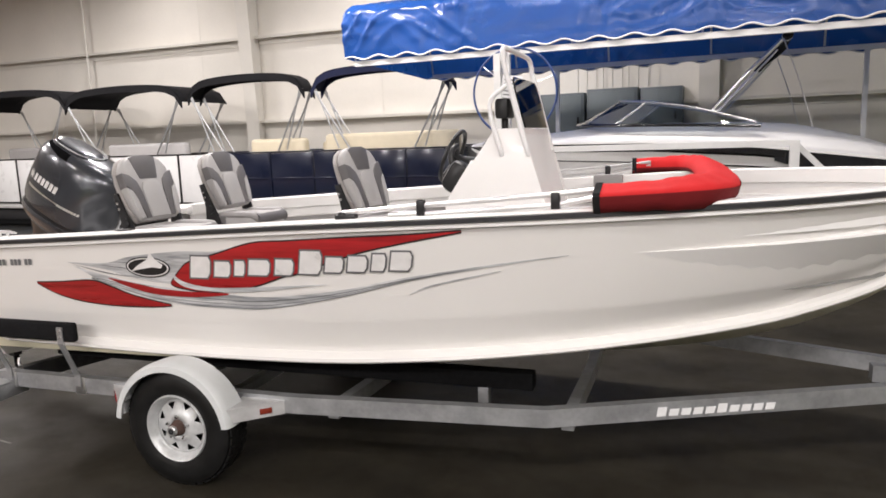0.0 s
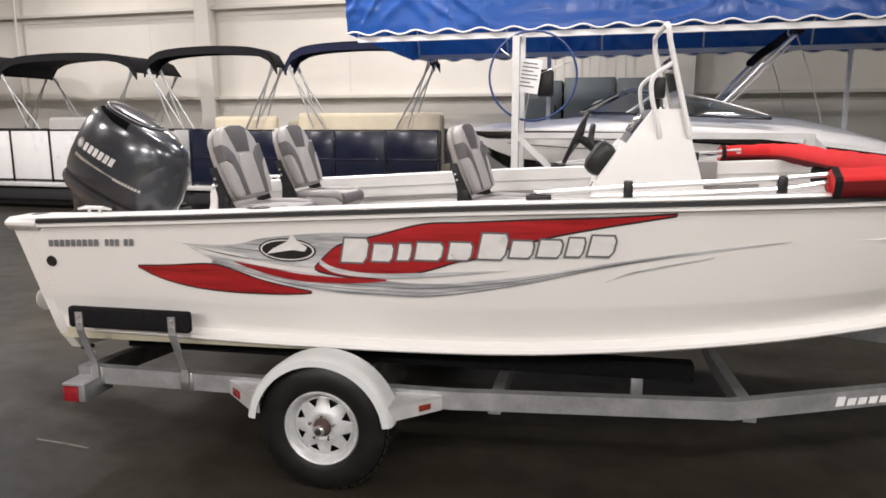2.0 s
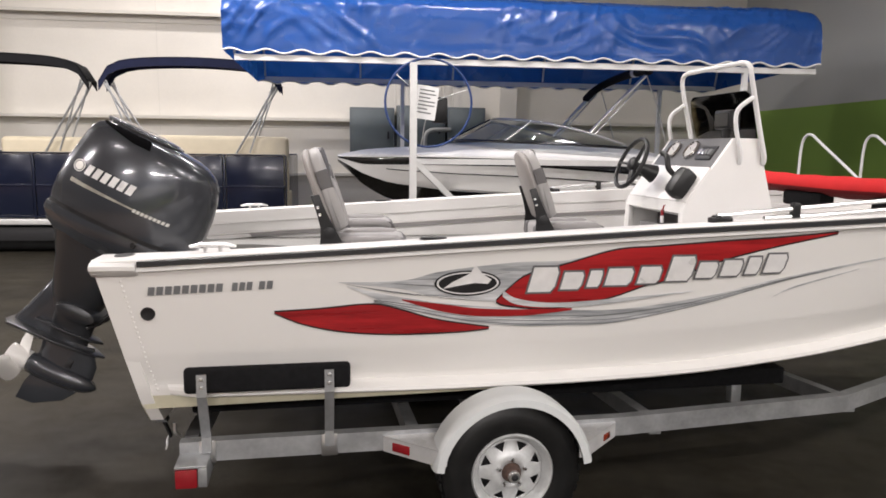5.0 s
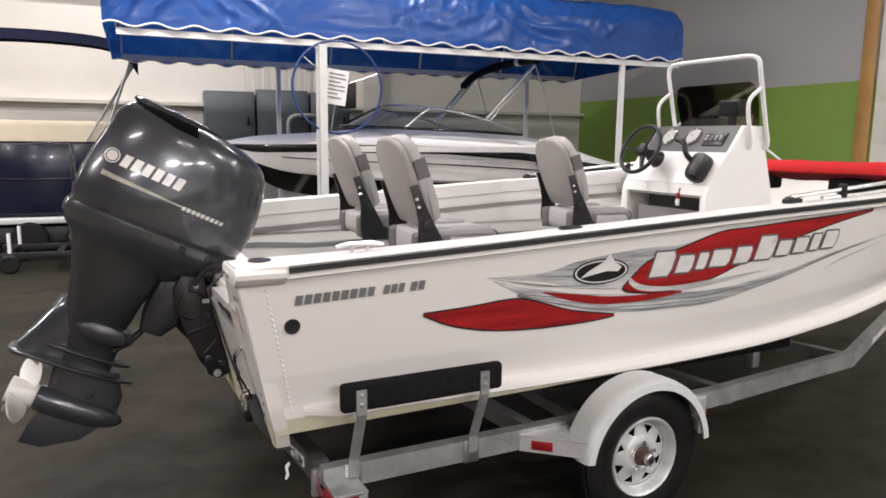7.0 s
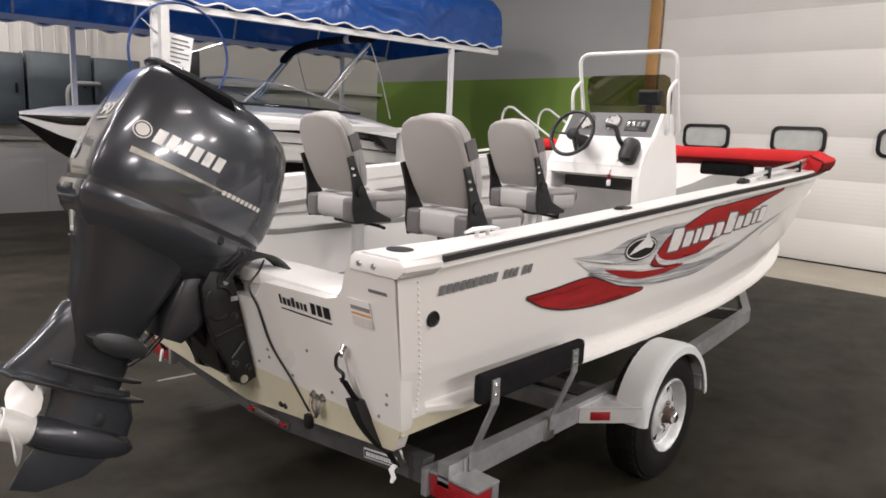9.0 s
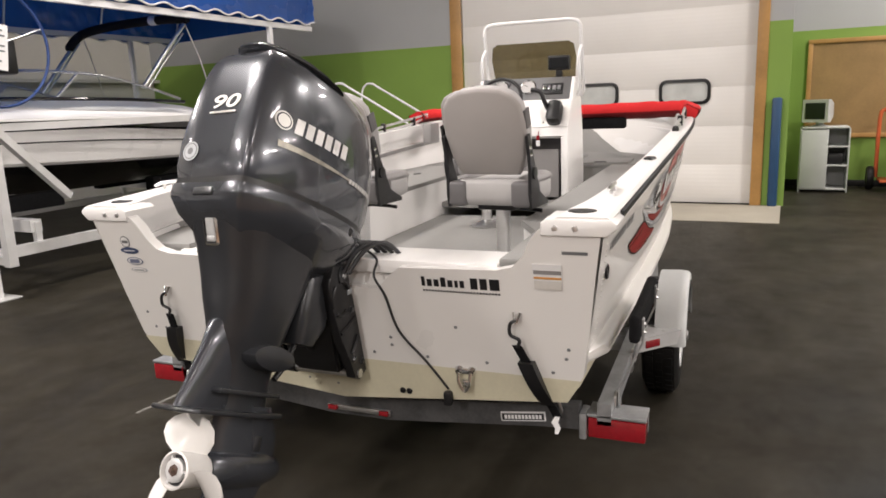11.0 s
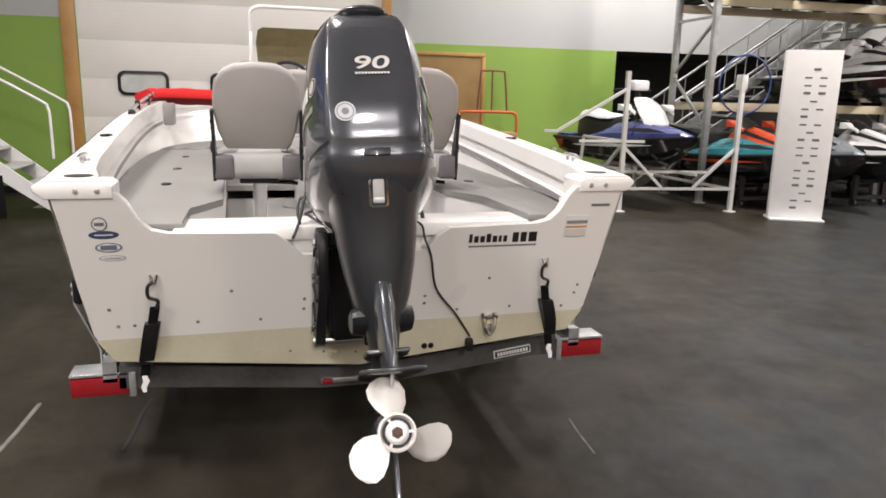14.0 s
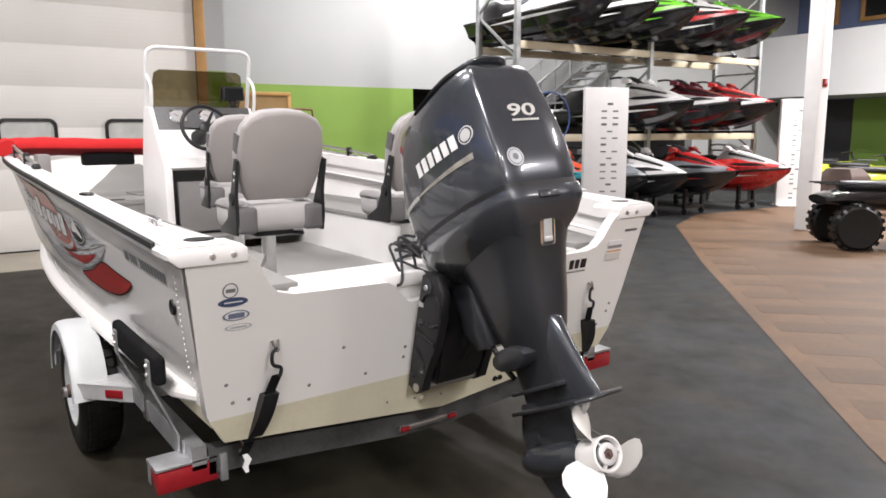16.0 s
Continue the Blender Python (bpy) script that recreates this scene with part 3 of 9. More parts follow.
XS = [-4.067 + 0.121 * k for k in range(38)] + [0.5, 0.62, 0.74, 0.86, 0.98, 1.1, 1.2, 1.3, 1.38, 1.45, 1.5]
boat = thing("fishing_boat", pose(-1.4, CL, 0), "white aluminium centre-console fishing boat with red and grey side graphics", "boat")
for side in (-1, 1):
    rows, low = [], []
    for x in XS:
        zc, zs, hc, hs = smooth(x, T_CHINE_Z), smooth(x, T_SHEER_Z), smooth(x, T_CHINE_B), smooth(x, T_SHEER_B)
        taper = min(1.0, hc / 0.3) * (0.0 if x < -3.9 else 1.0)
        r = [(hc + 0.0, zc - 0.014), (hc + 0.050 * taper, zc - 0.018), (hc + 0.057 * taper, zc - 0.010), (hc + 0.053 * taper, zc + 0.006), (hc + 0.036 * taper, zc + 0.020), (hc + 0.012 * taper, zc + 0.028)] + [(hc + (hs - hc) * f, zc + 0.03 + (zs - zc - 0.03) * v) for v, f in SIDE]
        rows.append([(x + rake(x, z), CL + side * h, z) for h, z in r])
        zk = min(smooth(x, T_KEEL_Z), zc - 0.02)
        lip = lin(x, [(-4.3, 0.075), (-3.6, 0.06), (-2.4, 0.03), (-1.6, 0.012), (1.5, 0.006)])      # upright cream edge under the chine
        hb, zb = max(hc - 0.012, 0.004), max(zc - 0.012 - lip, zk + 0.005)
        low.append([(x + rake(x, z), CL + side * h, z) for h, z in ((hc, zc - 0.012), (hb, zb), (hb * 0.5, zk + (zb - zk) * 0.56), (0, zk))])
    bm = B()
    loft(bm, rows, closed=False)
    part("hull_side", bm, M_HULL, boat, "glossy white painted hull side", True, smooth=22)
    bm = B()
    loft(bm, low, closed=False)
    part("hull_bottom", bm, M_CREAM, boat, "bare cream hull bottom", True, smooth=25)

    # gunwale: a white cap with a black rub strip outside
    g = []
    for x in XS:
        hs, zs = smooth(x, T_SHEER_B), smooth(x, T_SHEER_Z)
        w = min(GW(x), hs * 0.8)
        g.append([(x + rake(x, zs), CL + side * h, z) for h, z in ((hs - w, zs - 0.03), (hs - w, zs + 0.024), (hs - w + 0.01, zs + 0.030), (hs + 0.008, zs + 0.030), (hs + 0.021, zs + 0.022), (hs + 0.022, zs - 0.026), (hs - 0.002, zs - 0.034))])
    bm = B()
    loft(bm, g)
    gun = part("gunwale", bm, M_WHITE, boat, "white gunwale cap", True, smooth=30)
    g = []
    for x in [-3.915] + XS[2:]:
        hs, zs = smooth(x, T_SHEER_B), smooth(x, T_SHEER_Z)
        g.append([(x + rake(x, zs), CL + side * (hs + h), zs + z) for h, z in ((0.018, -0.008), (0.034, -0.005), (0.034, 0.015), (0.018, 0.019))])
    bm = B()
    loft(bm, g)
    part("rub_strip", bm, M_BLACK, gun, "black rubber rub strip", True)
    # inner side: ribbed white panel down to the side lockers
    inner = []
    for x in [-3.97] + XS[1:]:
        hs, zs = smooth(x, T_SHEER_B), smooth(x, T_SHEER_Z)
        w = min(GW(x), hs * 0.8)
        i0 = max(hs - w + 0.03, 0.01)
        zb = 0.98 if x < -0.45 else max(1.05, smooth(x, T_CHINE_Z) + 0.06)
        ib = max(min(i0 - 0.02, hull_half(x, zb) - 0.03), 0.005)
        zb = min(zb, zs - 0.19)
        inner.append([(x + rake(x, z), CL + side * h, z) for h, z in ((max(hs - w, 0.005), zs - 0.03), (max(hs - w, 0.005), zs - 0.06), (i0, zs - 0.065), (i0, zs - 0.13), (max(i0 - 0.03, 0.005), zs - 0.14), (max(i0 - 0.03, 0.005), zs - 0.165), (i0, zs - 0.175), (ib, zb))])
    bm = B()
    loft(bm, inner, closed=False)
    part("inner_side", bm, M_WHITE, boat, "white ribbed inner side panel", True, smooth=12)
    bm = B()
    loft(bm, [[(p[0], p[1] - side * 0.004, p[2]) for p in (r[3], r[4])] for r in [[(x + rake(x, 1.2), CL + side * (smooth(x, T_SHEER_B) - 0.135), 0), (0, 0, 0), (0, 0, 0), (x + rake(x, 1.2), CL + side * (smooth(x, T_SHEER_B) - GW(x) + 0.002), smooth(x, T_SHEER_Z) - 0.137), (x + rake(x, 1.2), CL + side * (smooth(x, T_SHEER_B) - GW(x) + 0.002), smooth(x, T_SHEER_Z) - 0.167)] for x in XS[1:34]]], closed=False)
    part("side_stripe", bm, M_VINYL_M, boat, "grey padded side stripe", True)

    # side lockers with grey vinyl tops
    BOX_T, BOX_X1 = 1.05, -0.45
    bm = B()
    out = [(-4.12, 0.74), (-3.55, 0.74), (-3.3, 0.60), (BOX_X1, 0.60)] if side < 0 else [(-4.12, 0.70), (-3.75, 0.70), (-3.5, 0.56), (BOX_X1, 0.56)]
    edge = out + [(x, hull_half(x, BOX_T) - 0.035) for x in (BOX_X1, -0.9, -1.5, -2.5, -3.2, -3.9)] + [(-4.12, hull_half(-3.95, BOX_T) - 0.045)]
    prism(bm, [(x, CL + side * h) for x, h in edge], "z", BOX_T - 0.02, BOX_T + 0.012, 0.006)
    lid = part("locker_top", bm, M_DECK, boat, "grey vinyl covered side locker top", True)
    bm = B()
    low = [(max(x, -3.98), h + 0.012) for x, h in out] + [(max(x, -3.98), h + 0.05) for x, h in out[::-1]]
    prism(bm, [(x, CL + side * h) for x, h in low], "z", 0.70, BOX_T - 0.021)
    prism(bm, [(BOX_X1 - 0.03, CL + side * out[-1][1]), (BOX_X1, CL + side * out[-1][1]), (BOX_X1, CL + side * 0.92), (BOX_X1 - 0.03, CL + side * 0.92)], "z", 0.74, BOX_T - 0.021)
    part("locker_face", bm, M_WHITE, boat, "white side locker face", True)
    for hx in (-2.9, -2.1, -1.2):
        bm = B()
        lathe(bm, [(0.001, 0.004), (0.05, 0.004), (0.055, 0.0), (0.05, -0.004)], pose(hx, CL + side * 0.86, BOX_T + 0.013) @ Matrix.Diagonal((1, 0.5, 1, 1)), 16)
        part("latch", bm, M_BLACKP, lid, "black recessed latch", True)

# bow liner closes the sides down to the casting deck
bm = B()
loft(bm, [[(x + rake(x, 1.1), CL + sd * max(min(smooth(x, T_SHEER_B) - 0.11, hull_half(x, zb) - 0.028), 0.005), zb + 0.004) for sd in (-1, 1)] for x, zb in ((x, min(max(1.05, smooth(x, T_CHINE_Z) + 0.06), smooth(x, T_SHEER_Z) - 0.19)) for x in XS if x > -0.3)], closed=False)
part("bow_liner", bm, M_DECK, boat, "grey bow liner", True)
# cockpit sole, raised console deck and bow deck
bm = B()
prism(bm, [(-4.0, CL - 0.76), (-1.39, CL - 0.76), (-1.39, CL + 0.76), (-4.0, CL + 0.76)], "z", 0.70, 0.76)
part("cockpit_sole", bm, M_DECK, boat, "grey vinyl cockpit floor", True)
def deck_outline(x0, x1, z, n=12):
    xs = [x0 + (x1 - x0) * k / n for k in range(n + 1)]
    hw = [max(min(smooth(x, T_SHEER_B) - 0.10, hull_half(x, max(z, smooth(x, T_CHINE_Z))) - 0.03), 0.01) for x in xs]
    return [(x, CL - h) for x, h in zip(xs, hw)] + [(x, CL + h) for x, h in list(zip(xs, hw))[::-1]]
bm = B()
prism(bm, [(-1.4, CL - 0.66), (-0.44, CL - 0.66), (-0.44, CL + 0.66), (-1.4, CL + 0.66)], "z", 0.82, 0.86)
part("console_deck", bm, M_DECK, boat, "grey vinyl mid deck", True)
bm = B()
prism(bm, deck_outline(-0.44, 0.95, 1.05), "z", 1.035, 1.064)
box(bm, -0.44, -0.42, CL - 0.6, CL + 0.6, 0.84, 1.04)
part("bow_deck", bm, M_DECK, boat, "raised grey casting deck in the bow", True)
for x, y in ((-0.2, -0.5), (-0.2, 0.5), (0.3, 0.0)):
    bm = B()
    box(bm, x - 0.2, x + 0.2, CL + y - 0.24, CL + y + 0.24, 1.063, 1.076, 0.004)
    hatch = part("hatch", bm, M_DECK, boat, "grey deck hatch", True)
    bm = B()
    box(bm, x - 0.19, x - 0.14, CL + y - 0.05, CL + y + 0.05, 1.075, 1.083, 0.003)
    part("latch", bm, M_BLACKP, hatch, "black hatch latch", True)

# transom, raked, with the motor well cut
def TX(z):
    return -4.067 - (z - 0.5) * 0.235


def on_transom(pts, off):
    return [(TX(z) + off, CL + h, z) for h, z in pts]


half = [(1.135, 1.205), (0.95, 1.205), (0.915, 1.195), (0.885, 1.16), (0.85, 1.09), (0.81, 1.05), (0.75, 1.035), (0.36, 1.025), (0.33, 1.005), (0.25, 0.93)]
rim = [(1.118, 1.10), (1.1, 0.97), (1.082, 0.82), (1.062, 0.70), (1.05, 0.62), (0.985, 0.50)]
outline = half + [(-h, z) for h, z in half[::-1]] + [(-h, z) for h, z in rim] + [(0, 0.395)] + rim[::-1]
bm = B()
a, b = [bm.verts.new(p) for p in on_transom(outline, -0.004)], [bm.verts.new(p) for p in on_transom(outline, 0.05)]
bm.faces.new(a), bm.faces.new(b[::-1])
for k in range(len(a)):
    bm.faces.new((a[k], a[(k + 1) % len(a)], b[(k + 1) % len(a)], b[k]))
part("transom", bm, M_HULL, boat, "white transom with a motor well cut-out", True, smooth=20)
band = [(-1.045, 0.60), (1.045, 0.60), (0.985, 0.50), (0, 0.395), (-0.985, 0.50)]
bm = B()
a = [bm.verts.new(p) for p in on_transom(band, -0.007)]
bm.faces.new(a)
part("bottom_band", bm, M_CREAM, boat, "bare cream lower band of the transom", True, smooth=0)
bm = B()
box(bm, -4.145, -3.9, CL - 0.74, CL + 0.74, 0.985, 1.042, 0.012)
part("splash_well", bm, M_WHITE, boat, "white inner splash well shelf", True)
bm = B()
box(bm, -4.112, -4.07, CL - 0.40, CL + 0.40, 0.80, 1.04, 0.004)
part("well_liner", bm, M_WHITE, boat, "white liner behind the transom cut-out", True)
bm = B()
box(bm, -3.93, -3.88, CL - 0.78, CL + 0.78, 0.72, 1.0, 0.006)
part("well_bulkhead", bm, M_WHITE, boat, "white bulkhead ahead of the motor well", True)
for side in (-1, 1):
    bm = B()
    prism(bm, [(CL + side * h, z) for h, z in ((0.925, 1.176), (1.15, 1.176), (1.184, 1.205), (1.186, 1.222), (1.165, 1.238), (0.945, 1.238), (0.925, 1.222))], "x", -4.242, -4.06, 0.010)
    cap = part("corner_cap", bm, M_WHITE, boat, "white moulded stern corner cap", True)
    for h in (0.975, 1.045):
        bm = B()
        lathe(bm, [(0.001, 0.006), (0.009, 0.005), (0.011, 0.0)], pose(-4.242, CL + side * h, 1.205, 0, -90, 0), 10)
        part("screw", bm, M_ALU, cap, "steel screw head", True)
    bm = B()
    lathe(bm, [(0.001, 0.012), (0.04, 0.012), (0.046, 0.0)], pose(-4.13, CL + side * 1.05, 1.2395) @ Matrix.Diagonal((1.0, 1.25, 1, 1)), 16)
    part("light_base", bm, M_BLACKP, cap, "black oval stern light socket", True)
    # mooring cleat on the gunwale
    bm = B()
    cx, cy, cz = -3.77, CL + side * 1.10, smooth(-3.77, T_SHEER_Z) + 0.03
    for dx in (-0.03, 0.03):
        tube(bm, [(cx + dx, cy, cz), (cx + dx, cy, cz + 0.028)], 0.008, 8)
    tube(bm, [(cx - 0.095, cy, cz + 0.027), (cx - 0.05, cy, cz + 0.034), (cx + 0.05, cy, cz + 0.034), (cx + 0.095, cy, cz + 0.027)], [0.006, 0.01, 0.01, 0.006], 8)
    part("cleat", bm, M_ALU, boat, "polished mooring cleat", True)
    # flush rod holder in the gunwale
    bm = B()
    lathe(bm, [(0.001, 0.004), (0.03, 0.004), (0.04, 0.008), (0.046, 0.0)], pose(-2.84, CL + side * 1.15, smooth(-2.84, T_SHEER_Z) + 0.03) @ Matrix.Diagonal((1.4, 0.7, 1, 1)), 16)
    part("rod_holder", bm, M_BLACKP, boat, "black flush rod holder", True)
    # stern rivets
    for k in range(24):
        z = 0.66 + k * 0.0225
        bm = B()
        x = -3.99 + rake(-3.99, z)
        lathe(bm, [(0.001, 0.003), (0.0035, 0.0025), (0.0055, 0.0)], pose(x, CL + side * (hull_half(-3.99, z) + 0.001), z, 90 if side < 0 else -90, 0, 0), 6)
        part("rivet", bm, M_HULL, boat, "", True)
    # through-hull drain
    bm = B()
    lathe(bm, [(0.001, 0.002), (0.022, 0.004), (0.026, 0.008), (0.03, 0.0)], pose(-4.035, CL + side * (hull_half(-4.0, 1.01) + 0.002), 1.012, 90 if side < 0 else -90, 0, 0), 18)
    part("drain_fitting", bm, M_BLACKP, boat, "black through-hull drain fitting", True)
for h, z in [(0.985, 0.73), (0.96, 0.655), (0.90, 0.655), (0.665, 0.655), (0.42, 0.65), (0.243, 0.732), (0.245, 0.687), (-0.274, 0.715), (-0.274, 0.68), (-0.186, 0.638), (-0.426, 0.64), (-0.676, 0.64), (-1.0, 0.73), (-0.99, 0.69), (-0.936, 0.626), (0.53, 0.785), (-0.563, 0.785), (0.30, 0.49), (0.16, 0.475), (0.02, 0.462)]:
    bm = B()
    lathe(bm, [(0.001, 0.004), (0.005, 0.0035), (0.0075, 0.0)], pose(TX(z) - 0.005, CL + h, z, 0, -90 - 13, 0), 8)
    part("bolt", bm, M_DKDEC, boat, "", True)


def hull_decal(name, top, bot, material, label, lift=0.004, side=-1, n=46):
    """A thin film on the hull side between two curves of (x, z)."""
    x0, x1 = max(top[0][0], bot[0][0]), min(top[-1][0], bot[-1][0])
    rows = []
    for k in range(n + 1):
        x = x0 + (x1 - x0) * k / n
        zt, zb = lin(x, top), lin(x, bot)
        col = []
        for j in range(5):
            z = zb + (zt - zb) * j / 4
            col.append((x, CL + side * (hull_half(x, z) + lift), z))
        rows.append(col)
    bm = B()
    loft(bm, rows, closed=False)
    return part(name, bm, material, boat, label, True)


def off(c, d):
    return [(x, z + d) for x, z in c]


def soft(c, n=5):
    return [(p.x, p.y) for p in arc([(x, z, 0) for x, z in c], n)]


R1T = soft([(-3.522, 1.007), (-3.338, 1.016), (-3.108, 1.033), (-2.98, 1.004), (-2.819, 0.955), (-2.583, 0.915)])
R1B = soft([(-3.522, 1.005), (-3.394, 0.950), (-3.216, 0.912), (-2.986, 0.896), (-2.723, 0.900), (-2.583, 0.913)])
R2T = soft([(-2.977, 1.055), (-2.816, 1.032), (-2.655, 1.008), (-2.493, 0.998), (-2.374, 0.997), (-2.203, 0.998)])
R2B = soft([(-2.977, 1.050), (-2.818, 0.999), (-2.656, 0.971), (-2.493, 0.966), (-2.374, 0.970), (-2.203, 0.988)])
SWT = soft([(-2.558, 1.039), (-2.479, 1.117), (-2.414, 1.159), (-2.247, 1.203), (-2.019, 1.266), (-1.816, 1.280), (-1.489, 1.302), (-1.176, 1.319), (-0.917, 1.340)])
SWB = soft([(-2.558, 1.037), (-2.506, 1.018), (-2.308, 1.002), (-2.06, 1.037), (-1.856, 1.103), (-1.779, 1.118), (-1.48, 1.219), (-1.234, 1.277), (-0.917, 1.338)])
GTT = soft([(-3.25, 1.136), (-2.973, 1.140), (-2.811, 1.178), (-2.492, 1.215), (-2.247, 1.222), (-2.018, 1.266), (-1.814, 1.253)])
GTB = soft([(-3.25, 1.134), (-2.973, 1.10), (-2.811, 1.06), (-2.492, 1.04), (-2.40, 1.14), (-2.247, 1.198), (-2.018, 1.246), (-1.814, 1.251)])
GLT = soft([(-3.215, 1.12), (-3.074, 1.082), (-2.9, 1.05), (-2.736, 1.028), (-2.493, 1.006), (-2.242, 0.992), (-1.979, 0.986), (-1.59, 1.032), (-1.211, 1.112), (-0.758, 1.190), (-0.45, 1.232)])
GLB = soft([(-3.215, 1.118), (-3.074, 1.05), (-2.979, 1.015), (-2.737, 0.955), (-2.493, 0.922), (-2.242, 0.915), (-1.978, 0.922), (-1.588, 0.998), (-1.209, 1.094), (-0.758, 1.180), (-0.45, 1.230)])
for side in (-1, 1):
    hull_decal("graphic_grey", GTT, GTB, M_SWOOSH, "silver grey swoosh", 0.0025, side)
    hull_decal("graphic_grey", GLT, GLB, M_SWOOSH, "silver grey long swoosh", 0.003, side, 70)
    for d, w in ((0.022, 0.004), (0.045, 0.003), (0.062, 0.004)):
        hull_decal("graphic_line", soft([(-3.1, 1.06 - d * 0.2), (-2.74, 1.025 - d), (-2.49, 0.995 - d), (-2.24, 0.985 - d * 1.0), (-1.98, 0.984 - d * 0.9), (-1.59, 1.03 - d * 0.5), (-1.21, 1.108 - d * 0.2), (-0.9, 1.16)]), soft([(-3.1, 1.06 - w - d * 0.2), (-2.74, 1.025 - d - w), (-2.49, 0.995 - d - w), (-2.24, 0.985 - d - w), (-1.98, 0.984 - d * 0.9 - w), (-1.59, 1.03 - d * 0.5 - w), (-1.21, 1.108 - d * 0.2 - w), (-0.9, 1.159)]), M_DKDEC, "dark streak", 0.0036, side, 60)
    hull_decal("graphic_shadow", off(R1T, 0.007), off(R1B, -0.007), M_INK, "black edge", 0.0034, side)
    hull_decal("graphic_red", R1T, R1B, M_RED, "red fin shape", 0.0046, side)
    hull_decal("graphic_red", R2T, R2B, M_RED, "red fin shape", 0.0046, side)
    hull_decal("graphic_shadow", off(SWT, 0.008), off(SWB, -0.008), M_INK, "black edge", 0.0034, side, 70)
    hull_decal("graphic_red", SWT, SWB, M_RED, "long red swoosh", 0.0046, side, 70)
    hull_decal("graphic_inner", soft([(-2.53, 1.09), (-2.466, 1.05), (-2.309, 1.026), (-2.06, 1.035), (-1.62, 1.068)]), soft([(-2.53, 1.06), (-2.466, 1.022), (-2.309, 1.004), (-2.06, 1.012), (-1.62, 1.066)]), M_SWOOSH, "pale inner swoosh", 0.0056, side)
    hull_decal("graphic_tail", soft([(-1.195, 1.03), (-1.079, 1.082), (-0.752, 1.157)]), soft([(-1.195, 1.028), (-1.079, 1.074), (-0.752, 1.153)]), M_SWOOSH, "thin grey streak", 0.004, side)
    for k, (xa, za, xb, zb, w) in enumerate(((-3.22, 1.128, -2.75, 1.062, 0.006), (-3.12, 1.118, -2.62, 1.045, 0.005), (-3.02, 1.128, -2.55, 1.115, 0.005), (-3.05, 1.085, -2.6, 1.015, 0.006), (-2.95, 1.145, -2.5, 1.172, 0.004), (-2.7, 0.968, -2.1, 0.950, 0.005), (-2.3, 0.945, -1.6, 1.012, 0.004), (-1.9, 1.0, -1.25, 1.098, 0.004))):
        mid = ((xa + xb) / 2, (za + zb) / 2 - 0.008)
        hull_decal("graphic_streak", soft([(xa, za), mid, (xb, zb)]), soft([(xa, za - 0.001), (mid[0], mid[1] - w), (xb, zb - 0.001)]), M_LETTER if k % 2 else M_DKDEC, "fine streak", 0.0058, side, 20)
    # maker's name as plain slanted blocks: a tall first block of each word
    sl = 0.22
    for x0, x1, z0, z1 in ((-2.418, -2.285, 1.078, 1.192), (-2.268, -2.16, 1.088, 1.168), (-2.145, -2.072, 1.097, 1.174), (-2.06, -1.925, 1.103, 1.182), (-1.905, -1.79, 1.109, 1.188), (-1.766, -1.635, 1.119, 1.234), (-1.622, -1.515, 1.131, 1.205), (-1.50, -1.39, 1.138, 1.213), (-1.375, -1.295, 1.145, 1.225), (-1.28, -1.165, 1.150, 1.238)):
        x1 -= 0.014
        w, h = x1 - x0, z1 - z0
        for grow, lift, mt, nm in ((0.009, 0.0062, M_OUTLINE, "letter_outline"), (0.0, 0.0074, M_LETTER, "letter_block")):
            cells = [[(x0 - grow, z0 - grow), (x1 - w * 0.12 + grow * 0.6, z0 - grow), (x1 + grow, z0 + h * 0.22), (x1 + grow, z1 - h * 0.22), (x1 - w * 0.12 + grow * 0.6, z1 + grow), (x0 - grow, z1 + grow)]]
            bm = B()
            for c in cells:
                vs = []
                for x, z in c:
                    xx = x + (z - z0) * sl
                    vs.append(bm.verts.new((xx, CL + side * (hull_half(xx, z) + lift), z)))
                bm.faces.new(vs)
            part(nm, bm, mt, boat, "", True, smooth=0)
    # oval badge with a plain pointed shape
    for rx, rz, lift, mt in ((0.148, 0.058, 0.006, M_INK), (0.139, 0.051, 0.0066, M_LETTER), (0.13, 0.045, 0.0072, M_INK)):
        bm = B()
        bm.faces.new([bm.verts.new((-2.69 + rx * math.cos(a), CL + side * (hull_half(-2.69 + rx * math.cos(a), 1.124 + rz * math.sin(a)) + lift), 1.124 + rz * math.sin(a))) for a in (2 * math.pi * k / 28 for k in range(28))])
        part("oval_badge", bm, mt, boat, "black and white oval badge", True, smooth=0)
    for c in ([(-2.80, 1.10), (-2.76, 1.13), (-2.72, 1.15), (-2.68, 1.17), (-2.66, 1.208), (-2.625, 1.165), (-2.585, 1.14), (-2.6, 1.12), (-2.66, 1.125), (-2.72, 1.115)],):
        bm = B()
        bm.faces.new([bm.verts.new((x, CL + side * (hull_half(x, z) + 0.008), z)) for x, z in c])
        part("badge_shape", bm, M_LETTER, boat, "", True, smooth=0)
    # model name as plain bars
    x = -4.03
    for w, gap in ((0.026, 0.008),) * 9 + ((0.0, 0.03),) + ((0.022, 0.008),) * 3 + ((0.0, 0.02),) + ((0.024, 0.008),) * 2:
        if w:
            z0 = 1.092 + 0.042 * (x + 4.03)
            bm = B()
            for c in ([(x, z0), (x + w, z0), (x + w, z0 + 0.036), (x, z0 + 0.036)],):
                bm.faces.new([bm.verts.new((px + (pz - z0) * 0.15, CL + side * (hull_half(px - rake(px, pz), pz) + 0.004), pz)) for px, pz in c])
            part("model_mark", bm, M_DKDEC, boat, "", True, smooth=0)
        x += w + gap

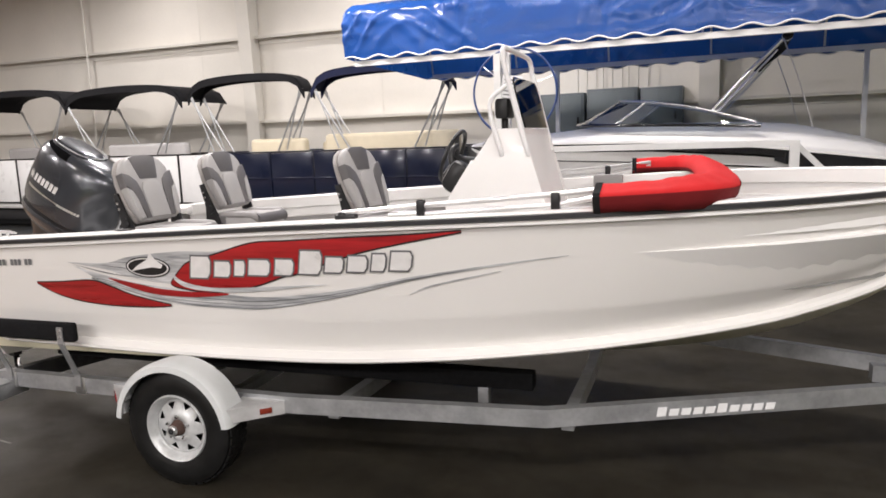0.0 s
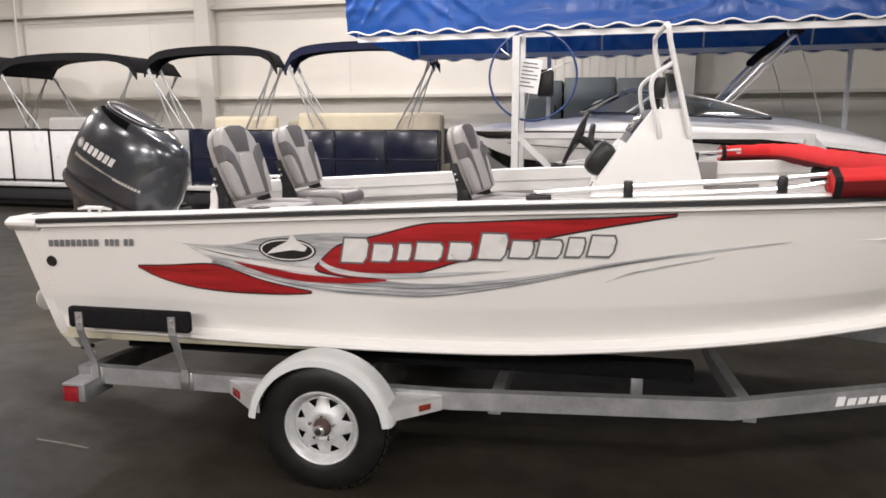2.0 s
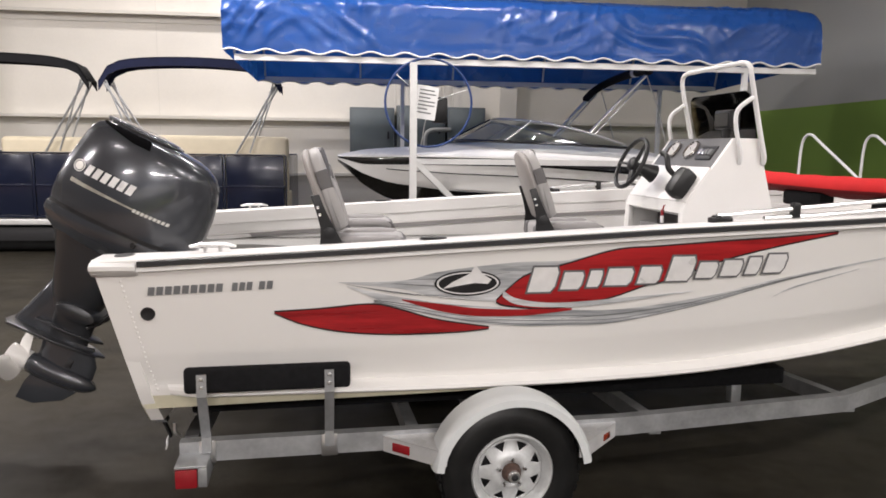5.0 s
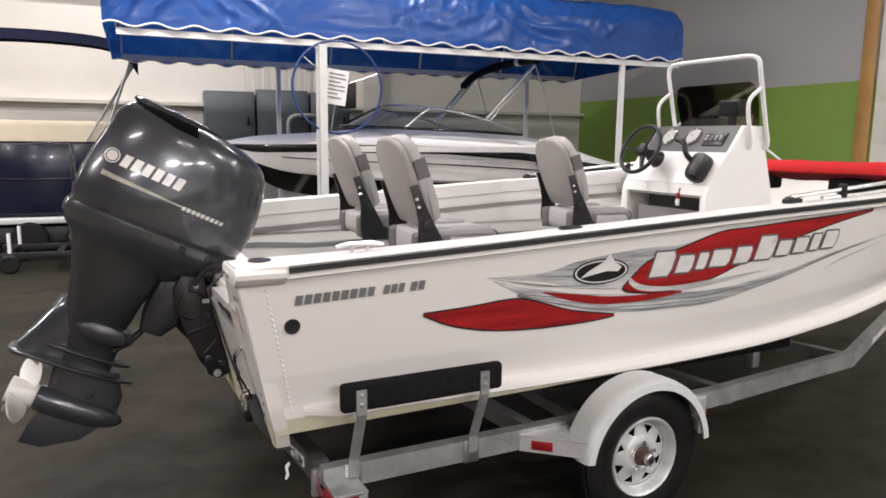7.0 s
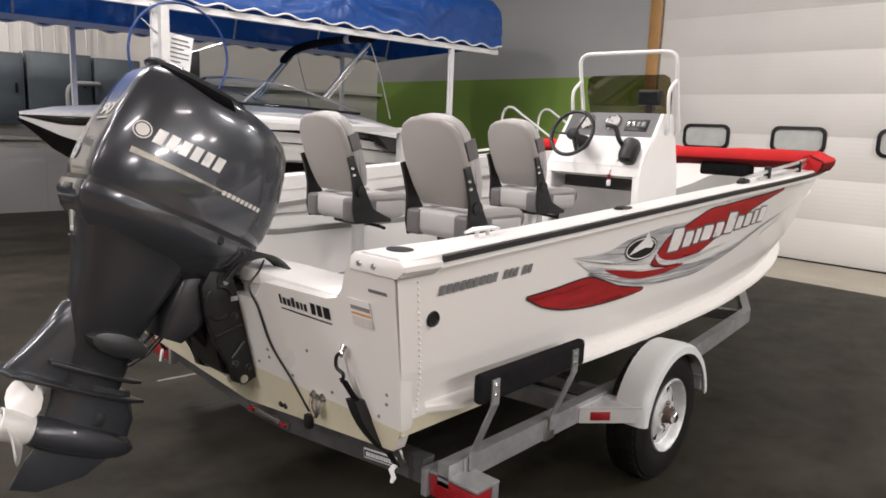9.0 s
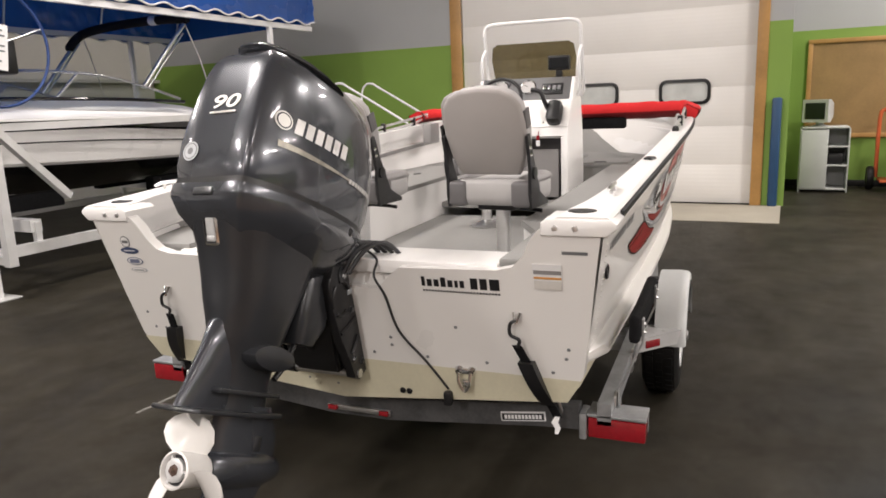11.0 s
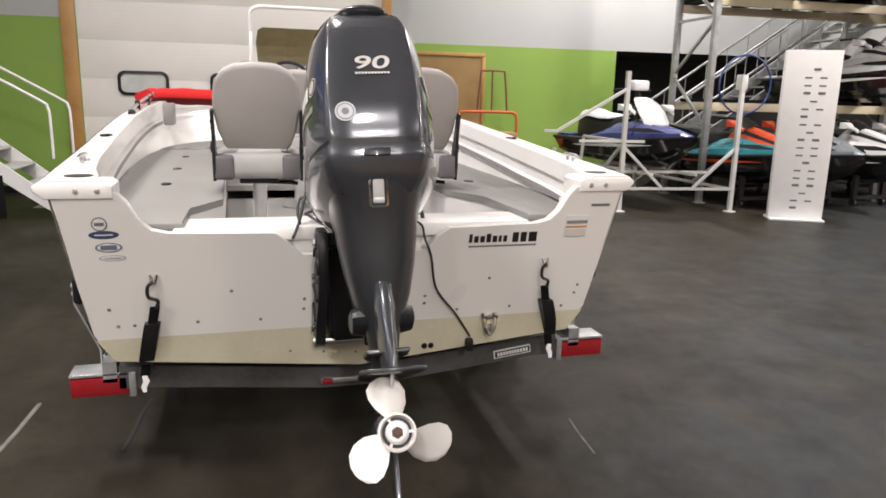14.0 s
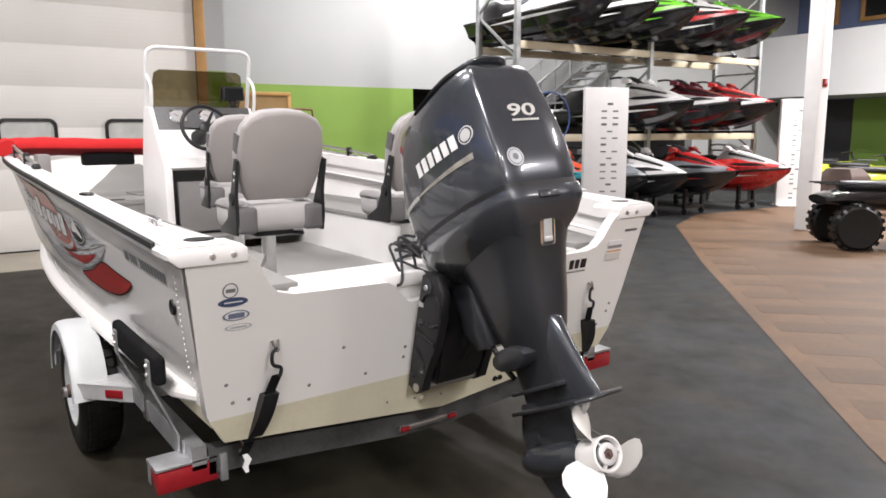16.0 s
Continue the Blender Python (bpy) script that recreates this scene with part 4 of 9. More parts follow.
# ---- outboard motor, tilted up ----
motor = thing("outboard_motor", pose(-4.375, 4.258, 1.25, 0, 26, 0) @ pose(0, 0, 0, 0, 0, -6), "dark grey four-stroke outboard motor tilted up on the transom", "outboard motor")


PLAN = [(0.0, 0.0), (0.0, 0.30), (0.0, 0.60), (0.006, 0.645), (0.022, 0.685), (0.09, 0.80), (0.20, 0.92), (0.34, 0.985), (0.48, 1.0), (0.62, 0.975), (0.75, 0.88), (0.86, 0.71), (0.94, 0.46), (0.985, 0.2), (1.0, 0.0)]


def hood(f0, f1, w, u, aft=0.0):
    """A section of the cowl: flat aft face with a crease, round front."""
    side = [(f0 + (f1 - f0) * a, w / 2 * b) for a, b in PLAN]
    return [(x, y, u + aft * (x - f0)) for x, y in side] + [(x, -y, u + aft * (x - f0)) for x, y in side[-2:0:-1]]


def ring(f0, f1, w, u, n=28, p=2.6):
    """A rounded section across the motor: from f0 (aft) to f1 (forward), w wide, at height u."""
    c, a = (f0 + f1) / 2, (f1 - f0) / 2
    out = []
    for k in range(n):
        t = 2 * math.pi * k / n
        cx, sx = math.cos(t), math.sin(t)
        out.append((c + a * math.copysign(abs(cx) ** (2 / p), cx), w / 2 * math.copysign(abs(sx) ** (2 / p), sx), u))
    return out


def shoulder(f, u):
    """Half width of the cowl near its top."""
    t = [(0.41, -0.362, 0.365, 0.415), (0.455, -0.348, 0.33, 0.385), (0.485, -0.33, 0.28, 0.35), (0.503, -0.305, 0.22, 0.31), (0.514, -0.27, 0.13, 0.25)]
    f0, f1, w = [lin(u, [(r[0], r[k]) for r in t]) for k in (1, 2, 3)]
    return w / 2 * lin(max(0.0, (f - f0) / (f1 - f0)), PLAN[2:])


bm = B()
loft(bm, [hood(-0.385, 0.385, 0.455, 0.012), hood(-0.395, 0.40, 0.47, 0.05), hood(-0.397, 0.41, 0.47, 0.14), hood(-0.388, 0.405, 0.46, 0.24), hood(-0.375, 0.39, 0.44, 0.33), hood(-0.362, 0.365, 0.415, 0.41),
          hood(-0.348, 0.33, 0.385, 0.455), hood(-0.33, 0.28, 0.35, 0.485), hood(-0.305, 0.22, 0.31, 0.503), hood(-0.27, 0.13, 0.25, 0.514), hood(-0.2, 0.02, 0.12, 0.518)])
cowl = part("cowl", bm, M_MOTOR, motor, "glossy dark grey engine cowl", smooth=40)
# a black ring stands for the shade in the gap under the cover
bm = B()
loft(bm, [ring(-0.30, 0.09, 0.27, 0.495), ring(-0.305, 0.095, 0.28, 0.522)])
part("top_gap", bm, M_BLACK, cowl, "dark gap under the top cover")
bm = B()
loft(bm, [ring(-0.318, 0.05, 0.235, 0.508), ring(-0.332, 0.08, 0.240, 0.520), ring(-0.326, 0.07, 0.225, 0.531), ring(-0.27, 0.02, 0.16, 0.537)])
part("top_vent", bm, M_MOTOR, cowl, "dark grey air intake cover", smooth=60)
bm = B()
loft(bm, [ring(-0.20, -0.02, 0.085, -0.40, 20, 2.2), ring(-0.252, -0.02, 0.090, -0.44, 20, 2.2), ring(-0.272, -0.02, 0.080, -0.52, 20, 2.2), ring(-0.305, -0.02, 0.066, -0.62, 20, 2.2), ring(-0.338, -0.02, 0.056, -0.70, 20, 2.2), ring(-0.342, -0.02, 0.05, -0.722, 20, 2.2)])
part("exhaust_ridge", bm, M_MOTOR, motor, "raised aft ridge of the leg", smooth=50)
# black strips on the shoulders stand for the shade inside recessed slots
for s in (-1, 1):
    bm = B()
    rings = []
    for k in range(8):
        f = -0.305 + 0.04 * k
        drop = 0.010 + 0.034 * min(1, k / 5)
        edge = [(f + (0.006 * q if k == 7 else 0), s * (shoulder(f, 0.505 - drop * q / 3) + 0.006), 0.505 - drop * q / 3) for q in range(4)]
        rings.append(edge + [(x, y - s * 0.03, u - 0.012) for x, y, u in edge[::-1]])
    loft(bm, rings)
    part("intake_slot", bm, M_SLOT_DARK, cowl, "air intake slot, a black piece for the shade inside it")
bm = B()
loft(bm, [hood(-0.388, 0.388, 0.458, -0.008), hood(-0.388, 0.388, 0.458, 0.014)])
part("seam_gasket", bm, M_BLACKP, motor, "black cowl seam")
bm = B()
loft(bm, [hood(-0.20, 0.22, 0.20, -0.22), hood(-0.29, 0.30, 0.29, -0.17), hood(-0.365, 0.365, 0.41, -0.105), hood(-0.395, 0.39, 0.468, -0.055), hood(-0.398, 0.395, 0.473, -0.035), hood(-0.396, 0.393, 0.47, -0.008)])
part("lower_cowl", bm, M_MOTOR, motor, "dark grey lower cowl", smooth=50)
bm = B()
loft(bm, [ring(f0, f1, w, u, p=pp) for f0, f1, w, u, pp in ((-0.16, 0.08, 0.085, -0.73, 2.0), (-0.165, 0.075, 0.095, -0.66, 2.0), (-0.18, 0.07, 0.12, -0.57, 2.2), (-0.2, 0.06, 0.165, -0.51, 2.4), (-0.225, 0.07, 0.20, -0.46, 2.6), (-0.25, 0.08, 0.245, -0.36, 3), (-0.275, 0.10, 0.27, -0.28, 3), (-0.31, 0.12, 0.29, -0.2, 3), (-0.345, 0.16, 0.33, -0.13, 3), (-0.36, 0.2, 0.36, -0.09, 3))])
mid = part("midsection", bm, M_MOTOR_D, motor, "dark grey drive shaft housing", smooth=50)
LM = Matrix.Translation((-0.334, 0.0, -0.135)) @ pose(0, 0, 0, 0, -24, 0)
bm = B()
lo_, li_ = rounded(0.064, 0.136, 0.012), rounded(0.048, 0.120, 0.008)
loft(bm, [[LM @ Vector((x, p[0], p[1])) for p in o_] for x, o_ in ((0.02, lo_), (-0.006, lo_), (-0.010, li_), (0.012, li_))], cap=False)
part("cowl_latch", bm, M_CHROME, motor, "chrome cowl latch surround")
bm = B()
prism(bm, [(p[0], p[1]) for p in li_], "x", 0.004, 0.03, m=LM)
part("latch_recess", bm, M_BLACK, motor, "black latch recess")
bm = B()
box(bm, -0.009, 0.006, -0.019, 0.019, -0.040, 0.055, 0.004, m=LM)
box(bm, -0.012, 0.002, -0.019, 0.019, -0.054, -0.034, 0.005, m=LM)
part("latch_pull", bm, M_RIM, motor, "grey latch pull")
bm = B()
box(bm, -0.404, -0.385, -0.042, 0.042, -0.052, -0.026, 0.004)
part("tell_tale", bm, M_MOTOR_D, motor, "recessed grip")
# plates and gearcase
bm = B()
prism(bm, [(0.19, 0.0), (0.12, 0.06), (-0.08, 0.1), (-0.33, 0.105), (-0.36, 0.06), (-0.36, -0.06), (-0.33, -0.105), (-0.08, -0.1), (0.12, -0.06)], "z", -0.735, -0.72, 0.004)
part("cavitation_plate", bm, M_MOTOR_D, motor, "grey anti-ventilation plate")
bm = B()
prism(bm, [(0.15, 0.0), (0.1, 0.05), (-0.08, 0.075), (-0.22, 0.07), (-0.22, -0.07), (-0.08, -0.075), (0.1, -0.05)], "z", -0.665, -0.65, 0.004)
part("splash_plate", bm, M_MOTOR_D, motor, "upper splash plate")
bm = B()
loft(bm, [ring(f0, f1, w, u, 20, 1.7) for f0, f1, w, u in ((-0.14, 0.185, 0.07, -0.91), (-0.15, 0.175, 0.075, -0.80), (-0.16, 0.15, 0.085, -0.76), (-0.165, 0.12, 0.09, -0.70))])
lower = part("gearcase", bm, M_MOTOR, motor, "dark grey gearcase", smooth=50)
bm = B()
rings = []
for f, r in ((0.222, 0.004), (0.205, 0.024), (0.168, 0.046), (0.10, 0.062), (0.0, 0.067), (-0.10, 0.066), (-0.155, 0.060), (-0.168, 0.054)):
    rings.append([(f, r * math.cos(a), -0.915 + r * math.sin(a)) for a in (2 * math.pi * k / 20 for k in range(20))])
loft(bm, rings)
part("torpedo", bm, M_MOTOR, lower, "bullet-shaped gear housing", smooth=50)
bm = B()
prism(bm, [(0.15, -0.95), (0.08, -1.05), (-0.06, -1.13), (-0.16, -1.135), (-0.15, -1.03), (-0.13, -0.95)], "y", -0.009, 0.009, 0.004)
part("skeg", bm, M_MOTOR, lower, "thin lower skeg")
bm = B()
prism(bm, [(-0.17, -0.735), (-0.28, -0.735), (-0.265, -0.755), (-0.21, -0.785), (-0.18, -0.78)], "y", -0.006, 0.006, 0.003)
part("trim_tab", bm, M_ALU, lower, "small trim tab anode")
for s in (-1, 1):
    bm = B()
    box(bm, 0.02, 0.055, s * 0.034 - 0.006, s * 0.034 + 0.006, -0.85, -0.80, 0.003)
    part("water_intake", bm, M_BLACK, lower, "dark water intake grille")
# propeller
hub = (-0.235, 0, -0.915)
bm = B()
rings = [[(f + 0.065, r * math.cos(a), -0.915 + r * math.sin(a)) for a in (2 * math.pi * k / 24 for k in range(24))] for f, r in ((-0.235, 0.05), (-0.245, 0.056), (-0.30, 0.055), (-0.35, 0.06), (-0.353, 0.054), (-0.34, 0.0485), (-0.335, 0.047), (-0.335, 0.03), (-0.332, 0.004))]
loft(bm, rings)
prop = part("propeller", bm, M_PROP, motor, "white three-bladed propeller")
for k in range(3):
    a0 = radians(88 + 120 * k)
    rings = []
    for r, wd, tw in ((0.045, 0.085, 56), (0.07, 0.118, 48), (0.10, 0.150, 40), (0.135, 0.160, 34), (0.16, 0.135, 30), (0.174, 0.08, 28), (0.178, 0.025, 27)):
        up, dn = [], []
        for j in range(7):
            s = (j / 6 - 0.5) * wd
            da = s * math.cos(radians(tw)) / r - 0.25 * (r - 0.05) / 0.1 * 0.6
            th = 0.0045 * (1 - (2 * j / 6 - 1) ** 2) + 0.0008
            x = hub[0] + 0.012 + s * math.sin(radians(tw)) - 0.12 * (r - 0.05)
            p = Vector((x, r * math.cos(a0 + da), hub[2] + r * math.sin(a0 + da)))
            up.append(p + Vector((th, 0, 0))), dn.append(p - Vector((th, 0, 0)))
        rings.append(up + dn[::-1])
    bm = B()
    loft(bm, rings)
    part("blade", bm, M_PROP, prop, smooth=60)
HX = pose(-0.27, 0, -0.915, 0, -90, 0)
bm = B()
lathe(bm, [(0.03, 0.001), (0.0480, 0.001)], HX, 24, ends=False)
part("hub_gap", bm, M_BLACK, prop, "dark exhaust gap in the hub")
bm = B()
lathe(bm, [(0.024, 0.0), (0.037, 0.0), (0.037, 0.014), (0.034, 0.016), (0.024, 0.016)], HX, 24)
for a in (30, 150, 270):
    box(bm, 0.034, 0.05, -0.004, 0.004, 0.0, 0.012, m=HX @ Matrix.Rotation(radians(a), 4, "Z"))
part("hub_sleeve", bm, M_STEP, prop, "worn grey inner hub sleeve")
bm = B()
lathe(bm, [(0.001, 0.03), (0.008, 0.03), (0.009, 0.018), (0.019, 0.018), (0.02, 0.004), (0.024, 0.002)], HX, 6)
part("prop_nut", bm, M_RUST, prop, "steel propeller nut", smooth=0)
# clamp bracket, tilt tube and hydraulic unit (upright, on the transom)
bracket = []
for s in (-1, 1):
    bm = B()
    yb_ = 4.275 + s * 0.15
    prism(bm, [(TX(1.035) - 0.005, 1.035), (TX(0.8) - 0.008, 0.80), (TX(0.55) - 0.008, 0.55), (TX(0.53) - 0.07, 0.525), (TX(0.56) - 0.11, 0.55), (TX(0.62) - 0.115, 0.63), (TX(0.72) - 0.15, 0.72), (TX(0.86) - 0.17, 0.87), (TX(0.97) - 0.155, 0.98), (TX(1.04) - 0.10, 1.045), (TX(1.05) - 0.03, 1.05)], "y", yb_ - 0.02, yb_ + 0.02, 0.006)
    br = part("clamp_bracket", bm, M_BLACKP, motor, "dark cast transom bracket", True)
    for dx, z in ((-0.035, 0.60), (-0.04, 0.84), (-0.09, 0.63), (-0.05, 0.99)):
        bm = B()
        lathe(bm, [(0.001, 0.012), (0.011, 0.011), (0.013, 0.003), (0.02, 0)], pose(TX(z) + dx, yb_ + s * 0.0195, z, -90 * s, 0, 0), 8)
        part("bolt", bm, M_MOTOR_D if z < 0.9 else M_GALV, br, "", True)
    bm = B()
    for q in range(3):
        tube(bm, [(TX(0.9) - 0.10 + (0.062 + 0.0 * q) * math.cos(radians(a_)), yb_ + s * 0.022, 0.905 + 0.068 * math.sin(radians(a_))) for a_ in range(20 + 105 * q, 110 + 105 * q, 15)], 0.007, 6)
    tube(bm, [(TX(0.72) - 0.03, yb_ + s * 0.02, 0.72), (TX(0.66) - 0.10, yb_ + s * 0.02, 0.66)], 0.009, 6)
    tube(bm, [(TX(0.80) - 0.02, yb_ + s * 0.02, 0.80), (TX(0.76) - 0.15, yb_ + s * 0.02, 0.765)], 0.009, 6)
    part("casting_rib", bm, M_BLACKP, br, "raised casting ribs", True)
    bm = B()
    box(bm, TX(0.9) - 0.045, TX(0.9) - 0.012, yb_ + s * 0.0205 - 0.002, yb_ + s * 0.0205 + 0.002, 0.905, 0.925)
    part("rating_label", bm, M_GREYDEC, br, "small silver label", True)
bm = B()
loft(bm, [[(-4.14 + dx, 4.275 + y, z) for dx, y in ((-a_, -w_), (a_ * 0.7, -w_), (a_ * 0.7, w_), (-a_, w_))] for z, a_, w_ in ((0.56, 0.05, 0.10), (0.62, 0.09, 0.118), (0.80, 0.12, 0.126), (0.92, 0.11, 0.126), (0.97, 0.07, 0.11))])
bmesh.ops.bevel(bm, geom=list(bm.edges), offset=0.012, segments=2, affect="EDGES")
part("tilt_unit", bm, M_BLACKP, motor, "black power tilt housing", True)
bm = B()
tube(bm, [(-4.24, 4.10, 1.0), (-4.24, 4.45, 1.0)], 0.03, 12)
part("tilt_tube", bm, M_MOTOR_D, motor, "tilt tube", True)
bm = B()
tube(bm, [(-4.15, 4.10, 0.555), (-4.15, 4.45, 0.555)], 0.019, 10)
part("lower_tie_bar", bm, M_ALU, motor, "bare metal tie bar", True)
bm = B()
tube(bm, [(-4.16, 4.275, 0.62), (-4.33, 4.275, 0.83)], 0.032, 12)
tube(bm, [(-4.33, 4.275, 0.83), (-4.42, 4.275, 0.95)], 0.014, 10)
part("trim_ram", bm, M_BLACKP, motor, "black hydraulic trim ram", True)
bm = B()
loft(bm, [ring(0.11, 0.22, 0.17, -0.46, 20, 4), ring(0.09, 0.27, 0.20, -0.38, 20, 4), ring(0.09, 0.28, 0.20, -0.2, 20, 4), ring(0.12, 0.24, 0.18, -0.10, 20, 4)])
part("swivel_bracket", bm, M_MOTOR_D, motor, "dark swivel bracket", smooth=30)
for y in (-0.05, 0.05):
    bm = B()
    tube(bm, [(0.14, y, -0.44), (0.10, y, -0.54), (0.05, y, -0.60)], 0.011, 8)
    part("lower_yoke", bm, M_BLACKP, motor, "dark lower yoke rod")
bm = B()
rings = [[(-0.025 + 0.05 * math.cos(a) * s * 2.5, y, -0.53 + 0.05 * math.sin(a) * s) for a in (2 * math.pi * k / 14 for k in range(14))] for y, s in ((-0.115, 0.4), (-0.105, 0.85), (-0.06, 1), (0.06, 1), (0.105, 0.85), (0.115, 0.4))]
loft(bm, rings)
part("lower_mount", bm, M_MOTOR_D, motor, "rounded lower mount housing")


def cowl_side(f, u):
    """Half width of the cowl at a place on its side."""
    t = [(0.05, -0.395, 0.40, 0.47), (0.14, -0.397, 0.41, 0.47), (0.24, -0.388, 0.405, 0.46), (0.33, -0.375, 0.39, 0.44), (0.41, -0.362, 0.365, 0.415), (0.455, -0.348, 0.33, 0.385)]
    f0, f1, w = [lin(u, [(r[0], r[k]) for r in t]) for k in (1, 2, 3)]
    return w / 2 * lin((f - f0) / (f1 - f0), PLAN[2:])


def cowl_decal(pts, lift, material, name, label="", s=-1):
    bm = B()
    bm.faces.new([bm.verts.new((f, s * (cowl_side(f, u) + lift), u)) for f, u in pts])
    part(name, bm, material, motor, label, smooth=0)


for s in (-1, 1):
    # round mark and maker's name as plain blocks
    for r, lift, mt in ((0.033, 0.003, M_SILVER), (0.028, 0.0036, M_MOTOR), (0.023, 0.0042, M_SILVER)):
        cowl_decal([(-0.298 + r * math.cos(a), 0.236 + r * math.sin(a)) for a in (2 * math.pi * k / 20 for k in range(20))], lift, mt, "round_mark", "silver round mark", s)
    for k in range(6):
        f0 = -0.257 + k * 0.047
        w, h, u0 = 0.034, 0.056, 0.207
        for c in ([(f0, u0), (f0 + w, u0), (f0 + w + 0.01, u0 + h), (f0 + 0.01, u0 + h)],):
            cowl_decal(c, 0.003, M_LETTER, "name_block", "", s)
    # pale flash under the name, in short pieces that follow the curve
    for k in range(12):
        fa, fb = -0.31 + k * 0.042, -0.31 + (k + 1) * 0.042
        ta, tb = 0.021 * (1 - k / 12) + 0.002, 0.021 * (1 - (k + 1) / 12) + 0.001
        cowl_decal([(fa, 0.165 - 0.02 * k / 12 - ta), (fb, 0.165 - 0.02 * (k + 1) / 12 - tb), (fb, 0.165 - 0.02 * (k + 1) / 12), (fa, 0.165 - 0.02 * k / 12)], 0.003, M_STRIPE, "flash_stripe", "brushed champagne stripe", s)
    for k in range(9):
        fa = 0.05 + k * 0.022
        cowl_decal([(fa, 0.135), (fa + 0.016, 0.135), (fa + 0.02, 0.153), (fa + 0.004, 0.153)], 0.0042, M_SILVER, "script_bar", "", s)
    bm = B()
    lathe(bm, [(0.001, 0.006), (0.012, 0.006), (0.018, 0.0)], pose(0.126, s * 0.222, -0.03, 90 if s < 0 else -90, 0, 0), 12)
    part("cowl_bolt", bm, M_BLACKP, motor, "black cowl bolt")
# number and badge on the aft face
txt = bpy.data.curves.new("ninety", "FONT")
txt.body, txt.size, txt.align_x, txt.align_y, txt.extrude, txt.shear, txt.offset = "90", 0.095, "CENTER", "CENTER", 0.001, 0.13, 0.0012
tob = new("ninety", txt)
bpy.context.view_layer.update()
tme = bpy.data.meshes.new_from_object(tob.evaluated_get(bpy.context.evaluated_depsgraph_get()))
bpy.data.objects.remove(tob)
tme.materials.clear()
tme.materials.append(M_SILVER)
tm = new("number", tme)
tm.parent = motor
tm.matrix_basis = pose(-0.3845, -0.002, 0.279, 90, 0, -90) @ pose(0, 0, 0, -8.5, 0, 0) @ Matrix.Diagonal((1.28, 0.74, 1, 1))
tagged(tm, "silver number 90")
bm = B()
for k in range(11):
    y = 0.050 - k * 0.0105
    box(bm, -0.3935, -0.3905, y - 0.008, y, 0.236, 0.243)
part("number_bar", bm, M_SILVER, motor, "line of tiny silver marks")
for r, lift, mt in ((0.034, 0.003, M_GREYDEC), (0.0285, 0.0036, M_DKDEC), (0.025, 0.0042, M_GREYDEC), (0.012, 0.0048, M_DKDEC)):
    bm = B()
    bm.faces.new([bm.verts.new((-0.397 - lift, 0.092 + r * math.cos(a), 0.102 + r * math.sin(a))) for a in (2 * math.pi * k / 24 for k in range(24))])
    part("round_badge", bm, mt, motor, "round silver badge", smooth=0)
# rigging hoses from the cowl into the boat
rng = random.Random(4)
for k in range(8):
    y0 = 4.275 + 0.12 - 0.035 * k + 0.03 * (k % 2)
    bm = B()
    tube(bm, arc([(-4.10, y0, 1.13), (-4.05 + 0.03 * (k % 3), y0 + 0.06 + 0.025 * k, 1.17 - 0.03 * (k % 4)), (-4.13 + 0.05 * (k % 2), y0 + 0.10 + 0.01 * k, 1.07 + 0.02 * (k % 3)), (-4.16 + 0.05 * (k % 3), y0 + 0.13 - 0.03 * k, 1.00 + 0.01 * (k % 2)), (-3.98, y0 + 0.12 + 0.02 * (k % 3), 0.99)]), 0.0062, 6)
    part("rigging_hose", bm, M_BLACK, motor, "black rigging hose", True)
for k in range(4):
    bm = B()
    tube(bm, arc([(-4.24, 4.15 - 0.025 * k, 1.0), (-4.19, 4.12 - 0.03 * k, 1.08), (-4.10, 4.08 - 0.03 * k, 1.10), (-4.03, 4.05 - 0.03 * k, 1.05), (-3.99, 4.03 - 0.03 * k, 0.97)], 5), 0.009, 6)
    part("rigging_hose", bm, M_BLACK, motor, "black rigging hose", True)

# ---- transom fittings ----
bm = B()
pts = [(TX(0.98) - 0.012, 3.99, 0.985), (TX(0.9) - 0.012, 3.955, 0.90), (TX(0.75) - 0.012, 3.92, 0.75), (TX(0.62) - 0.012, 3.82, 0.62), (TX(0.5) - 0.012, 3.74, 0.50)]
tube(bm, arc([(-4.05, 4.1, 1.06), (-4.14, 4.0, 1.04)] + pts), 0.005, 6)
part("transducer_cable", bm, M_BLACK, boat, "thin black transducer cable", True)
bm = B()
box(bm, TX(0.45) - 0.04, TX(0.45) - 0.008, 3.725, 3.76, 0.43, 0.49, 0.008)
part("transducer", bm, M_BLACKP, boat, "black sonar transducer", True)
bm = B()
for dy in (-0.026, 0.026):
    lathe(bm, [(0.001, 0.016), (0.012, 0.016), (0.016, 0.008), (0.020, 0.0)], pose(TX(0.595) - 0.007, 3.657 + dy, 0.595, 0, -103, 0), 12)
box(bm, TX(0.60) - 0.016, TX(0.60) - 0.006, 3.622, 3.692, 0.583, 0.607, 0.004)
tube(bm, arc([(TX(0.6) - 0.02, 3.632, 0.59), (TX(0.56) - 0.035, 3.636, 0.550), (TX(0.52) - 0.04, 3.657, 0.515), (TX(0.56) - 0.035, 3.678, 0.550), (TX(0.6) - 0.02, 3.682, 0.59)]), 0.008, 8)
box(bm, TX(0.54) - 0.03, TX(0.54) - 0.008, 3.642, 3.672, 0.525, 0.56, 0.006)
part("ladder_bracket", bm, M_CHROME, boat, "polished eye bracket", True)
bm = B()
lathe(bm, [(0.001, 0.012), (0.012, 0.012), (0.014, 0.004), (0.022, 0.0)], pose(TX(0.47) - 0.007, 4.36, 0.465, 0, -107, 0), 14)
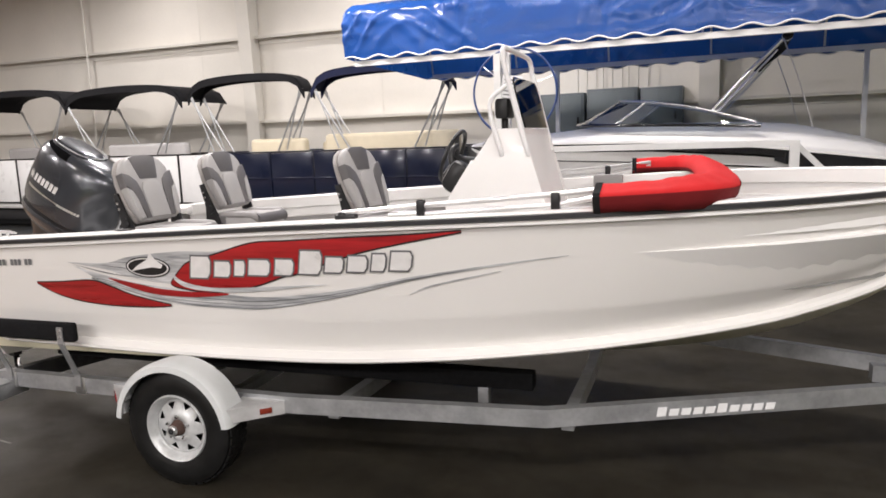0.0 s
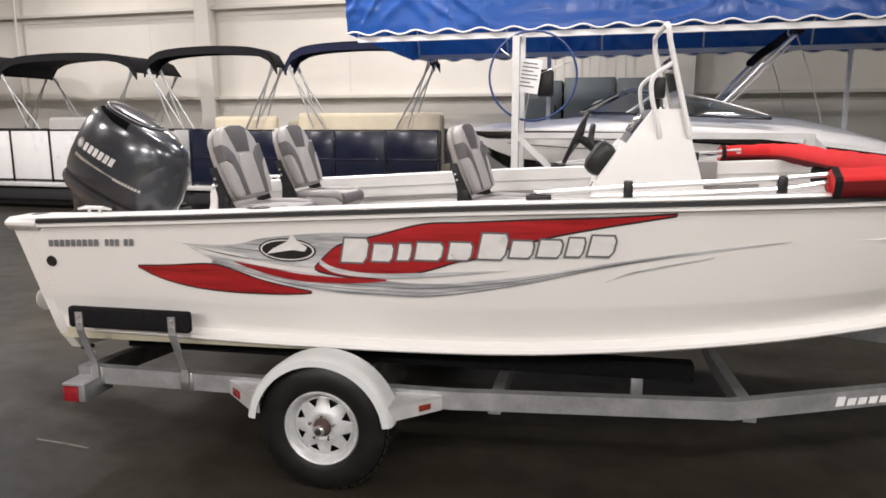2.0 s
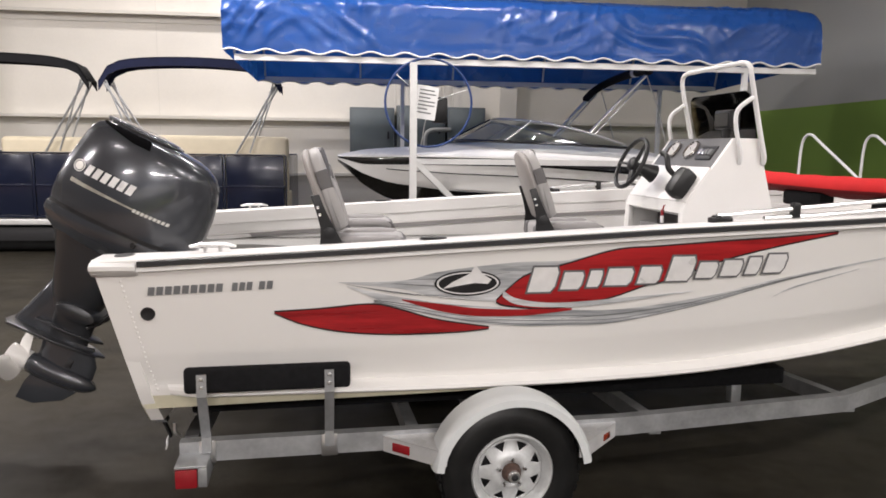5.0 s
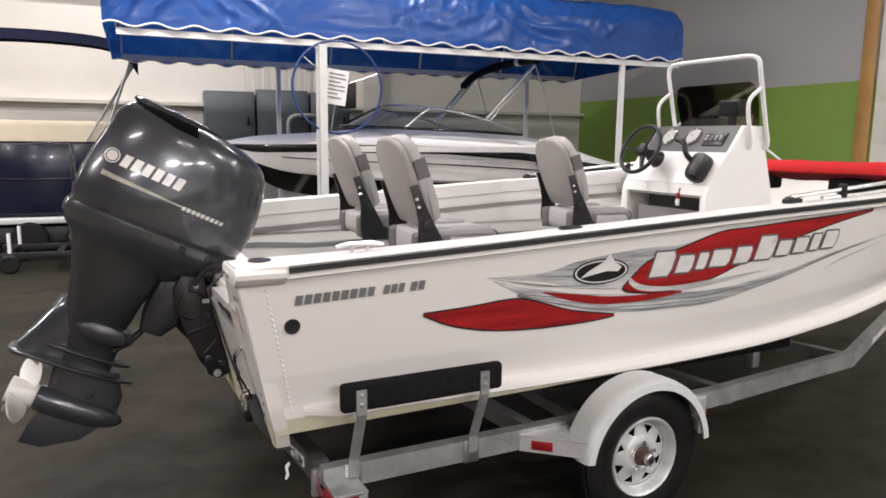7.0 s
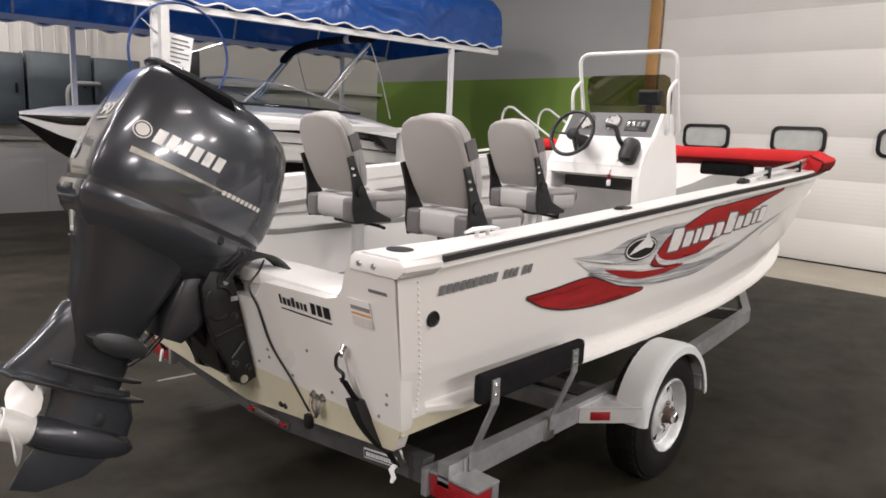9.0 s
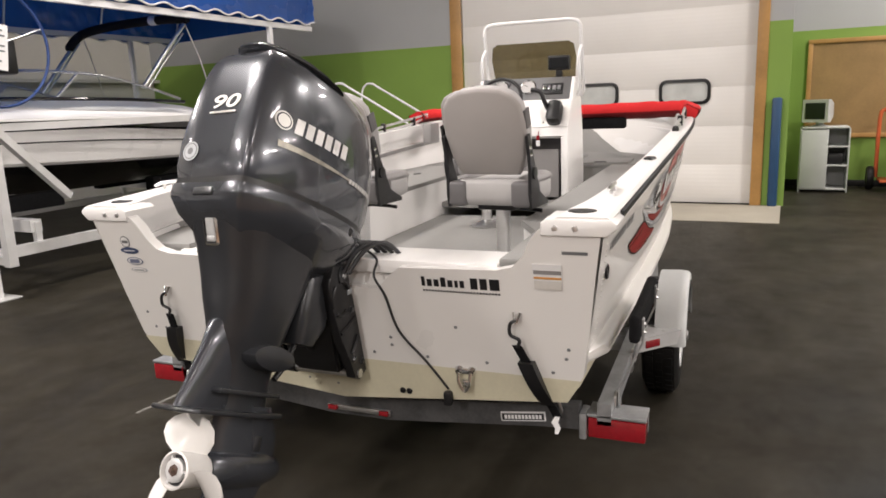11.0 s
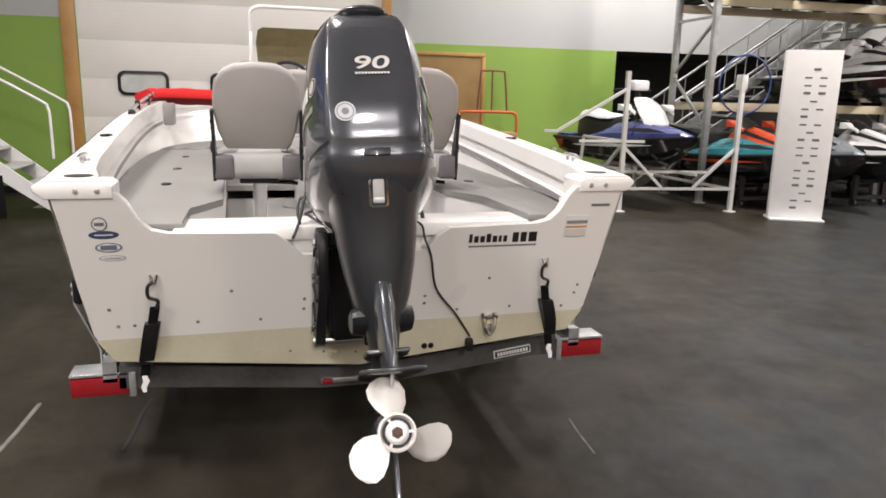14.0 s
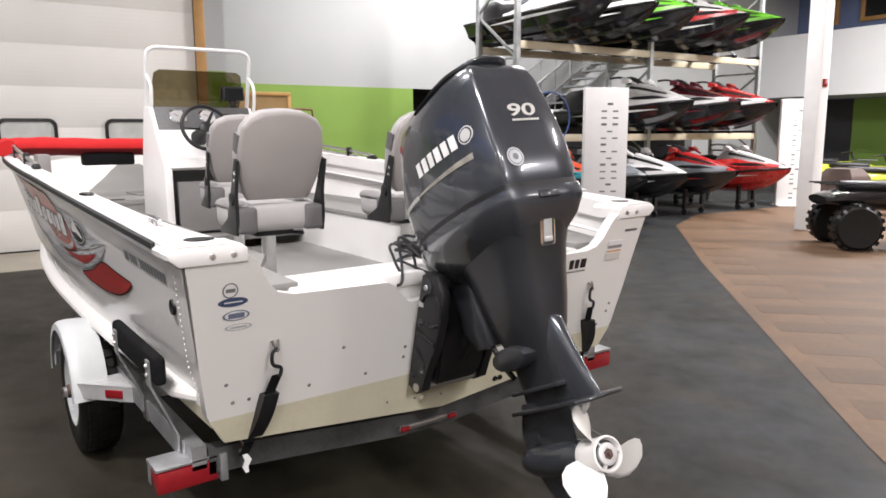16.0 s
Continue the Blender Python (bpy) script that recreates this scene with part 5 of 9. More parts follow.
part("drain_plug", bm, M_CREAM, boat, "cream drain plug", True)
for dy in (0, -0.03):
    bm = B()
    lathe(bm, [(0.001, 0.008), (0.012, 0.008), (0.014, 0)], pose(TX(0.46) - 0.007, 3.95 + dy, 0.466, 0, -107, 0), 10)
    part("transom_fitting", bm, M_BLACKP, boat, "small black fitting", True)
# dealer name as plain bars
for y0, y1, z0, z1 in ((3.792, 3.778, 0.956, 0.995), (3.77, 3.75, 0.956, 0.985), (3.742, 3.722, 0.956, 0.985), (3.714, 3.694, 0.956, 0.995), (3.686, 3.666, 0.956, 0.985), (3.658, 3.645, 0.956, 0.985), (3.637, 3.62, 0.956, 0.985), (3.595, 3.567, 0.953, 0.998), (3.558, 3.53, 0.953, 0.998), (3.52, 3.482, 0.953, 0.998)):
    bm = B()
    s = 0.009
    for ya, yb, za, zb in ((y0, y1, z0, z1),):
        bm.faces.new([bm.verts.new((TX(z) - 0.006, y, z)) for y, z in ((ya, za), (yb, za), (yb, zb), (ya, zb))])
    part("dealer_mark", bm, M_INK, boat, "", True, smooth=0)
for k in range(26):
    y = 3.79 - k * 0.012
    bm = B()
    bm.faces.new([bm.verts.new((TX(z) - 0.006, yy, z)) for yy, z in ((y, 0.934), (y - 0.008, 0.934), (y - 0.008, 0.942), (y, 0.942))])
    part("small_print", bm, M_INK, boat, "", True, smooth=0)
bm = B()
prism(bm, [(3.352, 0.965), (3.248, 0.965), (3.248, 1.072), (3.352, 1.072)], "x", -0.001, 0.001, m=Matrix.Translation((TX(1.02) - 0.0065, 0, 0)) @ Matrix.Translation((0, 0, 1.02)) @ pose(0, 0, 0, 0, -17.2, 0) @ Matrix.Translation((0, 0, -1.02)))
label_st = part("warning_label", bm, M_WTRIM, boat, "white and orange warning label", True)
for z0, z1, mt in ((1.05, 1.07, mat("orange_ink", (0.65, 0.30, 0.07), 0.5)), (1.012, 1.02, mat("orange_ink", (0.65, 0.30, 0.07), 0.5)), (1.03, 1.045, M_VINYL_M), (0.972, 1.005, mat("pale_print", (0.6, 0.58, 0.54), 0.5))):
    bm = B()
    bm.faces.new([bm.verts.new((TX(z) - 0.0095, y, z)) for y, z in ((3.35, z0), (3.25, z0), (3.25, z1), (3.35, z1))])
    part("label_bar", bm, mt, label_st, "", True, smooth=0)
for y, z, w, h, mt in ((5.222, 1.080, 0.027, 0.027, M_DKDEC), (5.211, 1.038, 0.052, 0.016, mat("navy_print", (0.05, 0.07, 0.14), 0.4)), (5.199, 0.988, 0.047, 0.019, mat("slate_blue_print", (0.15, 0.17, 0.25), 0.4)), (5.19, 0.945, 0.048, 0.012, M_GREYDEC)):
    for k, sc, m2 in ((0, 1.0, mt), (1, 0.84, M_LETTER if w != 0.052 else mt)):
        bm = B()
        bm.faces.new([bm.verts.new((TX(z + h * sc * math.sin(a)) - 0.006 - 0.0008 * k, y + w * sc * math.cos(a), z + h * sc * math.sin(a))) for a in (2 * math.pi * q / 22 for q in range(22))])
        part("oval_sticker", bm, m2, boat, "small oval sticker", True, smooth=0)
    bm = B()
    b = h * (0.14 if w == 0.052 else 0.48 if w == 0.047 else 0.24)
    bm.faces.new([bm.verts.new((TX(z + dz) - 0.0082, y + dy, z + dz)) for dy, dz in ((-w * 0.6, -b), (w * 0.6, -b), (w * 0.6, b), (-w * 0.6, b))])
    part("sticker_bar", bm, mt if w != 0.052 else M_LETTER, boat, "", True, smooth=0)
bm = B()
bm.faces.new([bm.verts.new((TX(z) - 0.006, y, z)) for y, z in ((3.245, 1.108), (3.155, 1.108), (3.155, 1.12), (3.245, 1.12))])
part("id_plate", bm, M_DKDEC, boat, "thin grey plate", True, smooth=0)

# tie-down straps from the stern eyes to the trailer
for side, yb in ((-1, 3.31), (1, 5.13)):
    y0 = CL + side * 0.815
    st = thing("tie_down_strap", pose(TX(0.75), (y0 + yb) / 2, 0.43), "black ratchet tie-down strap hooked to the transom eye", "strap", "stern tie-downs")
    bm = B()
    tube(bm, arc([(TX(0.88) - 0.005, y0 - 0.012, 0.87), (TX(0.85) - 0.03, y0, 0.835), (TX(0.88) - 0.005, y0 + 0.012, 0.87)]), 0.006, 8)
    part("stern_eye", bm, M_CHROME, st, "polished stern eye", True)
    bm = B()
    tube(bm, arc([(TX(0.84) - 0.03, y0, 0.845), (TX(0.8) - 0.045, y0 + 0.02, 0.83), (TX(0.8) - 0.045, y0 + 0.02, 0.79), (TX(0.8) - 0.04, y0 - 0.012, 0.77), (TX(0.8) - 0.04, y0 - 0.005, 0.74)]), 0.007, 8)
    part("hook", bm, M_BLACKP, st, "black coated hook", True)
    def web(a, b, w, t, nm, lab, bend=0.0):
        bm = B()
        a, b = Vector(a), Vector(b)
        rs = []
        for k in range(7):
            p = a.lerp(b, k / 6) + Vector((-bend * math.sin(math.pi * k / 6), 0, 0))
            rs.append([(p.x - t, p.y - w, p.z), (p.x - t, p.y + w, p.z), (p.x + t, p.y + w, p.z), (p.x + t, p.y - w, p.z)])
        loft(bm, rs)
        return part(nm, bm, M_CARPET_BLK if nm == "webbing" else M_BLACKP, st, lab, True)
    top, bot = (TX(0.74) - 0.045, y0, 0.745), (-4.0, yb, 0.40)
    web(top, bot, 0.018, 0.004, "webbing", "black webbing", 0.0)
    c = Vector(top).lerp(Vector(bot), 0.45)
    d = Vector(bot) - Vector(top)
    web(Vector(top) + d * 0.22, Vector(top) + d * 0.80, 0.029, 0.022, "ratchet", "black ratchet body", 0.02)
    bm = B()
    tube(bm, arc([(-3.985, yb, 0.46), (-3.98, yb - 0.01, 0.42), (-3.96, yb, 0.40)]), 0.007, 8)
    part("lower_hook", bm, M_ALU, st, "steel lower hook", True)
    bm = B()
    loft(bm, [[(x - 0.003, y - w, z), (x - 0.003, y + w, z), (x + 0.003, y + w, z), (x + 0.003, y - w, z)] for x, y, z, w in ((-4.01, yb, 0.405, 0.010), (-4.02, yb - side * 0.008, 0.385, 0.013), (-4.018, yb + side * 0.004, 0.36, 0.011), (-4.025, yb, 0.34, 0.007))])
    part("strap_tag", bm, M_WTRIM, st, "white strap end tag", True)

# ---- trailer ----
trailer = thing("boat_trailer", pose(-2.5, CL, 0), "galvanised single-axle boat trailer with white spoke wheels", "trailer")


def beam(name, pts, w, h, material=None, parent=None, label=""):
    """A rectangular bar along plan points with heights."""
    pts = [Vector(p) for p in pts]
    rs = []
    for i, p in enumerate(pts):
        d = pts[min(i + 1, len(pts) - 1)] - pts[max(i - 1, 0)]
        s = Vector((-d.y, d.x, 0)).normalized() * w / 2
        rs.append([p - s - Vector((0, 0, h / 2)), p + s - Vector((0, 0, h / 2)), p + s + Vector((0, 0, h / 2)), p - s + Vector((0, 0, h / 2))])
    bm = B()
    loft(bm, rs)
    bmesh.ops.bevel(bm, geom=[e for e in bm.edges if len(e.link_faces) == 2 and e.calc_face_angle(0) > 1.2], offset=0.008, segments=2, affect="EDGES")
    return part(name, bm, material or M_GALV, parent or trailer, label, True)


for side in (-1, 1):
    CT = CL - 0.033 * (1 + side)
    q = lambda x, h, z: (x, CT + side * h, z)
    rail = beam("side_rail", [q(-3.93, 1.10, 0.40), q(-1.9, 1.10, 0.40), q(-0.6, 0.98, 0.40), q(1.1, 0.26, 0.41), q(1.55, 0.06, 0.42)], 0.055, 0.09, label="galvanised side rail")
    # maker's name on the rail as plain white bars
    if side < 0:
        for k in range(10):
            t = 0.30 + 0.033 * k
            x0, x1 = -0.6 + 1.7 * t, -0.6 + 1.7 * (t + 0.026)
            h0, h1 = 0.98 - 0.72 * t + 0.031, 0.98 - 0.72 * (t + 0.026) + 0.031
            bm = B()
            z0, z1 = 0.377, 0.413 if k not in (0, 5) else 0.425
            bm.faces.new([bm.verts.new(p) for p in ((x0, CT - h0 - 0.004, z0), (x1, CT - h1 - 0.004, z0), (x1 + 0.008, CT - h1 - 0.002, z1), (x0 + 0.008, CT - h0 - 0.002, z1))])
            part("name_bar", bm, M_WTRIM, rail, "", True, smooth=0)
    # wheel
    wy = CT + side * 1.215
    wheel = None
    bm = B()
    prof = [(0.178, -0.085), (0.19, -0.092), (0.24, -0.100), (0.285, -0.094), (0.312, -0.078), (0.322, -0.04), (0.325, 0), (0.322, 0.04), (0.312, 0.078), (0.285, 0.094), (0.24, 0.100), (0.19, 0.092), (0.178, 0.085), (0.170, 0.05), (0.17, -0.05)]
    mw = pose(-2.5, wy, 0.285, 90 if side < 0 else -90, 0, 0)
    rings = [[mw @ Vector((r * math.cos(a), r * math.sin(a), h)) for a in (2 * math.pi * k / 48 for k in range(48))] for r, h in prof + prof[:1]]
    loft(bm, rings, cap=False)
    bmesh.ops.remove_doubles(bm, verts=bm.verts, dist=0.0002)
    wheel = part("wheel", bm, M_TYRE, trailer, "black tyre on a white spoke rim", True)
    for row in (-0.05, 0.0, 0.05):
        bm = B()
        for k in range(40):
            a = 2 * math.pi * (k + (0.5 if row == 0 else 0)) / 40
            box(bm, 0.317, 0.326, -0.018, 0.018, row - 0.018, row + 0.018, m=mw @ Matrix.Rotation(a, 4, "Z") )
        part("tread_block", bm, M_TYRE, wheel, "", True, smooth=0)
    bm = B()
    seg, spokes = 64, 8
    prof = [(0.184, 0.088), (0.179, 0.094), (0.171, 0.088), (0.163, 0.06), (0.156, 0.052), (0.150, 0.046)]
    rings = [[mw @ Vector((r * math.cos(a), r * math.sin(a), h)) for a in (2 * math.pi * k / seg for k in range(seg))] for r, h in prof]
    loft(bm, rings, cap=False)
    # disc with eight small windows
    radii = [(0.150, 0.044), (0.137, 0.045), (0.097, 0.055), (0.088, 0.060), (0.076, 0.068), (0.045, 0.070)]
    vr = [[bm.verts.new(mw @ Vector((r * math.cos(a), r * math.sin(a), h))) for a in (2 * math.pi * k / seg for k in range(seg))] for r, h in radii]
    for i in range(len(radii) - 1):
        for k in range(seg):
            o0, o1, i1, i0 = vr[i][k], vr[i][(k + 1) % seg], vr[i + 1][(k + 1) % seg], vr[i + 1][k]
            if i == 1 and k % 8 in (3, 4, 5):
                if k % 8 == 4:
                    bm.faces.new((vr[i][(k + 2) % seg], vr[i + 1][(k + 2) % seg], i1, i0))
                continue
            if i == 1 and k % 8 == 2:
                bm.faces.new((o0, vr[i + 1][(k + 2) % seg], i1, i0))
            else:
                bm.faces.new((o0, o1, i1, i0))
    rim_ob = part("rim", bm, M_RIM, wheel, "pale grey eight-window steel rim", True, smooth=50)
    sol = rim_ob.modifiers.new("thick", "SOLIDIFY")
    sol.thickness = 0.004
    bm = B()
    lathe(bm, [(0.168, -0.06), (0.168, -0.02), (0.1, 0.0), (0.001, 0.0)], mw, 32, ends=False)
    part("drum", bm, M_BLACK, wheel, "dark brake side of the wheel", True)
    bm = B()
    lathe(bm, [(0.046, 0.066), (0.040, 0.080), (0.036, 0.095), (0.034, 0.108), (0.030, 0.113), (0.001, 0.113)], mw, 24, ends=False)
    part("hub", bm, M_RUST, wheel, "rusty grease hub", True)
    bm = B()
    lathe(bm, [(0.027, 0.110), (0.027, 0.128), (0.023, 0.132), (0.016, 0.132), (0.015, 0.120), (0.001, 0.120)], mw, 20, ends=False)
    part("hub_cap", bm, M_ALU, wheel, "bright bearing cap with a dark rubber plug", True)
    bm = B()
    lathe(bm, [(0.0165, 0.1305), (0.012, 0.133), (0.001, 0.133)], mw, 14, ends=False)
    part("rubber_plug", bm, M_BLACK, wheel, "black rubber plug", True)
    for k in range(5):
        bm = B()
        a = 2 * math.pi * k / 5 + 0.3
        lathe(bm, [(0.011, 0.06), (0.011, 0.085), (0.006, 0.092), (0.001, 0.092)], mw @ Matrix.Translation((0.062 * math.cos(a), 0.062 * math.sin(a), 0)), 6, ends=False)
        part("lug_nut", bm, M_CHROME, wheel, "", True)
    # fender: a rolled half shell with flat ends
    bm = B()
    rs = []
    for k in range(25):
        a = radians(7 + 166 * k / 24)
        c, s_ = math.cos(a), math.sin(a)
        def pt(r, h):
            return (-2.5 + r * c, CT + side * h, 0.29 + r * s_)
        rs.append([pt(0.342, 1.19), pt(0.362, 1.19), pt(0.366, 1.295), pt(0.362, 1.332), pt(0.350, 1.347), pt(0.318, 1.350), pt(0.318, 1.344), pt(0.342, 1.335), pt(0.348, 1.295)])
    loft(bm, rs)
    fender = part("fender", bm, M_FENDER, trailer, "rounded pale grey steel fender", True, smooth=45)
    for d in (-1, 1):
        bm = B()
        o = [(-2.5 + d * 0.30, CT + side * 1.125), (-2.5 + d * 0.30, CT + side * 1.330), (-2.5 + d * 0.335, CT + side * 1.330), (-2.5 + d * 0.555, CT + side * 1.13), (-2.5 + d * 0.555, CT + side * 1.125)]
        prism(bm, o, "z", 0.418, 0.425)
        prism(bm, [o[1], o[2], (o[2][0], o[2][1] - side * 0.006), (o[1][0], o[1][1] - side * 0.006)], "z", 0.352, 0.421)
        prism(bm, [o[2], o[3], (o[3][0] - d * 0.01, o[3][1] - side * 0.006), (o[2][0] - d * 0.004, o[2][1] - side * 0.006)], "z", 0.352, 0.421)
        step = part("fender_step", bm, M_STEP, trailer, "pale galvanised checker-plate fender step", True, smooth=0)
        for i in range(5):
            for j in range(4):
                px, ph = -2.5 + d * (0.33 + 0.05 * i), 1.15 + 0.045 * j
                if ph < 1.29 - (0.05 * i) * 0.91:
                    bm = B()
                    box(bm, -0.011, 0.011, -0.003, 0.003, 0, 0.002, m=pose(px, CT + side * ph, 0.425, 0, 0, 45 if (i + j) % 2 else -45))
                    part("tread_mark", bm, M_STEP, step, "", True, smooth=0)
        bm = B()
        if d < 0:
            vx, vy = -2.5 - 0.483, CT + side * 1.196
            ang = math.degrees(math.atan2(side * 0.20, 0.22))
            box(bm, -0.046, 0.046, -0.006, 0.006, -0.020, 0.020, 0.004, m=pose(vx, vy, 0.386, 0, 0, ang))
            part("reflector", bm, M_LENS, trailer, "red side reflector", True)
        else:
            vx, vy = -2.5 + 0.483, CT + side * 1.196
            ang = math.degrees(math.atan2(-side * 0.20, 0.22))
            box(bm, -0.032, 0.032, -0.005, 0.005, -0.015, 0.015, 0.003, m=pose(vx, vy, 0.386, 0, 0, ang))
            part("marker_lamp", bm, mat("amber_lens", (0.22, 0.03, 0.015), 0.2, coat=0.5), trailer, "dark amber side marker lamp", True)
    # guide board on two flat posts
    bm = B()
    box(bm, -3.888, -3.205, CT + side * 1.205 - 0.022, CT + side * 1.205 + 0.022, 0.688, 0.80, 0.018, seg=3)
    board = part("guide_board", bm, M_CARPET_BLK, trailer, "black carpeted side guide board", True)
    for x in (-3.815, -3.295):
        bm = B()
        y0, y1 = CT + side * 1.145, CT + side * 1.232
        loft(bm, [[(x - 0.02, y - 0.004, z), (x + 0.02, y - 0.004, z), (x + 0.02, y + 0.004, z), (x - 0.02, y + 0.004, z)] for y, z in ((y0, 0.40), (y0, 0.47), (y1, 0.68), (y1, 0.775))])
        post = part("guide_post", bm, M_GALV, trailer, "galvanised guide post", True, smooth=0)
        for z in (0.72, 0.755):
            bm = B()
            lathe(bm, [(0.001, 0.008), (0.007, 0.007), (0.009, 0)], pose(x, y1 + side * 0.004, z, 90 if side < 0 else -90, 0, 0), 8)
            part("bolt", bm, M_ALU, post, "", True)
        bm = B()
        box(bm, x - 0.035, x + 0.035, CT + side * 1.13 - 0.006, CT + side * 1.13 + 0.006, 0.35, 0.45, 0.003)
        part("clamp_plate", bm, M_ALU, post, "bright clamp plate", True)
    # tail lamp
    bm = B()
    yi, yo = 4.205 + side * 1.0, 4.205 + side * 1.225
    box(bm, -3.93, -3.84, min(yi, yo), max(yi, yo), 0.296, 0.380, 0.008)
    lampb = part("tail_lamp", bm, M_LENS, trailer, "red tail lamp", True)
    bm = B()
    box(bm, -3.93, -3.80, min(yi, yo) - 0.003, max(yi, yo) + 0.003, 0.383, 0.397, 0.004)
    box(bm, -3.838, -3.80, min(yi, yo), max(yi, yo), 0.300, 0.383, 0.004)
    part("lamp_bracket", bm, M_GALV, lampb, "galvanised lamp bracket", True)
    bm = B()
    box(bm, -3.945, -3.85, 4.205 + side * 0.982 - 0.014, 4.205 + side * 0.982 + 0.014, 0.29, 0.40, 0.004)
    part("frame_end", bm, M_GALV, trailer, "bright cut frame end", True)
    # carpeted bunk with posts
    bm = B()
    h = 0.62
    box(bm, -3.95, -0.72, CT + side * h - 0.05, CT + side * h + 0.05, 0.405, 0.50, 0.01)
    part("bunk", bm, M_CARPET_BLK, trailer, "black carpeted bunk", True)
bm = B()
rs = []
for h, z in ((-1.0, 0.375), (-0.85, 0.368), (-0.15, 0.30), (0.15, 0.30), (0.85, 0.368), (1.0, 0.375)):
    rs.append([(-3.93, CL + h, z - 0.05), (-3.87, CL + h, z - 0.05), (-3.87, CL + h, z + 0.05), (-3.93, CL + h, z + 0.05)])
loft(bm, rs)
# darker than the rails: dirt, plus the stern's shade put into the colour
rear = part("rear_crossmember", bm, mat("shaded_dirty_galvanised", (0.10, 0.10, 0.102), 0.5, 0.5, var=0.4, scale=7), trailer, "bent galvanised rear crossmember", True)
bm = B()
box(bm, -3.938, -3.931, 3.375, 3.565, 0.333, 0.372, m=Matrix.Translation((0, 3.47, 0.35)) @ pose(0, 0, 0, -7, 0, 0) @ Matrix.Translation((0, -3.47, -0.35)))
part("maker_plate", bm, M_WTRIM, rear, "white-edged maker's plate", True)
bm = B()
mm = Matrix.Translation((0, 3.47, 0.35)) @ pose(0, 0, 0, -7, 0, 0) @ Matrix.Translation((0, -3.47, -0.35))
box(bm, -3.940, -3.937, 3.380, 3.560, 0.338, 0.367, m=mm)
part("plate_field", bm, M_INK, rear, "black plate field", True)
for k in range(11):
    bm = B()
    y = 3.39 + k * 0.0148
    box(bm, -3.942, -3.939, y, y + 0.010, 0.344, 0.361, m=mm)
    part("plate_bar", bm, M_WTRIM, rear, "", True, smooth=0)
for dy in (-0.13, 0.13):
    bm = B()
    box(bm, -3.955, -3.93, 4.24 + dy - 0.024, 4.24 + dy + 0.024, 0.274, 0.296, 0.005)
    part("id_lamp", bm, M_LENS, trailer, "small red identification lamp", True)
bm = B()
box(bm, -3.945, -3.93, 4.24 - 0.16, 4.24 + 0.16, 0.272, 0.297, 0.003)
part("lamp_bar", bm, M_ALU, trailer, "bare lamp bar", True)
for x, hw in ((-2.9, 1.1), (-1.7, 1.06), (-0.5, 0.93)):
    beam("crossmember", [(x, CL - hw, 0.36), (x, CL, 0.30), (x, CL + hw, 0.36)], 0.06, 0.08)
beam("axle", [(-2.5, CL - 1.24, 0.285), (-2.5, CL + 1.24, 0.285)], 0.06, 0.06)
beam("tongue", [(1.0, CL, 0.42), (2.95, CL, 0.43)], 0.08, 0.09)
for h in (-0.62, 0.62):
    bm = B()
    box(bm, -1.03, -0.97, CL + h - 0.03, CL + h + 0.03, 0.30, 0.41, 0.004)
    part("bunk_post", bm, M_GALV, trailer, "galvanised bunk post", True)
# winch post with bow stop
bm = B()
loft(bm, [[(x - 0.035, CL - 0.04, z), (x + 0.035, CL - 0.04, z), (x + 0.035, CL + 0.04, z), (x - 0.035, CL + 0.04, z)] for x, z in ((2.10, 0.44), (2.18, 0.58), (2.26, 0.74))])
wp = part("winch_post", bm, M_GALV, trailer, "galvanised winch post", True)
bm = B()
box(bm, 2.22, 2.62, CL - 0.035, CL + 0.035, 0.72, 0.75, 0.005)
part("winch_arm", bm, M_GALV, wp, "galvanised winch arm", True)
bm = B()
lathe(bm, [(0.02, -0.07), (0.05, -0.06), (0.035, 0), (0.05, 0.06), (0.02, 0.07)], pose(2.16, CL, 0.79, 90, 0, 0), 14)
part("bow_roller", bm, M_BLACK, wp, "black rubber bow roller", True)
bm = B()
lathe(bm, [(0.02, -0.05), (0.07, -0.05), (0.07, -0.04), (0.03, -0.035), (0.03, 0.035), (0.07, 0.04), (0.07, 0.05), (0.02, 0.05)], pose(2.50, CL, 0.83, 90, 0, 0), 16)
part("winch", bm, M_MOTOR_D, wp, "dark hand winch", True)
bm = B()
tube(bm, [(2.50, CL - 0.05, 0.83), (2.54, CL - 0.11, 0.83), (2.66, CL - 0.11, 0.86), (2.68, CL - 0.11, 0.98)], 0.011, 8)
part("winch_crank", bm, M_BLACKP, wp, "winch crank handle", True)
bm = B()
tube(bm, arc([(2.42, CL + 0.02, 0.72), (2.43, CL + 0.03, 0.6), (2.40, CL + 0.02, 0.47)], 3), 0.012, 6)
part("safety_chain", bm, M_GALV, wp, "hanging safety chain", True)
bm = B()
tube(bm, [(2.0, CL + 0.12, 0.06), (2.0, CL + 0.12, 0.75)], 0.03, 12)
lathe(bm, [(0.02, 0), (0.075, 0.0), (0.08, 0.01), (0.02, 0.02)], pose(2.0, CL + 0.12, 0.0), 16)
part("tongue_jack", bm, M_GALV, trailer, "tongue jack on its foot", True)

# ---- seats ----
seat = thing("pedestal_chair", pose(0, 0, 0), "grey and charcoal folding fishing chair on a pedestal", "chair", "fishing chairs")


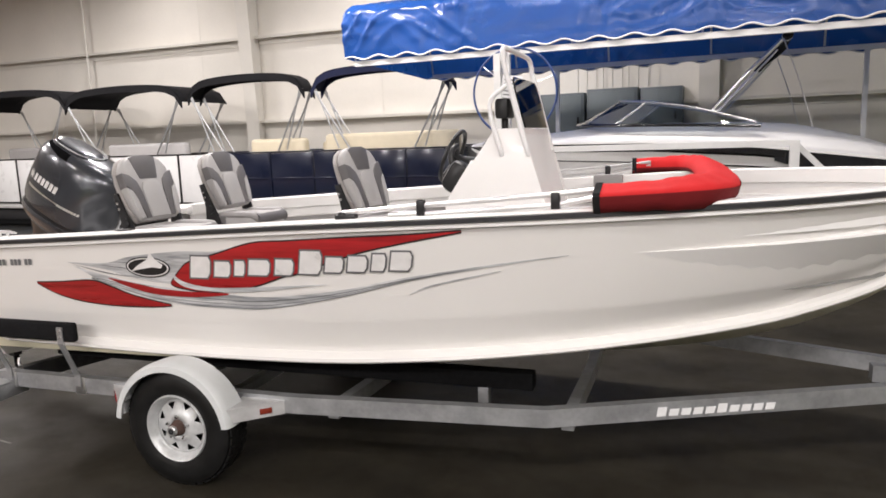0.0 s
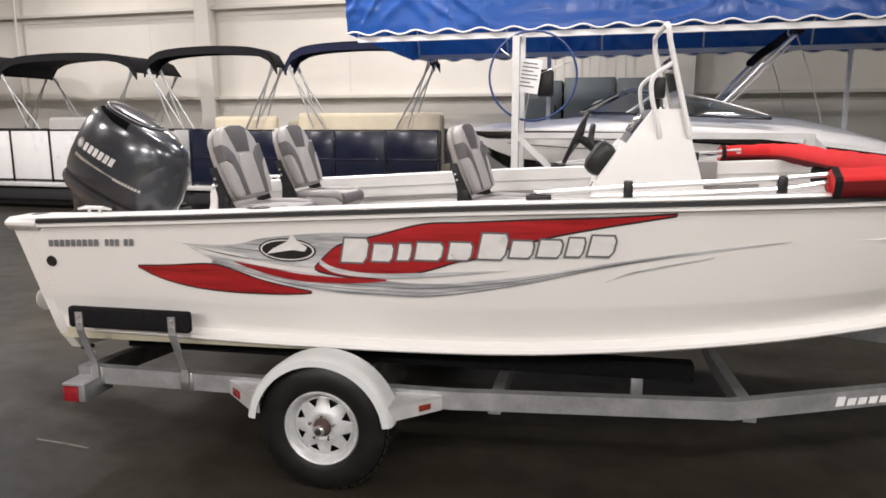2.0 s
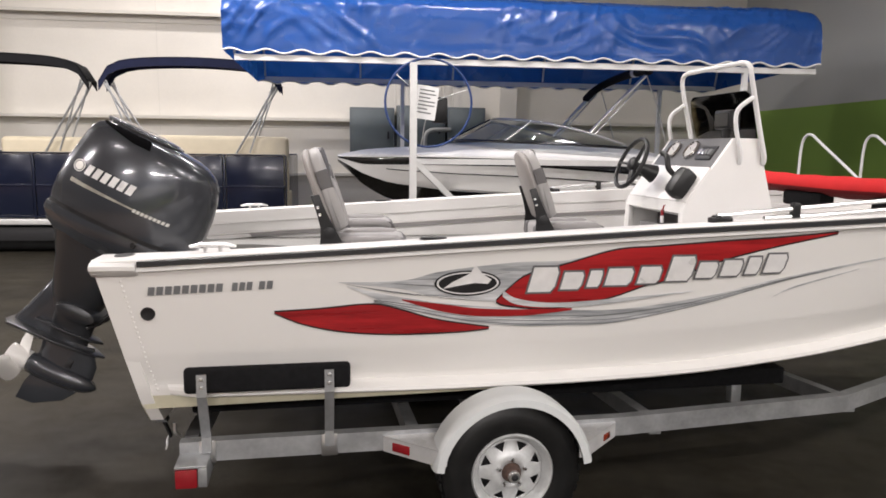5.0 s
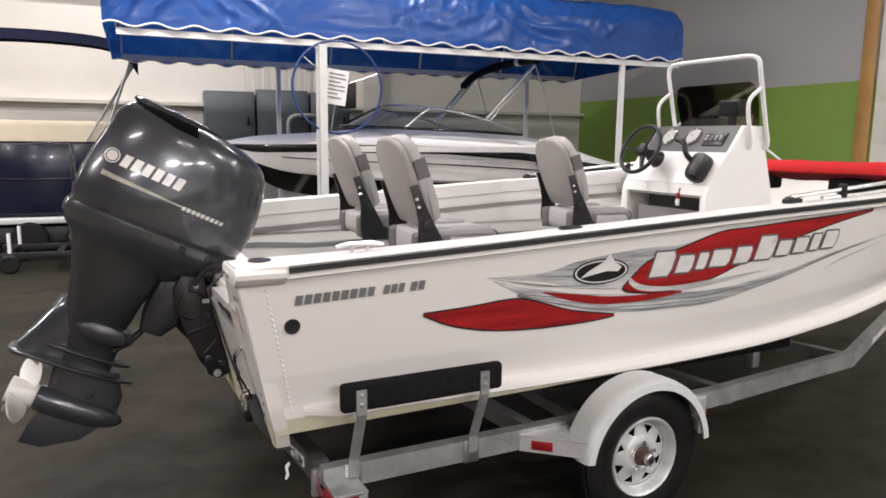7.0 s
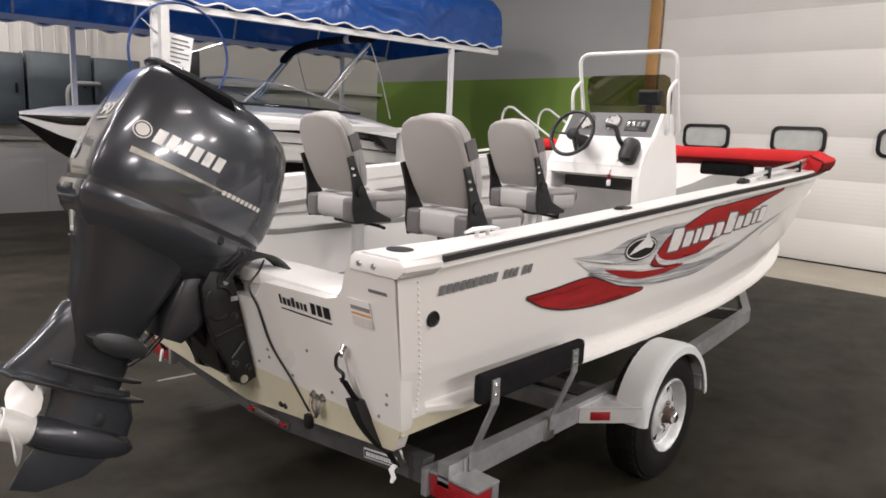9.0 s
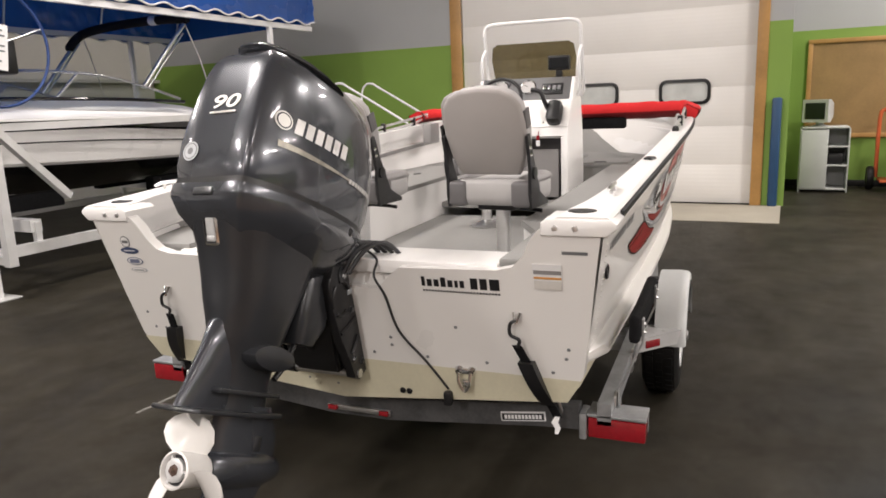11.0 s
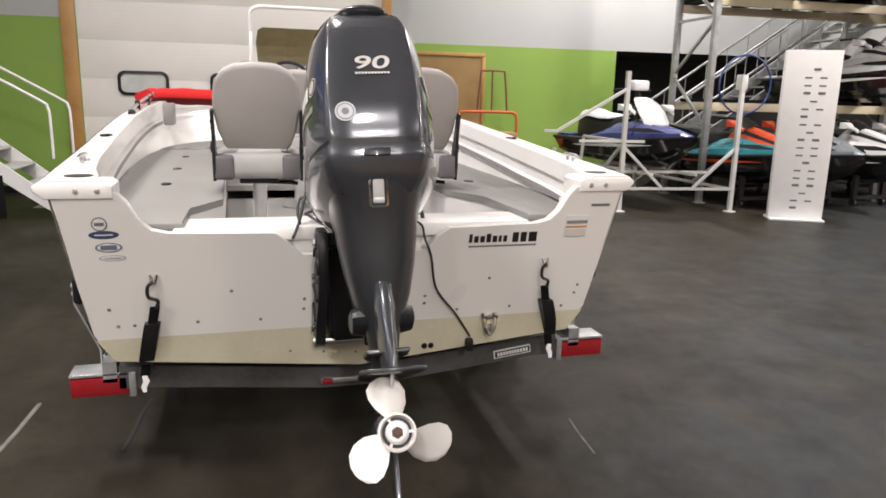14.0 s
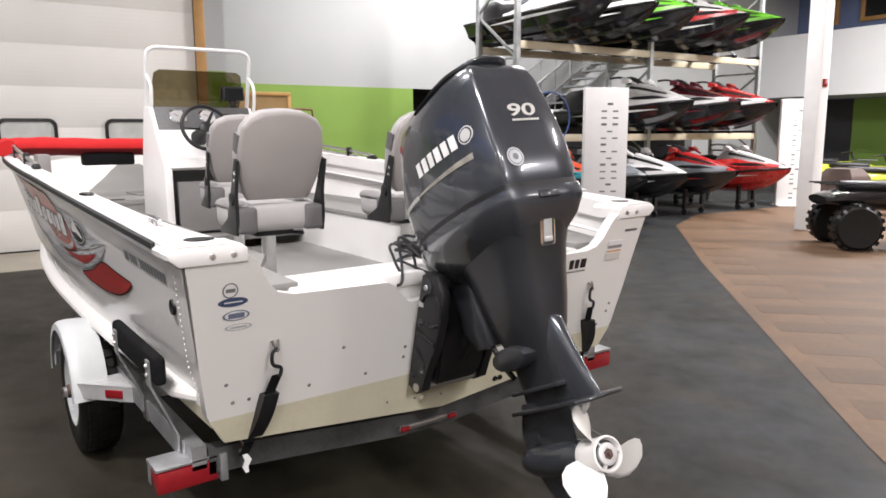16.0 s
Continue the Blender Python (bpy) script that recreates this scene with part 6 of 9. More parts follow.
def seat_outline(w, h, top=1.0, n=9):
    """A backrest: straight lower sides and a round shoulder."""
    r = w * 0.5
    pts = [(-w * 0.355, 0), (w * 0.355, 0), (w * 0.395, h * 0.05), (w * 0.455, h * 0.22), (w * 0.498, h * 0.47)]
    for k in range(n):
        a = math.pi * k / (n - 1)
        cx, sx = math.cos(a), math.sin(a)
        pts.append((math.copysign(abs(cx) ** 0.72, cx) * w * 0.495, h * 0.60 + (h * 0.40) * sx ** 0.72))
    return pts + [(-w * 0.498, h * 0.47), (-w * 0.455, h * 0.22), (-w * 0.395, h * 0.05)]


# local frame: +x forward, origin under the pedestal at the sole; lean of the back 12 degrees
BACKM = pose(-0.13, 0, 0.525, 0, -19, 0)
o = seat_outline(0.42, 0.44)
def slab(outline, x0, x1, inset, m):
    cy, cz = 0.0, 0.22
    rr = []
    for x, s in ((x0, 1 - inset * 1.6), (x0 + 0.008, 1 - inset * 0.5), (x0 + 0.02, 1.0), (x1 - 0.02, 1.0), (x1 - 0.006, 1 - inset * 0.6), (x1, 1 - inset * 2)):
        rr.append([m @ Vector((x, cy + (p[0] - cy) * s, cz + (p[1] - cz) * s)) for p in outline])
    return rr
bm = B()
loft(bm, slab(o, -0.035, 0.005, 0.05, BACKM))
back = part("backrest", bm, M_SHELL, seat, "taupe padded backrest shell", smooth=55)
bm = B()
loft(bm, slab([(p[0] * 0.97, p[1] * 0.985) for p in o], 0.0, 0.062, 0.05, BACKM))
part("back_pad", bm, M_VINYL, back, "light grey back pad", smooth=55)
bm = B()
prism(bm, [(-0.072, 0.268), (0.072, 0.268), (0.088, 0.33), (0.108, 0.41), (0.06, 0.427), (-0.06, 0.427), (-0.108, 0.41), (-0.088, 0.33)], "x", 0.05, 0.0665, 0.006, m=BACKM)
part("headrest_panel", bm, M_VINYL_D, back, "charcoal head panel")
bm = B()
prism(bm, [(-0.078, 0.012), (0.078, 0.012), (0.086, 0.20), (0.066, 0.245), (0.03, 0.258), (-0.03, 0.258), (-0.066, 0.245), (-0.086, 0.20)], "x", 0.05, 0.074, 0.010, m=BACKM)
part("lumbar_panel", bm, M_VINYL, back, "light grey lumbar pad")
for s in (-1, 1):
    bm = B()
    prism(bm, [(s * p, q) for p, q in ((0.205, 0.315), (0.155, 0.30), (0.108, 0.255), (0.093, 0.19), (0.085, 0.012), (0.128, 0.012), (0.138, 0.13), (0.160, 0.20), (0.206, 0.225))], "x", 0.006, 0.069, 0.006, m=BACKM)
    part("side_panel", bm, M_VINYL_D, back, "charcoal curved side band")
    bm = B()
    prism(bm, [(s * p, q) for p, q in ((0.206, 0.222), (0.165, 0.192), (0.146, 0.13), (0.136, 0.014), (0.165, 0.014), (0.194, 0.10))], "x", 0.03, 0.072, 0.008, m=BACKM)
    part("bolster_pad", bm, M_VINYL, back, "light grey side pad")
bm = B()
rr = []
so = rounded(0.42, 0.42, 0.09, 5)
for z, s in ((0.37, 0.86), (0.385, 0.97), (0.41, 1.0), (0.455, 1.0), (0.475, 0.95), (0.482, 0.85)):
    rr.append([(0.015 + p[0] * s, p[1] * s, z + (0.02 * (p[0] / 0.21) ** 2 if z > 0.45 else 0)) for p in so])
loft(bm, rr)
cush = part("seat_cushion", bm, M_VINYL, seat, "light grey seat cushion", smooth=55)
for s in (-1, 1):
    bm = B()
    rr = []
    for x, w, z in ((-0.15, 0.02, 0.475), (-0.08, 0.05, 0.495), (0.08, 0.058, 0.50), (0.18, 0.05, 0.495), (0.215, 0.02, 0.47)):
        rr.append([(x, s * 0.16 + w * math.cos(a), z - 0.012 + 0.03 * math.sin(a)) for a in (2 * math.pi * k / 10 for k in range(10))])
    loft(bm, rr)
    part("bolster", bm, M_VINYL_M, cush, "mid grey side bolster", smooth=60)
bm = B()
rr = [[(0.19 + 0.05 * math.cos(a), y, 0.455 + 0.045 * math.sin(a)) for a in (2 * math.pi * k / 12 for k in range(12))] for y in (-0.17, -0.16, 0.0, 0.16, 0.17)]
loft(bm, rr)
part("front_roll", bm, M_VINYL_D, cush, "charcoal front roll", smooth=60)
for s in (-1, 1):
    bm = B()
    box(bm, -0.205, -0.03, s * 0.165 - 0.05, s * 0.165 + 0.05, 0.366, 0.492, 0.02, seg=3)
    part("rear_corner", bm, M_VINYL_D, cush, "charcoal rear corner panel", smooth=60)
for s in (-1, 1):
    bm = B()
    prism(bm, [(-0.245, 0.71), (-0.205, 0.72), (-0.17, 0.62), (-0.13, 0.55), (-0.07, 0.43), (0.06, 0.375), (0.06, 0.355), (-0.19, 0.36), (-0.205, 0.43), (-0.195, 0.55), (-0.215, 0.62)], "y", s * 0.214 - 0.008, s * 0.214 + 0.008, 0.004)
    hinge = part("hinge_arm", bm, M_BLACKP, seat, "black plastic folding hinge arm")
    for z in (0.62, 0.655):
        bm = B()
        lathe(bm, [(0.001, 0.005), (0.008, 0.004), (0.01, 0)], pose(-0.212 - (z - 0.655) * 0.3, s * 0.222, z, -90 * s, 0, 0), 8)
        part("bolt", bm, M_CHROME, hinge)
    bm = B()
    lathe(bm, [(0.03, 0.0), (0.03, 0.008), (0.01, 0.012), (0.001, 0.012)], pose(-0.155, s * 0.222, 0.53, -90 * s, 0, 0), 14)
    part("pivot", bm, M_BLACKP, hinge, "round hinge pivot")
bm = B()
box(bm, -0.10, 0.12, -0.1, 0.1, 0.335, 0.37, 0.01)
tube(bm, [(0.02, 0.05, 0.335), (0.03, -0.16, 0.325), (0.03, -0.2, 0.32)], 0.01, 8)
part("swivel", bm, M_BLACKP, seat, "black swivel plate with lever")
bm = B()
lathe(bm, [(0.12, 0.0), (0.12, 0.006), (0.1, 0.018), (0.05, 0.03), (0.036, 0.04), (0.036, 0.335)], pose(0, 0, 0), 24)
part("pedestal", bm, M_ALU, seat, "satin aluminium pedestal with round base")
seat.matrix_basis = pose(-3.105, 3.79, 0.76, 0, 0, -4)
copy_thing(seat, pose(-3.085, 4.615, 0.76, 0, 0, -3))
copy_thing(seat, pose(-1.82, 4.30, 0.765, 0, 0, -8))

# ---- helm console (part of the boat) ----
CY0, CY1 = 3.84, 4.60
console = thing("helm_console", pose(-0.96, 4.22, 0.86), "white moulded centre helm console with grab rail and smoked windshield", "console")
for y in (CY0, CY1):
    bm = B()
    s = 1 if y == CY0 else -1
    prism(bm, [(-1.268, 0.86), (-1.266, 1.10), (-1.262, 1.375), (-1.101, 1.60), (-0.966, 1.79), (-0.803, 1.79), (-0.683, 1.36), (-0.622, 0.86)], "y", y - s * 0.005, y + s * 0.03, 0.01)
    part("side_panel", bm, M_WHITE, console, "white console side", True)
def face(name, a, b, y0, y1, t, material, label, parent=None, bev=0.006):
    """A panel across the console between two profile points."""
    a, b = Vector((a[0], 0, a[1])), Vector((b[0], 0, b[1]))
    d = (b - a).normalized()
    n = Vector((d.z, 0, -d.x)) * t
    bm = B()
    vs = [p for p in (a, b, b + n, a + n)]
    prism(bm, [(p.x, p.z) for p in vs], "y", y0, y1, bev)
    return part(name, bm, material, parent or console, label, True)
face("front_panel", (-0.63, 0.86), (-0.69, 1.36), CY0, CY1, -0.03, M_WHITE, "white console front")
face("front_panel", (-0.69, 1.36), (-0.81, 1.78), CY0, CY1, -0.03, M_WHITE, "white console front")
face("top_panel", (-0.95, 1.785), (-0.80, 1.785), CY0, CY1, 0.03, M_WHITE, "white console top")
dash = face("dash_panel", (-0.95, 1.78), (-1.08, 1.60), CY0 + 0.02, CY1 - 0.02, 0.02, M_DASH, "charcoal instrument dash")
low = face("lower_dash", (-1.08, 1.605), (-1.215, 1.405), CY0, CY1, 0.03, M_WHITE, "white lower dash")
face("kick_panel", (-1.215, 1.41), (-1.235, 1.345), CY0, CY1, 0.03, M_WHITE, "white panel above the locker opening")
face("locker_wall", (-1.02, 1.34), (-1.02, 0.87), CY0 + 0.03, CY1 - 0.03, 0.02, M_VINYL_D, "dark open locker interior")
face("locker_shelf", (-1.22, 1.345), (-1.02, 1.345), CY0 + 0.03, CY1 - 0.03, 0.01, M_WHITE, "locker top")
for y in (CY0, CY1 - 0.05):
    bm = B()
    box(bm, -1.26, -1.22, y, y + 0.05, 0.86, 1.36, 0.008)
    part("locker_stile", bm, M_WHITE, console, "white locker frame", True)
bm = B()
box(bm, -1.20, -1.17, 3.92, 4.50, 0.88, 1.25, 0.008)
part("cooler_door", bm, M_VINYL_M, console, "grey panel in the locker opening", True)
DM = Matrix.Translation((-1.015, 0, 1.69)) @ pose(0, 0, 0, 0, -54, 0)     # local z out of the dash, local x up along it
for y, x in ((4.42, 0.02), (4.20, 0.02)):
    bm = B()
    mm = DM @ Matrix.Translation((x, y, 0.018))
    lathe(bm, [(0.062, -0.02), (0.066, 0.012), (0.058, 0.02), (0.052, 0.012)], mm, 28, ends=False)
    bez = part("gauge", bm, M_CHROME, console, "round gauge with chrome bezel", True)
    bm = B()
    lathe(bm, [(0.054, 0.012), (0.001, 0.012)], mm, 24, ends=False)
    part("dial", bm, M_VINYL, bez, "pale grey gauge dial", True, smooth=0)
    bm = B()
    box(bm, -0.002, 0.035, -0.002, 0.002, 0.013, 0.015, m=mm @ Matrix.Rotation(1.0, 4, "Z"))
    part("needle", bm, M_INK, bez, "", True)
bm = B()
box(bm, -0.05, 0.05, 3.92, 4.09, 0.015, 0.03, 0.006, m=DM)
sw = part("switch_panel", bm, M_BLACKP, console, "black switch panel", True)
for k in range(4):
    bm = B()
    box(bm, -0.02, 0.02, 3.935 + k * 0.038, 3.96 + k * 0.038, 0.028, 0.042, 0.003, m=DM)
    part("rocker_switch", bm, M_CHROME if k > 1 else M_DKDEC, sw, "", True)
# steering wheel on the lower dash
SW = Matrix.Translation((-1.36, 4.33, 1.635)) @ pose(0, 0, 0, 0, -66, 0)
bm = B()
n = 36
rings = [[SW @ Vector(((0.165 + 0.014 * math.cos(b)) * math.cos(a), (0.165 + 0.014 * math.cos(b)) * math.sin(a), 0.014 * math.sin(b))) for b in (2 * math.pi * j / 8 for j in range(8))] for a in (2 * math.pi * k / n for k in range(n + 1))]
loft(bm, rings, cap=False)
wheel_o = part("steering_wheel", bm, M_BLACKP, console, "black steering wheel", True, smooth=60)
for a in (90, 210, 330):
    bm = B()
    tube(bm, [SW @ Vector((0.03 * math.cos(radians(a)), 0.03 * math.sin(radians(a)), -0.02)), SW @ Vector((0.162 * math.cos(radians(a)), 0.162 * math.sin(radians(a)), 0))], [0.02, 0.012], 8, flat=0.5)
    part("spoke", bm, M_BLACKP, wheel_o, "", True)
bm = B()
lathe(bm, [(0.045, -0.02), (0.045, 0.0), (0.03, 0.012), (0.001, 0.014)], SW, 20, ends=False)
lathe(bm, [(0.06, -0.17), (0.045, -0.12), (0.025, -0.05), (0.025, -0.01)], SW, 16)
part("hub", bm, M_BLACKP, wheel_o, "black hub and column", True)
# throttle control on the starboard side of the face
bm = B()
box(bm, -0.105, 0.085, 3.885, 4.005, 0.0, 0.125, 0.045, m=Matrix.Translation((-1.165, 0, 1.50)) @ pose(0, 0, 0, 0, -57, 0))
thr = part("throttle_box", bm, M_BLACKP, console, "black throttle control", True)
bm = B()
tube(bm, arc([(-1.22, 4.0, 1.56), (-1.27, 4.01, 1.61), (-1.27, 4.04, 1.68), (-1.265, 4.11, 1.70)]), 0.017, 10)
part("throttle_lever", bm, M_BLACKP, thr, "black throttle lever", True)
bm = B()
box(bm, -1.275, -1.262, 4.05, 4.075, 1.325, 1.36, 0.004)
tube(bm, [(-1.268, 4.06, 1.36), (-1.26, 4.06, 1.385), (-1.235, 4.06, 1.395)], 0.004, 6)
tag = part("kill_switch_tag", bm, M_LENS, console, "red safety switch lanyard and tag", True)
bm = B()
box(bm, -1.275, -1.262, 4.048, 4.077, 1.28, 1.323, 0.004)
part("tag_end", bm, M_WTRIM, tag, "white end of the tag", True)
for dy in (0.03, 0.065):
    bm = B()
    lathe(bm, [(0.014, 0), (0.014, 0.008), (0.001, 0.01)], Matrix.Translation((-1.21, 4.06 - dy, 1.45)) @ pose(0, 0, 0, 0, -57, 0), 12, ends=False)
    part("key_socket", bm, M_CHROME, console, "", True)
# grab rail and windshield
for y in (3.81, 4.585):
    bm = B()
    tube(bm, arc([(-0.775, y + 0.022 * (1 if y < 4 else -1), 1.645), (-0.785, y, 1.69), (-0.815, y, 1.8), (-0.87, y, 2.02), (-0.90, y, 2.14)], 3), 0.0145, 10)
    rail = part("grab_rail", bm, M_WTRIM, console, "white tubular grab rail", True, smooth=60)
    bm = B()
    s = 1 if y < 4 else -1
    tube(bm, arc([(-0.925, y + s * 0.022, 1.645), (-0.935, y, 1.70), (-0.975, y, 1.85), (-0.97, y, 1.95), (-0.88, y, 2.02)], 4), 0.0125, 10)
    part("rail_brace", bm, M_WTRIM, rail, "", True, smooth=60)
bm = B()
tube(bm, arc([(-0.90, 3.81, 2.14), (-0.905, 3.82, 2.19), (-0.91, 3.87, 2.218), (-0.91, 4.0, 2.222), (-0.91, 4.4, 2.222), (-0.91, 4.525, 2.218), (-0.905, 4.575, 2.19), (-0.90, 4.585, 2.14)], 4), 0.0145, 10)
part("grab_rail", bm, M_WTRIM, console, "white tubular grab rail", True, smooth=60)
bm = B()
o = [(3.87, 1.79), (4.53, 1.79), (4.545, 1.95), (4.53, 2.05), (4.49, 2.075), (3.91, 2.075), (3.87, 2.05), (3.855, 1.95)]
prism(bm, o, "x", -0.004, 0.004, m=Matrix.Translation((-0.80, 0, 1.79)) @ pose(0, 0, 0, 0, -14, 0) @ Matrix.Translation((0, 0, -1.79)))
part("windshield", bm, M_SHIELD, console, "smoked acrylic windshield", True)
# chart plotter on the console top
bm = B()
box(bm, -0.97, -0.90, 3.885, 4.055, 1.845, 1.955, 0.012)
plot = part("fish_finder", bm, M_BLACKP, console, "black fish finder display", True)
bm = B()
box(bm, -0.974, -0.969, 3.900, 4.040, 1.862, 1.938)
part("display", bm, M_SCREEN, plot, "dark display", True)
bm = B()
box(bm, -0.95, -0.92, 3.945, 3.995, 1.785, 1.85, 0.006)
part("bracket", bm, M_BLACKP, plot, "", True)

# bimini frame folded forward in a red boot
bimini = thing("folded_bimini", pose(-0.5, CL, 1.42), "folded bimini frame in a red canvas boot across the bow", "bimini top")
for side in (-1, 1):
    def G(x, dz=0.042, h=-0.05):
        return (x, CL + side * (smooth(x, T_SHEER_B) + h), smooth(x, T_SHEER_Z) + dz)
    for dz, x1 in ((0.036, -0.2), (0.058, -0.2)):
        bm = B()
        tube(bm, [G(-1.28 if dz < 0.05 else -1.52, dz), G(-1.0, dz + (0.0 if dz < 0.05 else 0.02)), G(-0.5, dz + (0.012 if dz < 0.05 else 0.035)), G(x1, dz + 0.05, -0.04)], 0.0115, 8)
        part("pole", bm, M_ALU, bimini, "polished aluminium bimini pole", True)
    for x in (-1.52, -1.12, -0.505):
        bm = B()
        c = Vector(G(x))
        box(bm, c.x - 0.02, c.x + 0.02, c.y - 0.018, c.y + 0.018, c.z - 0.03, c.z + (0.02 if x < -1.5 else 0.06), 0.008)
        if x < -1.5:
            box(bm, c.x - 0.035, c.x + 0.075, c.y - 0.02, c.y + 0.02, c.z - 0.03, c.z + 0.01, 0.006)
        part("clamp", bm, M_BLACKP, bimini, "black deck clamp", True)
# boot: a flattened sleeve in the shape of a broad U
path = [(-0.33, -1.21, 1.478), (-0.1, -1.215, 1.492), (0.06, -1.16, 1.50), (0.15, -0.95, 1.495), (0.18, -0.5, 1.49), (0.18, 0.0, 1.485), (0.18, 0.5, 1.49), (0.15, 0.95, 1.50), (0.06, 1.19, 1.50), (-0.1, 1.235, 1.50), (-0.33, 1.225, 1.495)]
cp = arc([(x, CL + h, z) for x, h, z in path], 6)
rings = []
rng = random.Random(8)
for i, p in enumerate(cp):
    d = (cp[min(i + 1, len(cp) - 1)] - cp[max(i - 1, 0)]).normalized()
    s = Vector((-d.y, d.x, 0)).normalized()
    k = min(i, len(cp) - 1 - i) / (len(cp) / 2)
    wd, ht = 0.072 + 0.03 * k, 0.050 + 0.016 * min(1, k * 2)
    wob = 1 + 0.05 * math.sin(i * 1.7) + 0.04 * math.sin(i * 0.63 + 1)
    rings.append([p + s * (wd * math.cos(a)) + Vector((0, 0, ht * math.sin(a) * wob - (0.012 * math.cos(3 * a)) )) for a in (2 * math.pi * q / 14 for q in range(14))])
bm = B()
loft(bm, rings)
boot = part("boot", bm, M_REDC, bimini, "bright red canvas storage boot", True, smooth=70)
# lower half in a darker copy of the red canvas, painting its own shade
bm = B()
loft(bm, [[c + (q - c) * 1.03 for q in (r[7:] + r[:1])] for r, c in zip(rings, cp)], closed=False, cap=False)
part("boot_underside", bm, M_RED_SHADE, boot, "underside of the boot, its shade put into a darker red", True, smooth=70)
for r in (rings[1], rings[-2]):
    c = sum(r, Vector()) / len(r)
    bm = B()
    loft(bm, [[c + (q - c) * 1.06 + Vector((dx, 0, 0)) for q in r] for dx in (-0.03, 0.0)], cap=False)
    part("end_band", bm, M_BLKSTRAP, boot, "black elastic end band", True)
# grey block under the port pole clamp
bm = B()
box(bm, -0.59, -0.385, 5.215, 5.30, 1.27, 1.45, 0.012)
part("clamp_block", bm, M_VINYL_M, bimini, "grey moulded block under the clamp", True)
for h in (-0.435, 0.435):
    bm = B()
    box(bm, 0.12, 0.24, CL + h - 0.205, CL + h + 0.205, 1.335, 1.44, 0.02)
    part("strap_pad", bm, M_CARPET_BLK, bimini, "black strap pad", True)

# ---- the canopy lift and the runabout on it ----
M_LIFT = mat("dull_aluminium_frame", (0.68, 0.68, 0.67), 0.45, 0.4, var=0.08, scale=6)
M_WFRAME = mat("white_frame_paint", (0.74, 0.74, 0.74), 0.4, var=0.04)
M_BLKCANVAS = mat("black_canvas", (0.014, 0.014, 0.016), 0.8, var=0.2, scale=8, bump=0.4, fine=300, spec=0.15)
M_NAVYCANVAS = mat("navy_canvas", (0.018, 0.022, 0.055), 0.75, var=0.15, scale=8, bump=0.4, fine=300, spec=0.15)
M_BLKGEL = mat("black_gelcoat", (0.010, 0.010, 0.011), 0.16, var=0.1, coat=0.4)
M_NAVY = mat("navy_fence_panel", (0.006, 0.0095, 0.026), 0.22, var=0.15, scale=3, coat=0.2)
M_CREAMV = mat("cream_vinyl", (0.60, 0.53, 0.39), 0.5, var=0.06, scale=6)
M_SKI_W = mat("white_plastic_body", (0.70, 0.70, 0.70), 0.3, var=0.04, coat=0.3)
M_SKI_R = mat("red_plastic_body", (0.42, 0.022, 0.022), 0.28, var=0.08, coat=0.3)
M_SKI_M = mat("maroon_plastic_body", (0.13, 0.012, 0.022), 0.28, var=0.08, coat=0.3)
M_SKI_G = mat("lime_plastic_body", (0.12, 0.42, 0.02), 0.3, var=0.08, coat=0.3)
M_SKI_T = mat("teal_plastic_body", (0.01, 0.20, 0.24), 0.3, var=0.08, coat=0.3)
M_SKI_O = mat("orange_plastic_body", (0.60, 0.07, 0.02), 0.3, var=0.08, coat=0.3)
M_SKI_B = mat("blue_plastic_body", (0.016, 0.026, 0.15), 0.3, var=0.08, coat=0.3)
M_SKI_S = mat("grey_plastic_body", (0.20, 0.22, 0.24), 0.3, var=0.08, coat=0.3)
M_YBEAM = mat("cream_rack_beam", (0.56, 0.50, 0.36), 0.5, var=0.08, scale=4)
M_ORANGE = mat("orange_tube_paint", (0.52, 0.10, 0.03), 0.45, var=0.1)
M_CARD = mat("brown_cardboard", (0.36, 0.21, 0.10), 0.8, var=0.07, scale=6)
M_PAPER = mat("brown_board_paper", (0.29, 0.18, 0.070), 0.55, var=0.14, scale=3, fine=30)
M_CAB = mat("grey_cabinet", (0.50, 0.51, 0.50), 0.5, var=0.04)
M_BLUEROPE = mat("blue_wheel_tube", (0.02, 0.05, 0.17), 0.4, var=0.1)


def bar(parent, name, a, b, w, material, label=""):
    """A square bar from a to b."""
    a, b = Vector(a), Vector(b)
    s, u = frame_of(b - a)
    bm = B()
    loft(bm, [[p + s * (w / 2 * i) + u * (w / 2 * j) for i, j in ((-1, -1), (1, -1), (1, 1), (-1, 1))] for p in (a, b)])
    return part(name, bm, material, parent, label, smooth=0)


lift = thing("boat_lift", ROOM @ pose(-0.55, 10.2, 0), "aluminium boat lift with a blue vinyl canopy", "boat lift")
LU, LV = 0.55, -10.2        # shift of plan coordinates into the lift's own frame
def L(u, v, z):
    return (u + LU, v + LV, z)
for u in (-2.72, 1.63):
    for v in (8.92, 11.66):
        bar(lift, "post", L(u, v, 0.0), L(u, v, 2.86), 0.062, M_WFRAME, "square white-coated aluminium post")
        bm = B()
        c = L(u, v, 0)
        box(bm, c[0] - 0.14, c[0] + 0.14, c[1] - 0.14, c[1] + 0.14, 0, 0.015, 0.004)
        part("foot_plate", bm, M_LIFT, lift)
for v in (8.92, 11.66):
    bar(lift, "side_beam", L(-2.72, v, 0.42), L(1.63, v, 0.42), 0.1, M_LIFT)
    bar(lift, "canopy_beam", L(-4.9, v, 2.83), L(2.6, v, 2.83), 0.07, M_WFRAME, "white canopy frame beam")
